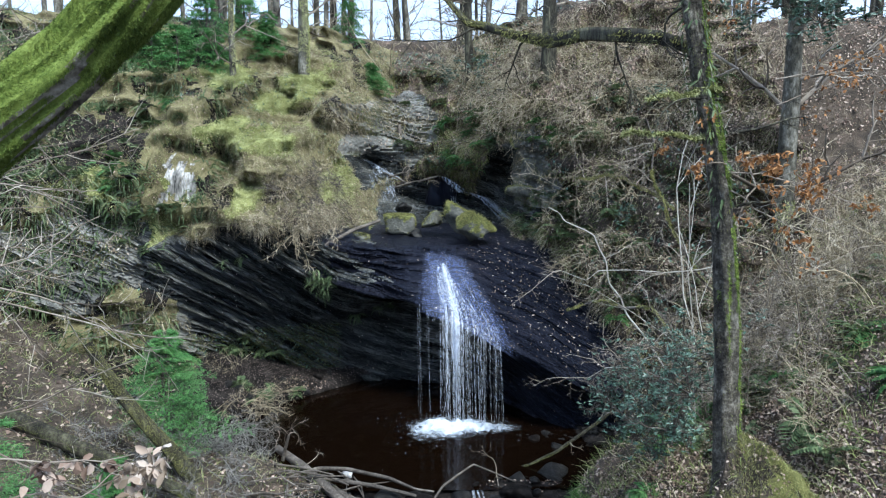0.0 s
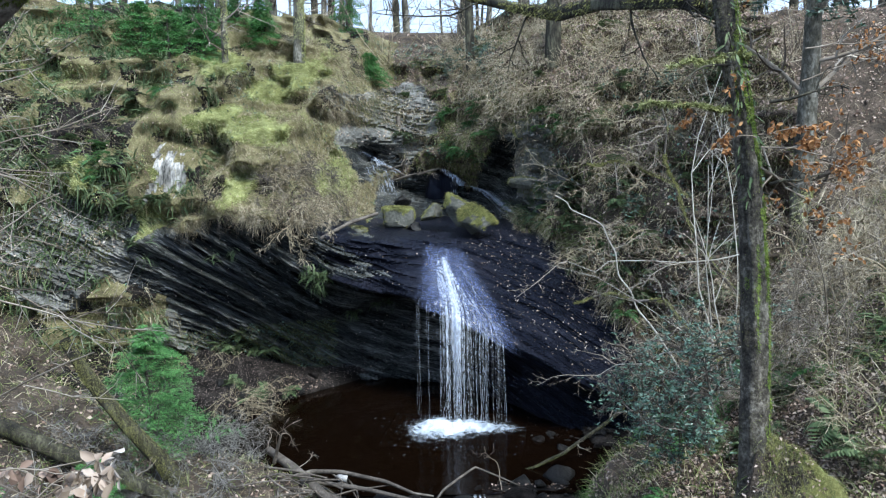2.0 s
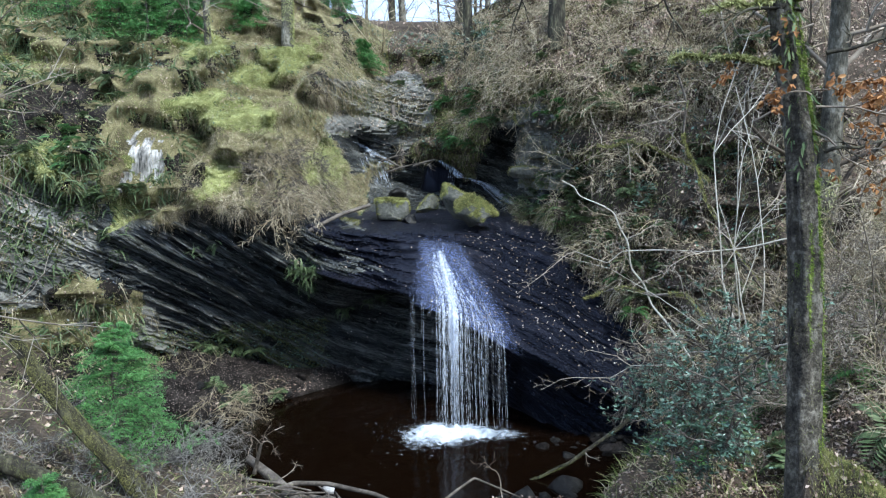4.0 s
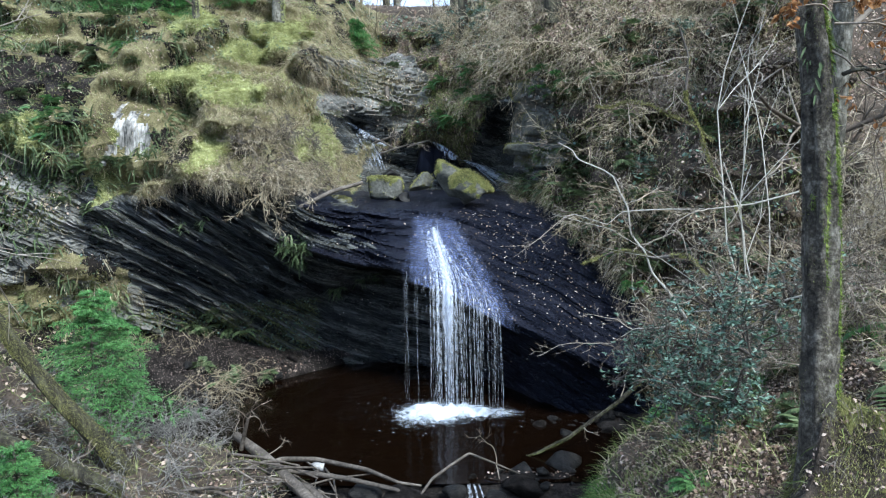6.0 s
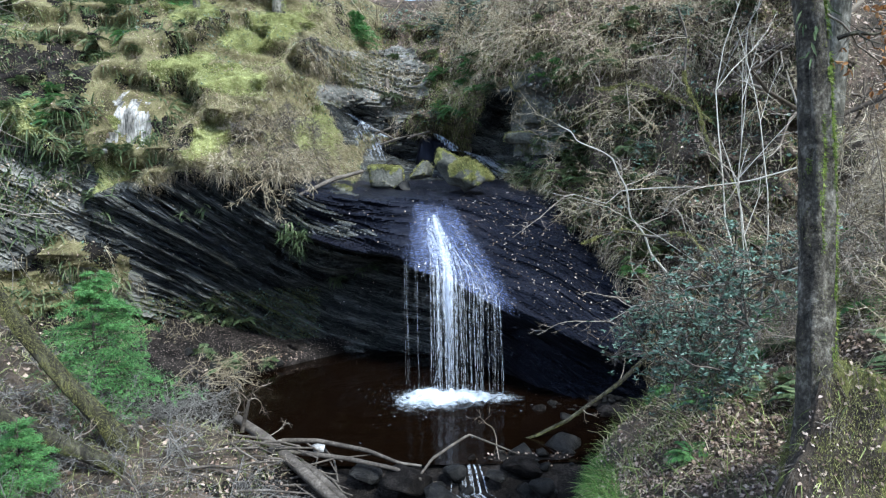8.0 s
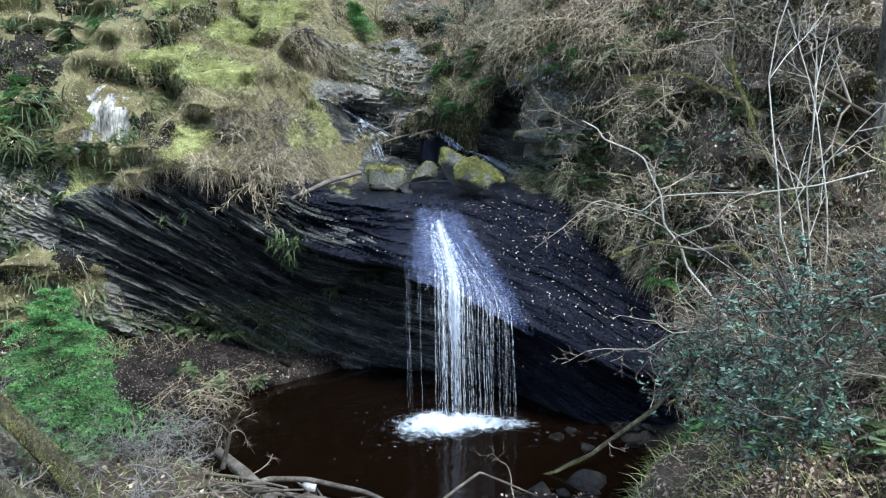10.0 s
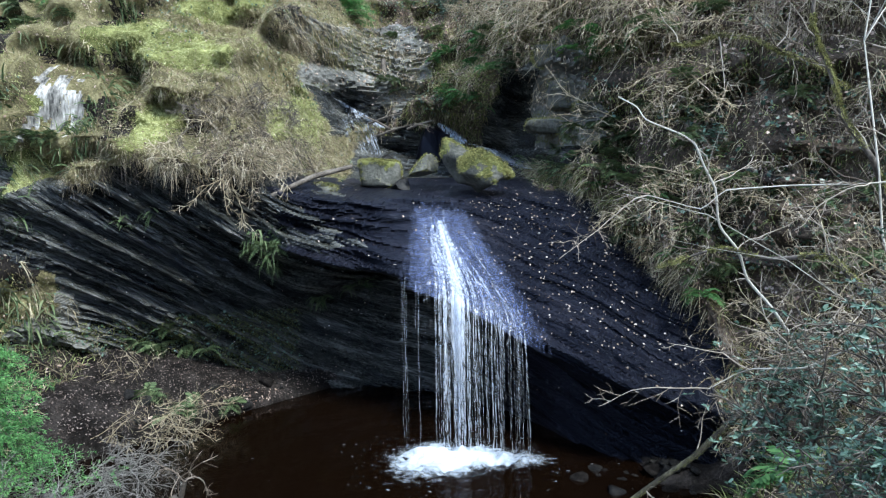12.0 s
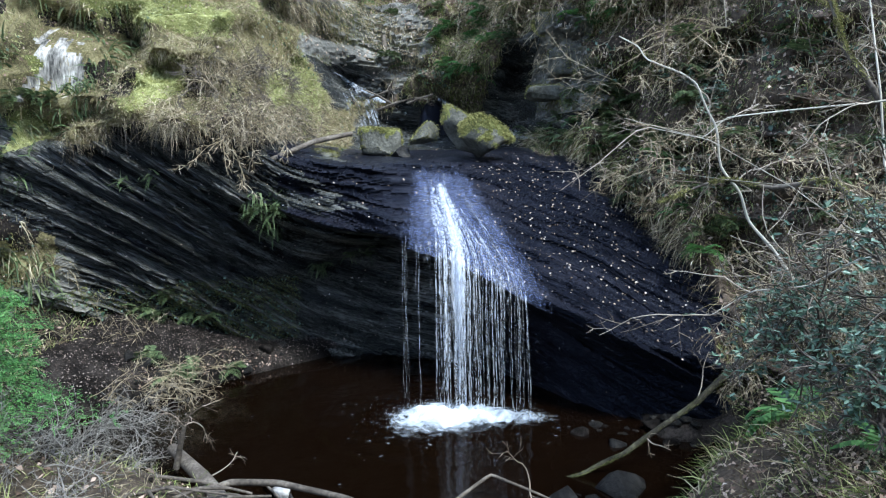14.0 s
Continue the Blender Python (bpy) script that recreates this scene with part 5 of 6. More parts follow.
moss_at = spots(wc, [(-4.4, 5.95, 0.9, 0.32), (-5.0, 6.3, 0.4, 0.3), (-6.15, 3.75, 0.26, 0.5), (-4.35, 4.75, 0.32, 0.5), (-3.7, 7.4, 0.5, 0.5), (-2.75, 4.9, 0.3, 0.5), (-5.3, 7.6, 0.6, 0.4), (-7.1, 5.0, 0.35, 0.4), (-4.2, 7.0, 0.6, 0.3), (-2.4, 6.0, 0.25, 0.4)])
moss_w = np.clip(moss_at * 1.3 + 0.45 * fbm(wx * 1.6, wy * 1.6, wz * 1.6, 4, 71) - 0.12, 0, 1) * turf
stuff("grass_tufts", tufts(*on_wall(turf & (moss_w < 0.42) & (wz < 8.8) & (wx > -5.3), 4200), 9, 0.04, (0.05, 0.20), (0.002, 0.0045), 0.1, 0.7, 1.5, 0.45), "straw", "pale straw-coloured grass hanging down the bank", "grass")
stuff("grass_tufts", tufts(*on_wall(turf & (moss_w < 0.42) & (wz < 8.8), 2600), 9, 0.05, (0.04, 0.13), (0.002, 0.005), 0.3, 0.6, 1.0, 0.5), "grass", "green grass on the mossy bank", "grass")
def weighted(w, n):
    k = rng.choice(len(w), n, p=w * warea / (w * warea).sum())
    return wc[k] + rng.uniform(-0.045, 0.045, (n, 3)) * (1, 0.3, 1), wnorm[k]


bank = bpy.data.objects["bank_mossy"].data          # the bank itself is moss where the moss is thick
bank.materials.append(M["dull_moss"])
bank.materials.append(M["lime"])
bank.materials.append(M["mud"])
bank.materials.append(M["moss"])
bank.materials.append(M["litter"])
overhang = spots(wc, [(-2.95, 4.1, 0.7, 0.55), (-3.95, 3.85, 0.5, 0.35), (-2.4, 6.4, 0.4, 0.4)])
bare = ((fbm(wx * 1.5, wy, wz * 1.5, 4, 97) > 0.02 + 0.35 * smooth(-6.2, -4.4, wx)) & (moss_w < 0.35))
# dark litter colour under the hanging grass, painted in as shade of its gaps
shade_gaps = (overhang + 0.3 * fbm(wx * 3, 0, wz * 3, 3, 99) > 0.5) & (moss_w < 0.5)
slot = np.where(LIME, 2, np.where(shade_gaps, 5, np.where(bare, 3, np.where(moss_w > 0.55, 4, (moss_w > 0.3).astype(np.int32)))))[~is_rock & (wx < -1.6)]
bank.polygons.foreach_set("material_index", slot.astype(np.int32))
stuff("moss_tufts", blades(*weighted(moss_w ** 1.3, 110000), (0.015, 0.055), (0.004, 0.009), 0.4, 0.6, 0.8, 0.6, 2), "moss", "feathery bright moss on the bank", "moss")
beard = spots(wc, [(-2.95, 4.15, 0.6, 0.5), (-3.95, 3.85, 0.4, 0.3), (-2.4, 6.5, 0.4, 0.35), (-3.3, 5.0, 0.5, 0.3)]) * turf
stuff("hanging_grass", blades(*weighted(beard ** 1.2, 5200), (0.08, 0.36), (0.002, 0.004), 0.0, 0.6, 1.4, 0.8, 4), "straw", "pale beard of dead grass hanging over the cliff", "grass")
stuff("rootlets", blades(*weighted(beard ** 1.5, 2200), (0.1, 0.45), (0.003, 0.006), 0.0, 0.7, 1.4, 0.7, 4), "dead_wood", "dark roots tangled in dead grass", "roots")
stuff("rootlets", blades(*weighted(beard ** 1.5, 1500), (0.2, 0.6), (0.002, 0.005), 0.1, 0.8, 1.3, 0.6, 4), "tan_twig", "thin pale roots and twigs hanging in dead grass", "roots")
brow_w = spots(wc, [(0.5, 5.85, 0.7, 0.25), (0.1, 6.3, 0.8, 0.4), (1.5, 6.6, 0.5, 0.3), (2.1, 4.0, 0.35, 0.4), (2.5, 3.4, 0.5, 0.4), (2.6, 5.9, 0.6, 0.25)]) * ~is_rock
stuff("hanging_grass", blades(*weighted(brow_w + 1e-9, 3600), (0.06, 0.22), (0.003, 0.006), 0.2, 0.8, 1.2, 0.5, 4), "grass", "green and pale grass hanging from the brow of the gully", "grass")
stuff("moss_tufts", blades(*weighted(brow_w + 1e-9, 14000), (0.02, 0.06), (0.004, 0.009), 0.2, 0.7, 0.8, 0.5, 2), "root_moss", "moss on the brow over the gully", "moss")
drape = turf & (wnorm[:, 2] < -0.2) & (wz < 8.6) & (wz > crest_w + 0.7)
stuff("hanging_grass", blades(*on_wall(drape, 1800), (0.05, 0.28), (0.0018, 0.004), -0.1, 0.6, 1.5, 0.7, 4), "straw", "dead grass draped under the hummocks of the bank", "grass")
stuff("strap_leaves", blades(*on_wall(drape & (wx < -4.6), 900), (0.12, 0.3), (0.006, 0.012), 0.0, 0.7, 1.5, 0.35, 4), "dull_fern", "dark strap-like leaves under the hummocks", "plants")
stuff("fine_grass", blades(*on_wall(turf & (moss_w < 0.6) & (wz < 8.8) & (overhang < 0.45), 50000), (0.03, 0.12), (0.0015, 0.003), 0.0, 0.6, 1.6, 0.6, 3), "straw", "fine dead grass matted over the mossy bank", "grass")
stuff("dead_leaves", litter(*on_wall(turf, 9000), (0.03, 0.06)), "brown_leaf", "fallen leaves caught in the mossy bank", "leaves")
stuff("dull_moss_tufts", blades(*on_wall(turf & (wz < 8.5) & (overhang < 0.45) & (fbm(wx * 2.2, wy, wz * 2.2, 3, 101) > -0.12), 90000), (0.015, 0.06), (0.002, 0.006), 0.2, 0.7, 0.9, 0.6, 2), "root_moss", "olive moss between the grass of the bank", "moss")
stuff("rootlets", blades(*on_wall(fringe, 700), (0.1, 0.5), (0.002, 0.004), -0.3, 0.6, 1.6, 0.6, 4), "dead_wood", "dark roots hanging over the cliff edge", "roots")
stuff("ivy_leaves", litter(*on_wall(turf & (fbm(wx * 1.1, 0, wz * 1.1, 3, 81) > 0.25), 3500), (0.03, 0.06), (0.6, 0.9), 0.6), "laurel", "small dark ivy leaves on the mossy bank", "plants")

earth = ~is_rock & (wx >= -1.7)
stuff("moss_tufts", blades(*on_wall(earth & (fbm(wx * 1.1, 3, wz * 1.1, 3, 103) > 0.05) & (wz < 9), 26000), (0.02, 0.07), (0.003, 0.007), 0.1, 0.7, 0.8, 0.5, 2), "green_moss", "green moss in patches on the earth bank", "moss")
upper = earth & (wz > 5.6) & (wz < 9.4) & (wx > 0.3)
stuff("dead_grass", tufts(*on_wall(upper, 4200), 7, 0.06, (0.10, 0.34), (0.003, 0.006), -0.2, 0.6, 1.5, 0.45), "straw", "dead grass and bracken trailing down the upper bank", "grass")
stuff("dead_leaves", litter(*on_wall(upper, 22000), (0.04, 0.08)), "brown_leaf", "brown leaf litter thick on the upper bank", "leaves")
stuff("dead_leaves", litter(*on_wall(earth & (wz < 9.3) & (wx > -3), 19000), (0.04, 0.075)), "brown_leaf", "brown fallen leaves on the steep bank", "leaves")
stuff("dead_grass", tufts(*on_wall(earth & (wz < 9), 3600), 7, 0.06, (0.08, 0.30), (0.002, 0.0045), -0.2, 0.6, 1.5, 0.45), "straw", "dead grass and bracken trailing down the bank", "grass")
stuff("grass_tufts", tufts(*on_wall(earth & (wz < 9), 2400), 8, 0.05, (0.06, 0.18), (0.002, 0.005), 0.1, 0.6, 1.2, 0.45), "grass", "green grass and moss on the earth bank", "grass")
brink = ~is_rock & (wx > 1.3) & (wx < 3.8) & (wz < crest_w + 0.9)
stuff("hanging_grass", blades(*on_wall(brink, 1200), (0.2, 0.55), (0.003, 0.006), -0.2, 0.8, 1.4, 0.35, 4), "straw", "dead grass hanging beside the slab", "grass")
far_left = ((wx < -6.0) & (wz > 1.2)) | ((wx < -5.2) & (wx > -7.5) & (wz > 4.2) & (wz < 7.5))
stuff("strap_leaves", blades(*on_wall(far_left & (fbm(wx * 1.2, 0, wz * 1.2, 3, 73) > -0.1), 7500), (0.18, 0.42), (0.012, 0.022), 0.1, 0.8, 1.3, 0.35, 4), "dull_fern", "dark green strap-like leaves drooping from the wall", "plants")
stuff("dead_grass", tufts(*on_wall(far_left, 500), 7, 0.04, (0.1, 0.35), (0.005, 0.009), -0.1, 0.7, 1.3, 0.4), "straw", "dead grass trailing down the mossy wall", "grass")
stuff("dull_moss_tufts", blades(*on_wall(earth & (fbm(wx * 1.4, 0, wz * 1.4, 4, 83) > -0.05), 30000), (0.03, 0.10), (0.004, 0.010), 0.1, 0.7, 0.8, 0.5, 2), "root_moss", "olive moss on the earth bank", "moss")
stuff("ivy_leaves", litter(*on_wall(earth & (fbm(wx * 0.9, 0, wz * 0.9, 3, 85) > 0.12), 5000), (0.045, 0.09), (0.55, 0.9), 0.6), "laurel", "dark green ivy and low leaves on the earth bank", "plants")
stuff("dead_leaves", litter(*on_wall(grey & (wz > 3.5), 1500), (0.04, 0.09), (0.5, 0.7), 0.5), "pale_leaf", "pale fallen leaves on the grey rock face", "leaves")
stuff("dull_moss_tufts", blades(*on_wall(grey & (fbm(wx * 2, 0, wz * 2, 4, 87) > 0.1), 14000), (0.02, 0.07), (0.004, 0.010), -0.1, 0.8, 0.8, 0.5, 2), "dull_moss", "thin moss on the grey rock", "moss")
stuff("hanging_grass", blades(*on_wall(grey & (fbm(wx * 1.5, 0, wz * 1.5, 4, 89) > 0.2), 5000), (0.1, 0.35), (0.003, 0.006), -0.2, 0.8, 1.3, 0.4), "straw", "dead grass hanging on the grey rock", "grass")
hang = [(-2.95, 2.95), (-2.8, 2.9), (-2.65, 2.95), (-2.75, 2.65), (-2.5, 2.85), (-2.85, 2.4), (-2.72, 2.42), (-2.2, 1.7), (-2.15, 1.62), (-1.6, 1.9), (-1.4, 1.95), (-1.3, 1.85), (-4.9, 3.2), (-4.5, 3.3)]
for x, z in hang:
    hp = np.array([[x, float(wall_y(x, z)) - 0.02, z]])
    thing("fern", mesh_from("fern", *tufts(hp, np.array([[0, -1.0, 0.1]]), 16, 0.05, (0.15, 0.36), (0.010, 0.018), 0.1, 0.8, 1.5, 0.3, 4), "dull_fern"), "pale green strap-leaved fern hanging from the wet cliff", "fern", group="ferns of the ravine")
shore_f = (ey > 13) & (ey < 17) & (ex < -1.4) & (ex > -6) & (ez > 0.0)
stuff("dead_leaves", litter(*on_ground(shore_f, 6000), (0.015, 0.04)), "wet_leaf", "dark leaves on the muddy shore under the cliff", "leaves")
foot_w = is_rock & (wx < -2.6) & (wx > -6.4) & (wz < 1.5) & (wz > 0.1) & (fbm(wx * 1.6, 0, wz * 1.6, 3, 105) > -0.1)
stuff("dull_moss_tufts", blades(*on_wall(foot_w, 16000), (0.015, 0.05), (0.003, 0.007), 0.0, 0.8, 0.8, 0.5, 2), "dull_moss", "dark green moss on the foot of the cliff", "moss")
stuff("ivy_leaves", litter(*on_wall(foot_w, 1400), (0.03, 0.07), (0.6, 0.9), 0.6), "laurel", "small dark leaves at the foot of the cliff", "plants")
# leaves stuck to the wet slab
slab = is_rock & (wx > 0.5) & (wx < 3.4) & (wz > knots(PLAN_X, LIP_Z, wx) + 0.1) & (wz < crest_w + 0.1)
stuff("dead_leaves", litter(*on_wall(slab, 700), (0.018, 0.045), (0.5, 0.8), 0.2), "pale_leaf", "small pale leaves stuck to the wet slab", "leaves")
stuff("dead_leaves", litter(*on_wall(is_rock & ~slab & (wz > 0.2) & (wnorm[:, 2] > 0.05), 700), (0.02, 0.05), (0.5, 0.8), 0.3), "pale_leaf", "scattered pale leaves on rock ledges", "leaves")

right_bank = (ex > 1.1) & (ey > 3) & (ey < 17) & (ez > 0.35) & (ex < 12)
far_right = (ex > 4) & (ey > 9) & (ey < 32) & (ex < 22)
stuff("dead_leaves", litter(*on_ground(far_right, 40000), (0.05, 0.10)), "brown_leaf", "leaf litter under the trees on the brink", "leaves")
stuff("dead_grass", blades(*on_ground(far_right, 16000), (0.15, 0.45), (0.004, 0.008), 0.3, 0.5, 1.1, 0.5), "straw", "dead grass under the trees on the brink", "grass")
stuff("dead_leaves", litter(*on_ground(right_bank, 46000), (0.03, 0.065)), "brown_leaf", "thick brown leaf litter on the leafy bank", "leaves")
near_bank = right_bank & (ey < 9.3) & (ex < 4.6)
stuff("dead_leaves", litter(*on_ground(near_bank, 22000), (0.025, 0.06), (0.4, 0.7), 0.6), "brown_leaf", "deep brown leaf litter round the foot of the tree", "leaves")
stuff("dead_leaves", litter(*on_ground(near_bank, 9000), (0.025, 0.055), (0.4, 0.7), 0.5), "wet_leaf", "dark rotting leaves round the foot of the tree", "leaves")
stuff("fine_grass", blades(*on_ground(near_bank, 14000), (0.05, 0.2), (0.0015, 0.003), 0.2, 0.5, 1.3, 0.6), "straw", "fine dead grass through the leaf litter", "grass")
stuff("dead_leaves", litter(*on_ground(right_bank, 2500), (0.03, 0.06)), "pale_leaf", "pale fallen leaves among the litter", "leaves")
stuff("grass_tufts", blades(*on_ground(right_bank & (vnoise(ex * 0.8, ey * 0.8, 0, 75) > -0.2), 20000), (0.1, 0.3), (0.003, 0.007), 0.5, 0.5, 0.9, 0.4), "grass", "green grass and rushes on the leafy bank", "grass")
stuff("dead_grass", blades(*on_ground(right_bank, 14000), (0.12, 0.35), (0.003, 0.006), 0.3, 0.5, 1.1, 0.5), "straw", "dead grass on the leafy bank", "grass")
verge = (ex > 0.95) & (ex < 0.75 + 0.13 * ey) & (ey > 7.2) & (ey < 11.2) & (ez > 0.3)
stuff("grass_tufts", blades(*on_ground(verge, 5000), (0.06, 0.28), (0.002, 0.005), 0.5, 0.5, 1.2, 0.65, 4), "lush", "lush green grass hanging over the bank's edge", "grass")
left_bank = (ex < -1.3) & (ey > 3) & ((ey < 12.6) | (ex < -5.6)) & (ey < 16) & (ez > 0.12) & (ex > -12)
stuff("dead_grass", blades(*on_ground(left_bank & ((ex < -4.8)), 14000), (0.10, 0.3), (0.004, 0.007), 0.4, 0.5, 1.2, 0.6), "straw", "pale dead grass on the grassy bank", "grass")
stuff("dead_grass", blades(*on_ground(left_bank & (ex > -5.2) & (ey < 11.6), 7000), (0.08, 0.3), (0.002, 0.004), 0.3, 0.5, 1.2, 0.7), "straw", "matted dead grass between brushwood", "grass")
stuff("grass_tufts", blades(*on_ground(left_bank, 15000), (0.1, 0.25), (0.003, 0.006), 0.5, 0.5, 0.9, 0.5), "grass", "green grass on the grassy bank", "grass")
stuff("dead_leaves", litter(*on_ground(left_bank & ((ey < 12) | (ex < -5.5)), 5000), (0.05, 0.09)), "brown_leaf", "brown leaf litter on the grassy bank", "leaves")
stuff("dead_leaves", litter(*on_ground((ex > -4.5) & (ex < 2.5) & (ey > 8) & (ey < 16) & (ez > -0.02) & (ez < 0.4), 1500), (0.03, 0.06)), "brown_leaf", "brown leaves on the wet stones", "leaves")
stuff("dead_leaves", litter(*on_ground((ey > 18) & (ey < 45) & (np.abs(ex) < 30), 16000), (0.1, 0.2)), "brown_leaf", "leaf litter of the wood behind", "leaves")


# ------------------------------------------------------------------ ferns
def frond_mesh(length, mat, seed):
    g = np.random.default_rng(seed)
    t = np.linspace(0, 1, 15)
    rachis = np.stack([0 * t, length * (t - 0.12 * t ** 3), length * (0.75 * t - 0.95 * t ** 2)], -1)
    pieces = [tube(rachis, np.linspace(0.004, 0.001, 15), 3)]
    p, d, q = [], [], []
    for i in range(1, 15):
        for s in (-1, 1):
            p.append(rachis[i])
            d.append((s, 0.45, -0.25 + g.normal(0, 0.1)))
            q.append((0, -0.2, 1))
    w = length * 0.30 * np.repeat(np.sin(np.pi * (0.12 + 0.86 * t[1:])) ** 0.8, 2) + 0.01
    n = len(p)
    d_, q_ = unit(np.array(d)), np.array(q, float)
    p_, s_ = np.array(p), unit(np.cross(unit(np.array(d)), np.array(q, float)))
    ww = (w * 0.13 + 0.004)[:, None]
    v = np.stack([p_ - s_ * ww, p_ + d_ * w[:, None] * 0.5 - s_ * ww, p_ + d_ * w[:, None], p_ + d_ * w[:, None] * 0.5 + s_ * ww], 1).reshape(-1, 3)
    pieces.append((v, np.arange(n * 4).reshape(n, 4)))
    return mesh_from("frond", *join_arrays(pieces), mat)


FRONDS = {m: [frond_mesh(0.5, m, 5 + i) for i in range(3)] for m in ("fern", "dull_fern")}


def fern(at, size, mat, label, fronds=8, face=None):
    top = tagged(new("fern"), label, "fern", "ferns of the ravine")
    top.matrix_world = pose(*at)
    for i in range(fronds):
        yaw = rng.uniform(0, 360) if face is None else face + rng.uniform(-100, 100)
        ob = part("frond", FRONDS[mat][i % 3], top)
        ob.matrix_local = pose(0, 0, 0, rng.uniform(-25, 30), rng.uniform(-15, 15), yaw) @ Matrix.Scale(size * rng.uniform(0.7, 1.2), 4)


def wall_ferns(places, mat, label, fronds=8):
    for x, z, s in places:
        fern((x, float(wall_y(x, z)) - 0.03, z), s, mat, label, fronds, 180)


wall_ferns([(0.55, 5.5, 0.95), (0.3, 5.45, 0.85), (0.75, 5.4, 0.8), (0.15, 5.7, 0.7), (1.0, 5.2, 0.6)], "fern", "fresh green fern on the gully bank")
wall_ferns([(-7.0, 5.3, 1.1), (-6.8, 5.0, 1.0), (-7.1, 5.6, 0.9), (-6.3, 6.9, 0.9)], "fern", "bright green fern on the mossy wall")
wall_ferns([(-2.75, 2.75, 0.9), (-2.8, 2.35, 0.7), (-2.55, 2.7, 0.8), (-2.95, 2.7, 0.7), (-2.2, 1.65, 0.7), (-1.55, 1.85, 0.5), (-1.3, 2.0, 0.4)], "dull_fern", "small pale fern growing from the dark cliff", 6)
wall_ferns([(float(x), float(z), float(s)) for x, z, s in zip(rng.uniform(2.6, 3.9, 16), rng.uniform(2.0, 5.0, 16), rng.uniform(0.4, 0.75, 16))], "dull_fern", "green hanging fern beside the slab")
wall_ferns([(float(x), float(z), float(s)) for x, z, s in zip(rng.uniform(1.75, 3.3, 30), rng.uniform(3.6, 4.7, 30), rng.uniform(0.4, 0.7, 30))], "dull_fern", "green hanging fern on the ledges beside the gully")
wall_ferns([(2.6, 5.75, 0.9), (2.9, 5.8, 0.8), (2.35, 5.9, 0.7), (2.2, 4.1, 0.5), (2.9, 3.9, 0.5)], "fern", "fresh green fern on the ledges beside the gully")
wall_ferns([(-4.9, 0.95, 1.0), (-4.55, 0.85, 0.8), (-5.2, 1.05, 0.8), (-4.2, 0.8, 0.6), (-4.75, 1.25, 0.6)], "dull_fern", "green fern at the mossy foot of the cliff")
wall_ferns([(float(x), float(z), float(s)) for x, z, s in zip(rng.uniform(2.7, 5.2, 34), rng.uniform(2.4, 5.2, 34), rng.uniform(0.5, 0.85, 34))], "dull_fern", "green fern among brambles on the steep bank")
wall_ferns([(float(x), float(z), float(s)) for x, z, s in zip(rng.uniform(-0.2, 1.1, 9), rng.uniform(5.85, 6.7, 9), rng.uniform(0.6, 0.9, 9))], "fern", "fresh green fern on the brow over the gully")
wall_ferns([(2.5, 3.6, 0.6), (3.3, 2.7, 0.7), (3.45, 2.2, 0.8), (2.4, 6.3, 0.9), (2.7, 6.0, 1.0), (3.1, 3.5, 0.6)], "fern", "green fern on the bank beside the slab")
wall_ferns([(float(x), float(z), float(s)) for x, z, s in zip(rng.uniform(-7.8, -5.4, 22), rng.uniform(3.4, 7.6, 22), rng.uniform(0.5, 0.9, 22))], "dull_fern", "dark drooping fern on the mossy wall")
wall_ferns([(float(x), float(z), float(s)) for x, z, s in zip(rng.uniform(-1.2, 5.5, 26), rng.uniform(5.8, 8.6, 26), rng.uniform(0.6, 1.0, 26))], "dull_fern", "green fern among leaves on the upper bank")


def ground_ferns(places, mat, label, fronds=9):
    for x, y, s in places:
        fern((x, y, float(ground_z(np.array(x), np.array(y)))), s, mat, label, fronds)


ground_ferns([(-4.2, 14.6, 0.8), (-3.9, 14.9, 0.9), (-4.6, 14.8, 0.8), (-3.5, 15.3, 0.7)], "dull_fern", "young green fern at the cliff's foot")
ground_ferns([(2.55, 6.6, 0.5), (2.3, 6.9, 0.35), (2.45, 7.9, 0.6), (2.1, 6.5, 0.3), (4.6, 8.5, 1.1), (5.2, 8.2, 0.9), (3.6, 9.2, 1.0), (4.4, 10.2, 1.0), (3.3, 10.6, 1.0), (4.9, 7.0, 0.8), (5.5, 10, 1.1), (4.0, 12.2, 1.0), (3.0, 8.9, 0.9)], "fern", "green fern among leaf litter on the leafy bank")
ground_ferns([(float(x), float(y), 0.9) for x, y in zip(rng.uniform(3.2, 7, 36), rng.uniform(6.6, 13, 36))], "dull_fern", "dull green fern on the leafy bank")


# ------------------------------------------------------------------ twiggy shrubs
def shrub(at, direction, stems, length, radius, label, mat="twig", kids=6, depth=2, sag=0.02, spread=0.75, wild=0.14, least=0.003, scatter=0.4, gather=None):
    if gather is not None:      # too far and too many to tell apart: only the lines
        for i in range(stems):
            branching(np.array(at, float) + rng.normal(0, 0.12, 3) * (1, 1, 0.2), np.array(direction, float) + rng.normal(0, scatter, 3), length * rng.uniform(0.6, 1.15),
                      radius * rng.uniform(0.6, 1.2), depth, kids, wild, sag, spread, 0.5, 4, gather, least=least)
        return None
    top = tagged(new("shrub"), label, "shrub", "leafless shrubs")
    for i in range(stems):
        out = []
        d = np.array(direction, float) + rng.normal(0, scatter, 3)
        s = np.array(at, float) + rng.normal(0, 0.12, 3) * (1, 1, 0.2)
        branching(s, d, length * rng.uniform(0.6, 1.15), radius * rng.uniform(0.6, 1.2), depth, kids, wild, sag, spread, 0.5, 4, out, least=least)
        part("stem", mesh_from("stem", *bake(out), mat), top)
    return top


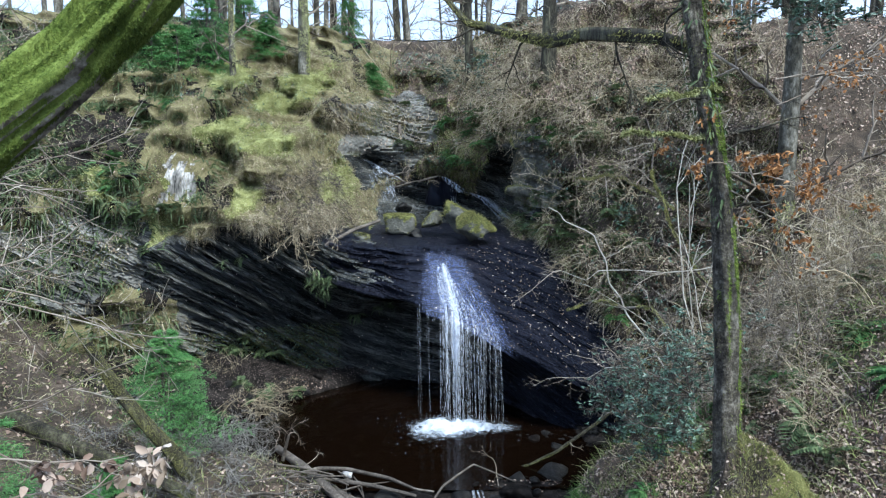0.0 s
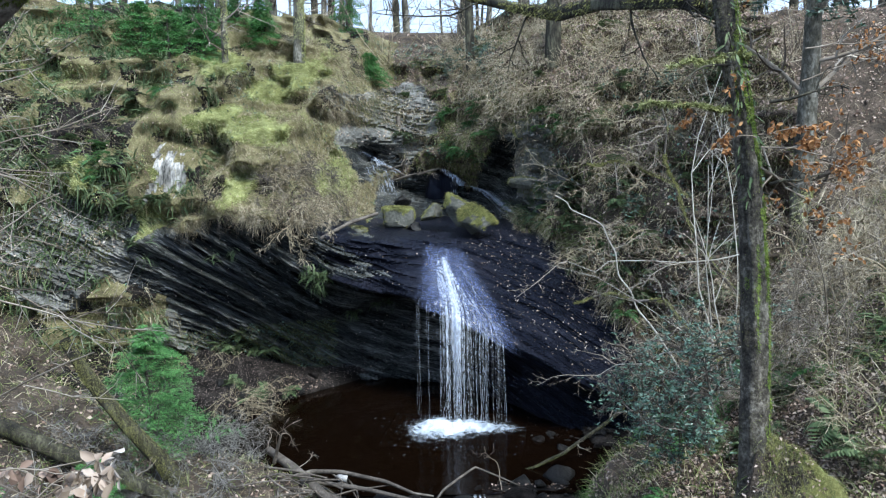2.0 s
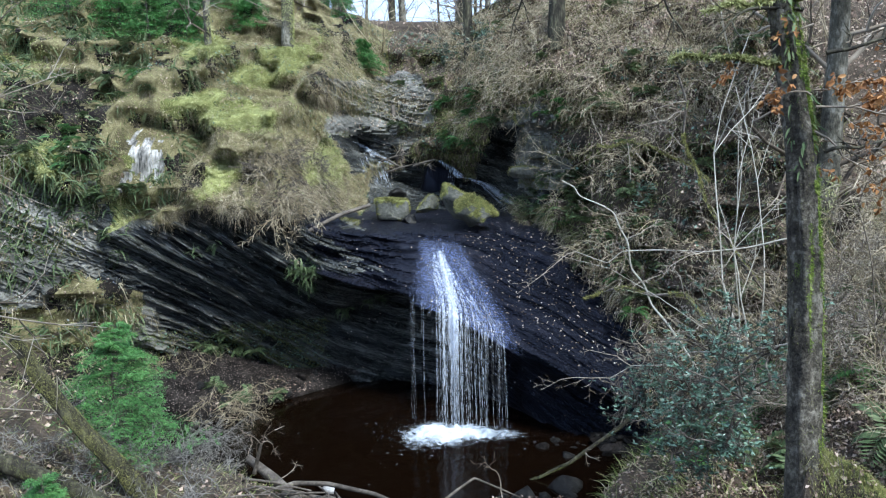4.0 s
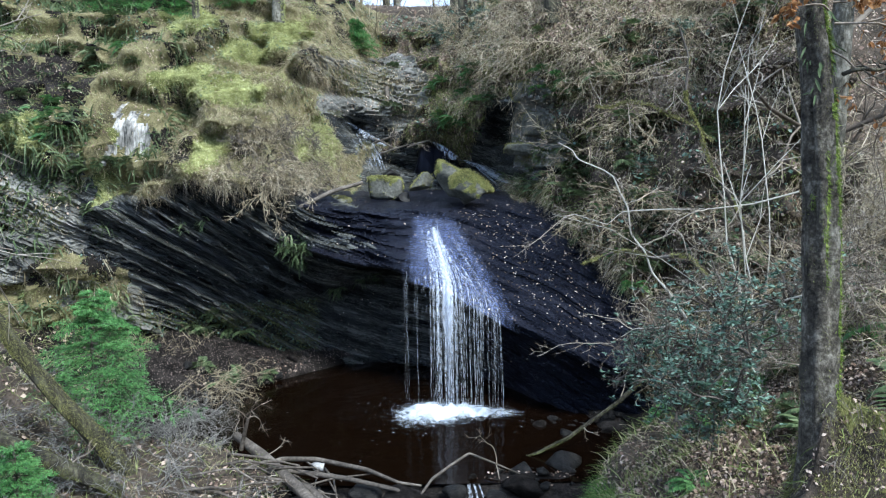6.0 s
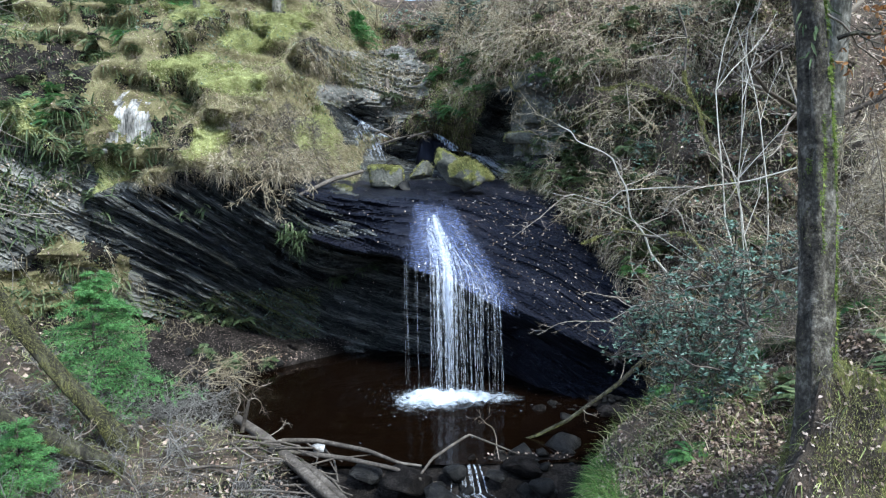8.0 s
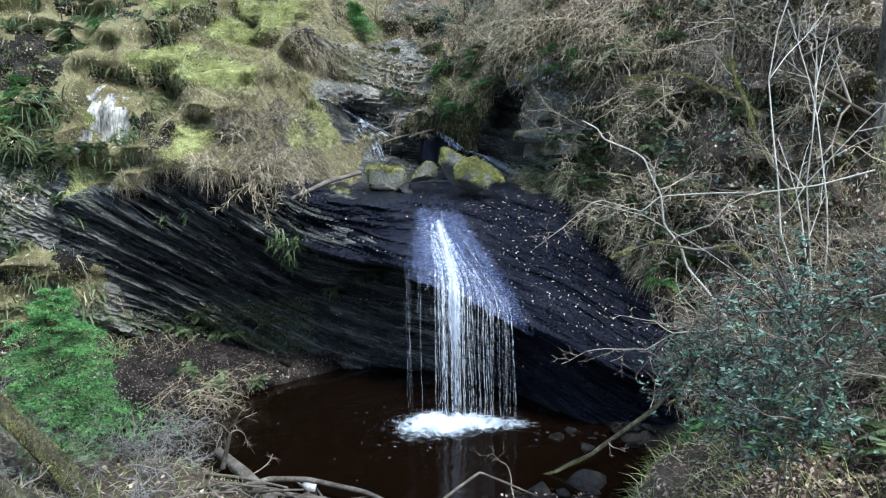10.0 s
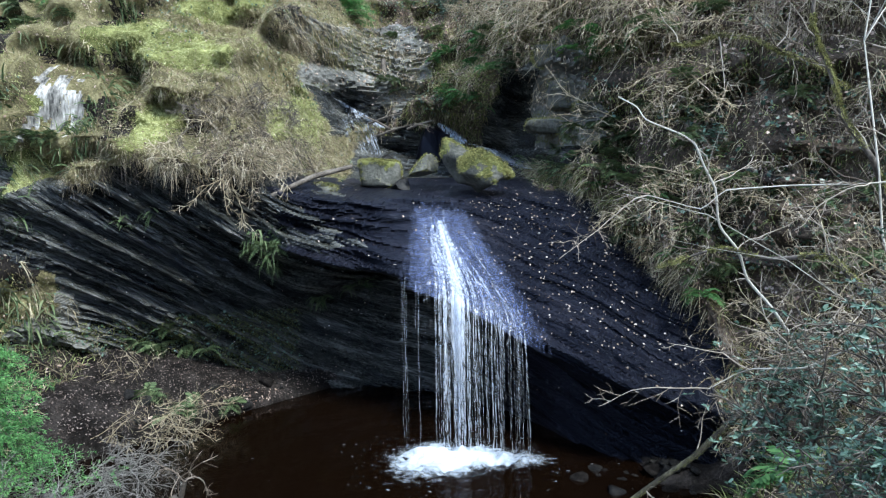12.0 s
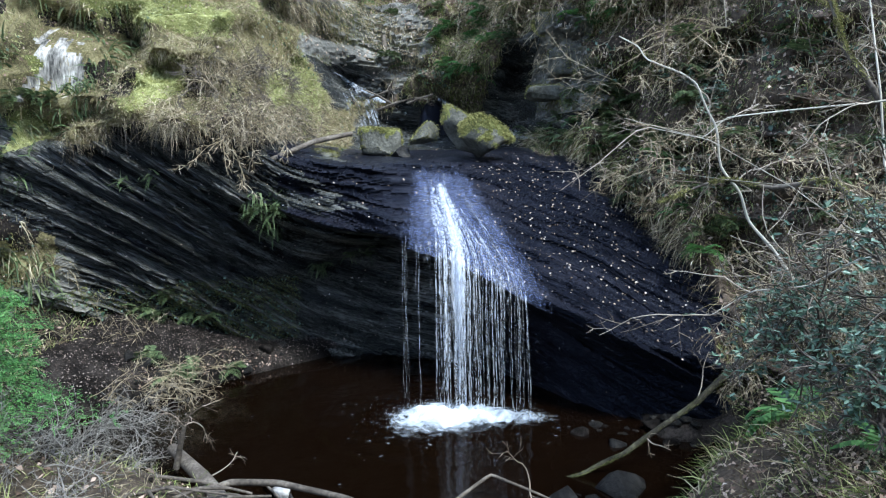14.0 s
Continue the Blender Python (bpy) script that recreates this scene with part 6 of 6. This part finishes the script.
for i in range(46):
    y = rng.uniform(8.2, 12.8)
    x = 3.4 + 1.3 * smooth(9.2, 10, y) + abs(rng.normal(0, 1.5))
    z = max(float(ground_z(np.array(x), np.array(y))), 0.5)
    # hazel near the pool takes the darker twig colour in place of shade
    shrub((x, y, z), (-0.3, -0.25, 0.9), 4, rng.uniform(1.1, 2.3), 0.010, "dense leafless hazel shrub on the leafy bank", "tan_twig" if i % 3 and (y > 11.5 or x > 4.8) else "twig", 7, 3, 0.06, least=0.0035)
for x, z in zip(rng.uniform(1.8, 6.2, 75), rng.uniform(3.2, 8.8, 75)):
    if not (x < 3.1 and z < 6.5):
        shrub((x, float(wall_y(x, z)), z), (-0.9, -0.5, 0.12), 3, rng.uniform(0.9, 1.9), 0.008, "brown leafless brambles arching from the bank", "tan_twig", 8, 2, 0.05, least=0.0038)
for x, z in zip(rng.uniform(-0.3, 1.6, 18), rng.uniform(6.9, 9.3, 18)):
    shrub((x, float(wall_y(x, z)), z), (0, -0.6, 0.7), 3, rng.uniform(0.8, 1.6), 0.008, "brown leafless brush over the gully", "tan_twig", 6, 2, 0.04, least=0.006)
for x, y, ln, d in ((3.85, 9.5, 4.2, (-0.02, 0, 1)), (3.95, 9.7, 4.4, (0.02, 0, 1)), (3.3, 9.3, 3.2, (-0.16, 0, 1)), (4.3, 10.2, 4.0, (0.03, 0, 1))):
    shrub((x, y, float(ground_z(np.array(x), np.array(y)))), d, 1, ln, 0.011, "tall thin pale sapling on the leafy bank", "pale_twig", 4, 2, -0.01, 0.5, 0.08, scatter=0.06)
# long pale branches that arch out of the thicket
for pts, r, mat in (([(3.8, 11.0, 1.7), (3.29, 11.15, 2.53), (2.95, 11.17, 3.10), (2.70, 11.17, 3.72), (2.49, 11.17, 4.15), (2.0, 11.2, 4.39), (1.75, 11.25, 4.62)], 0.017, "pale_twig"),
                    ([(3.5, 9.0, 2.6), (3.0, 9.7, 3.25), (2.4, 10.2, 3.25), (1.95, 10.5, 3.05)], 0.026, "dull_moss"),
                    ([(4.7, 10.6, 2.6), (3.95, 10.5, 3.6), (3.5, 10.5, 4.35), (3.2, 10.5, 5.1), (3.1, 10.5, 6.0)], 0.032, "dull_moss"),
                    ([(3.4, 7.9, 3.1), (2.75, 8.9, 2.75), (2.3, 9.4, 2.45), (2.1, 9.7, 2.2)], 0.010, "pale_twig"),
                    ([(3.9, 9.0, 4.0), (3.1, 9.4, 3.8), (2.3, 10.0, 3.75), (1.8, 10.4, 3.7)], 0.009, "pale_twig"),
                    ([(3.6, 10.6, 4.6), (3.1, 10.8, 4.95), (2.6, 11.0, 5.15), (2.25, 11.2, 5.1)], 0.015, "dull_moss")):
    top = tagged(new("arching_branch"), "long bare arching branch of a shrub", "branch")
    pts = np.array(pts, float)
    mid = (pts[1:] + pts[:-1]) / 2 + rng.normal(0, 0.035 if r > 0.0165 and mat != "dull_moss" else 0.07, (len(pts) - 1, 3))
    pts = np.vstack([np.stack([pts[:-1], mid], 1).reshape(-1, 3), pts[-1:]])    # crooked growth
    v, f = rough_tube(pts, np.linspace(r, r * 0.35, len(pts)), 7, 0.01, 7, 4)
    part("wood", mesh_from("wood", v, f, "dead_wood" if mat == "dull_moss" else mat), top)
    if mat == "dull_moss":
        part("moss_cover", mesh_from("moss_cover", *trunk_moss(v, f, (0, -0.2, 0.6), 4500, (0.015, 0.05), cut=0.45, thin=0.6), "root_moss"), top, "yellow-green moss in patches", "stuff")
    out = []
    for _ in range(8):
        a = np.array(pts[rng.integers(1, len(pts))], float) + rng.normal(0, 0.1, 3)
        branching(v[np.argmin(np.linalg.norm(v - a, axis=1))], (rng.normal(-0.3, 0.7), rng.normal(0, 0.5), rng.normal(0.1, 0.6)), rng.uniform(0.4, 1.0), 0.006, 2, 5, 0.2, 0.02, out=out)
    part("twig_spray", mesh_from("twig_spray", *bake(out), "twig"), top, "", "stuff")

# brush on the slope under the brink trees
far_brush = []
for i in range(60):
    x, y = rng.uniform(3.6, 11), rng.uniform(9.5, 18)
    shrub((x, y, float(ground_z(np.array(x), np.array(y)))), (-0.2, -0.25, 0.8), 3, rng.uniform(1.0, 2.2), 0.010, "", "tan_twig", 7, 2, 0.05, least=0.006, gather=far_brush)
for i in range(26):
    x, y = rng.uniform(3.7, 7.2), rng.uniform(6.8, 10.5)
    shrub((x, y, float(ground_z(np.array(x), np.array(y)))), (-0.4, -0.2, 0.7), 3, rng.uniform(0.6, 1.2), 0.006, "tan leafless brambles beyond the tree", "tan_twig", 7, 2, 0.06, least=0.003)
# bushes on the brink
for i in range(34):
    x, y = rng.uniform(-9, 14), rng.uniform(21, 28)
    shrub((x, y, max(float(ground_z(np.array(x), np.array(y))), 8.2)), (0, -0.2, 0.9), 4, rng.uniform(1.4, 2.8), 0.014, "", "tan_twig", 7, 2, 0.02, gather=far_brush)
stuff("brushwood", bake(far_brush), "tan_twig", "tan leafless brambles and brush under the trees on the brink", "shrubs")
# brushwood of the grassy bank
for i in range(112):
    y = rng.uniform(7.0, 11.4)
    x = rng.uniform(-5.6, -1.7 - 1.5 * float(smooth(8.8, 10.2, y)))
    shrub((x, y, float(ground_z(np.array(x), np.array(y))) + 0.05), (rng.normal(0.2, 0.8), rng.normal(0.0, 0.5), 0.22), 3, rng.uniform(0.6, 1.2), 0.0065, "tangled grey dead brushwood on the grassy bank", "brush", 9, 2, 0.07, least=0.0024)
for x, y in ((-4.1, 14.3), (-3.9, 14.6), (-4.3, 13.9), (-4.5, 14.6), (-3.9, 14.0), (-4.7, 13.6)):
    shrub((x, y, 0.3), (0.8, -0.1, 0.25), 4, 0.95, 0.006, "fan of dead twigs lying by the pool", "tan_twig", 7, 2, 0.04, least=0.0028)
for x, y in ((-4.1, 12.3), (-4.0, 12.8), (-4.2, 13.2), (-4.3, 12.0), (-4.5, 12.7), (-4.0, 11.8)):
    shrub((x, y, max(float(ground_z(np.array(x), np.array(y))), 0.1) + 0.1), (0.8, 0.1, 0.16), 4, 0.95, 0.006, "grey dead brushwood at the edge of the pool", "brush", 8, 2, 0.05, least=0.0026)
for x, y in ((-5.3, 15.2), (-5.0, 15.6), (-5.6, 14.8)):
    shrub((x, y, 0.5), (0.2, -0.2, 0.9), 3, 1.1, 0.005, "bare upright twigs at the foot of the cliff", "tan_twig", 6, 2, 0.02, least=0.0028)
for x, z in ((-3.1, 4.6), (-2.9, 4.3), (-3.4, 4.4), (-2.8, 4.0), (-3.8, 4.2), (-3.2, 5.0), (-2.6, 4.6), (-3.0, 5.3), (-2.7, 5.0), (-3.5, 4.8), (-3.3, 3.9), (-2.5, 4.2), (-4.0, 4.6)):
    shrub((x, float(wall_y(x, z)), z), (0.25, -0.8, 0.15), 4, 0.95, 0.009, "brown bare twigs hanging over the mossy bank", "dead_wood" if z > 4.55 else "tan_twig", 8, 2, 0.12, least=0.0042)
def leaning_shrub(x, y, z, d, n, length):
    """A shrub whose stem stands on the bank beside the path and reaches out at height z."""
    top = tagged(new("shrub"), "bare crooked shrub reaching over the grassy bank", "shrub", "leafless shrubs")
    g = float(ground_z(np.array(x - 0.5), np.array(y)))
    line = np.array([(x - 0.5, y, g - 0.1), (x - 0.45, y, g + (z - g) * 0.5), (x, y, z)])
    part("trunk", mesh_from("trunk", *rough_tube(line, [0.035, 0.03, 0.018], 7, 0.02, 3, 5), "dead_wood"), top)
    for _ in range(n):
        out = []
        branching((x, y, z), np.array(d) + rng.normal(0, 0.4, 3), length * rng.uniform(0.6, 1.15), 0.011, 2, 6, 0.14, 0.02, 0.75, 0.5, 5, out, least=0.0026)
        part("branch", mesh_from("branch", *bake(out), "twig"), top)


for x, y, z, d in ((-5.5, 7.0, 4.2, (0.9, 0.3, 0.3)), (-5.2, 6.0, 4.9, (0.9, 0.3, 0.25)), (-4.2, 5.2, 4.4, (0.8, 0.4, 0.1)), (-5.6, 8.0, 5.2, (0.9, 0.2, 0.1)), (-4.6, 6.0, 5.6, (0.7, 0.4, -0.1)), (-6.5, 9.5, 5.5, (0.8, 0.1, 0.2)), (-6.4, 10.0, 6.5, (0.8, 0.1, -0.1)), (-4.4, 5.4, 3.4, (0.8, 0.3, 0.2))):
    leaning_shrub(x, y, z, d, 3, 2.0)


# ------------------------------------------------------------------ glossy evergreen bushes and conifers
def evergreen(at, r, count, label, size=(0.05, 0.09), mat="laurel", stems=9):
    top = tagged(new("evergreen_bush"), label, "bush", "evergreen bushes")
    tips = []
    for _ in range(stems):
        out = []
        branching(at, rng.normal(0, 0.7, 3) + np.array([-0.35, -0.3, 0.7]), r * rng.uniform(0.8, 1.5), 0.012, 2, 6, 0.16, 0.03, out=out, tips=tips)
        part("stem", mesh_from("stem", *bake(out), "dead_wood"), top)
    pts = np.vstack(tips)
    whorl = pts[rng.integers(0, len(pts), count // 6)] + rng.normal(0, 0.05, (count // 6, 3))
    p = np.repeat(whorl, 6, 0)
    d = rng.normal(0, 1, p.shape) * (1, 1, 0.35) + np.array([0, 0, 0.15])
    part("leaves", mesh_from("leaves", *leaves(p, d, rng.normal(0, 0.6, p.shape) + np.array([0, -0.3, 1]), size, (0.3, 0.42), 0.2), mat), top, "", "stuff")


for x, y, z, r, c in ((2.7, 8.3, 2.25, 0.6, 1000), (3.0, 8.0, 2.5, 0.65, 1100), (2.5, 8.9, 2.1, 0.55, 850), (3.1, 8.8, 2.7, 0.7, 950), (2.7, 7.7, 2.1, 0.45, 600), (2.25, 9.0, 2.1, 0.4, 450), (3.4, 8.2, 2.95, 0.6, 700), (2.95, 9.6, 2.1, 0.6, 700), (2.3, 7.9, 2.0, 0.3, 340)):
    evergreen((x, y, z), r, int(c * 1.2), "glossy dark green rhododendron on the leafy bank", (0.03, 0.06))
for x, z in ((0.4, 8.0), (1.2, 7.7)):
    evergreen((x, float(wall_y(x, z)), z), 0.7, 900, "dark evergreen ivy mass above the gully", (0.06, 0.1))
for x, z in ((3.6, 4.4), (4.6, 6.6), (5.2, 5.0)):
    evergreen((x, float(wall_y(x, z)), z), 0.45, 500, "low dark evergreen leaves on the steep bank", (0.05, 0.085), "laurel", 5)
for x, y, z in ((6.5, 12.0, 7.6), (6.7, 12.2, 8.6), (6.0, 12.3, 8.0)):
    evergreen((x, y, z), 0.9, 1200, "ivy climbing a tree on the brink", (0.07, 0.12))


def conifer(at, height, width, label, tiers=16, twig_points=5, density=1.0, needle=(0.025, 0.055), breadth=0.0035):
    top = tagged(new("conifer"), label, "conifer", "young conifers")
    top.matrix_world = pose(*at)
    part("trunk", mesh_from("trunk", *tube(wander((0, 0, -0.1), (0, 0, 1), height + 0.1, 10, 0.03), np.linspace(0.025 * height, 0.004, 10), 7), "dead_wood"), top)
    wood_, pts, dirs = [], [], []
    for i in range(tiers):
        z = height * (0.06 + 0.92 * i / tiers)
        reach = width * 0.5 * (1 - z / height) ** 0.75 * (0.75 + 0.5 * rng.random()) + 0.03
        for _ in range(6):
            a = rng.uniform(0, 2 * np.pi)
            d = np.array([math.cos(a), math.sin(a), 0.35])
            ln = reach * rng.uniform(0.65, 1.15)
            line = wander((0, 0, z + rng.normal(0, 0.03)), d, ln, 7, 0.06, 0.11)
            wood_.append((line, 0.006, 3))
            for k in range(1, 7):
                for s in (-1, 1):
                    dd = unit(line[k] - line[k - 1])
                    sd = unit(np.cross(dd, (0, 0, 1))) * s
                    tw = line[k] + (dd * 0.6 + sd) * np.linspace(0.1, 1, twig_points)[:, None] * ln * 0.42 * (1.1 - k / 8)
                    pts.append(tw)
                    dirs.append(np.repeat((dd * 0.6 + sd)[None], twig_points, 0))
    part("bough_frame", mesh_from("bough_frame", *bake(wood_), "dead_wood"), top, "", "stuff")
    p = np.repeat(np.vstack(pts), int(5 * density), 0)
    d = np.repeat(np.vstack(dirs), int(5 * density), 0)
    p = p + rng.normal(0, 0.012, p.shape)
    d = d + rng.normal(0, 0.5, d.shape) + np.array([0, 0, -0.15])
    part("needles", mesh_from("needles", *needle_quads(p, d, needle, breadth), "conifer"), top, "", "stuff")


def conifer_on(x, y, h, w, label, **kw):
    conifer((x, y, float(ground_z(np.array(x), np.array(y)))), h, w, label, **kw)


conifer_on(-4.5, 10.75, 1.95, 1.9, "young bright green conifer on the grassy bank", tiers=22, density=1.4)
conifer_on(-4.55, 8.9, 0.85, 1.1, "small green conifer seedling on the grassy bank", tiers=9)
conifer_on(-3.0, 4.9, 2.7, 1.7, "young bluish conifer beside dead beech leaves", tiers=14)
conifer_on(-3.9, 5.6, 3.2, 1.8, "young bluish conifer on the grassy bank", tiers=14)
for x, z, h, w in ((-6.6, 7.7, 1.5, 1.7), (-5.8, 7.8, 1.3, 1.5), (-7.4, 7.9, 1.6, 1.7), (-6.3, 8.6, 1.8, 1.7), (-4.7, 8.4, 1.4, 1.2), (-5.3, 8.8, 1.8, 1.6), (-2.2, 7.7, 1.1, 1.4), (-2.9, 9.2, 2.0, 1.4), (-8.5, 8.4, 2.4, 2.0)):
    conifer((x, float(wall_y(x, z)) + 0.1, z - 0.2), h, w, "green conifer on the brink of the grassy bank", tiers=13, twig_points=4, density=0.6, needle=(0.05, 0.09), breadth=0.007)
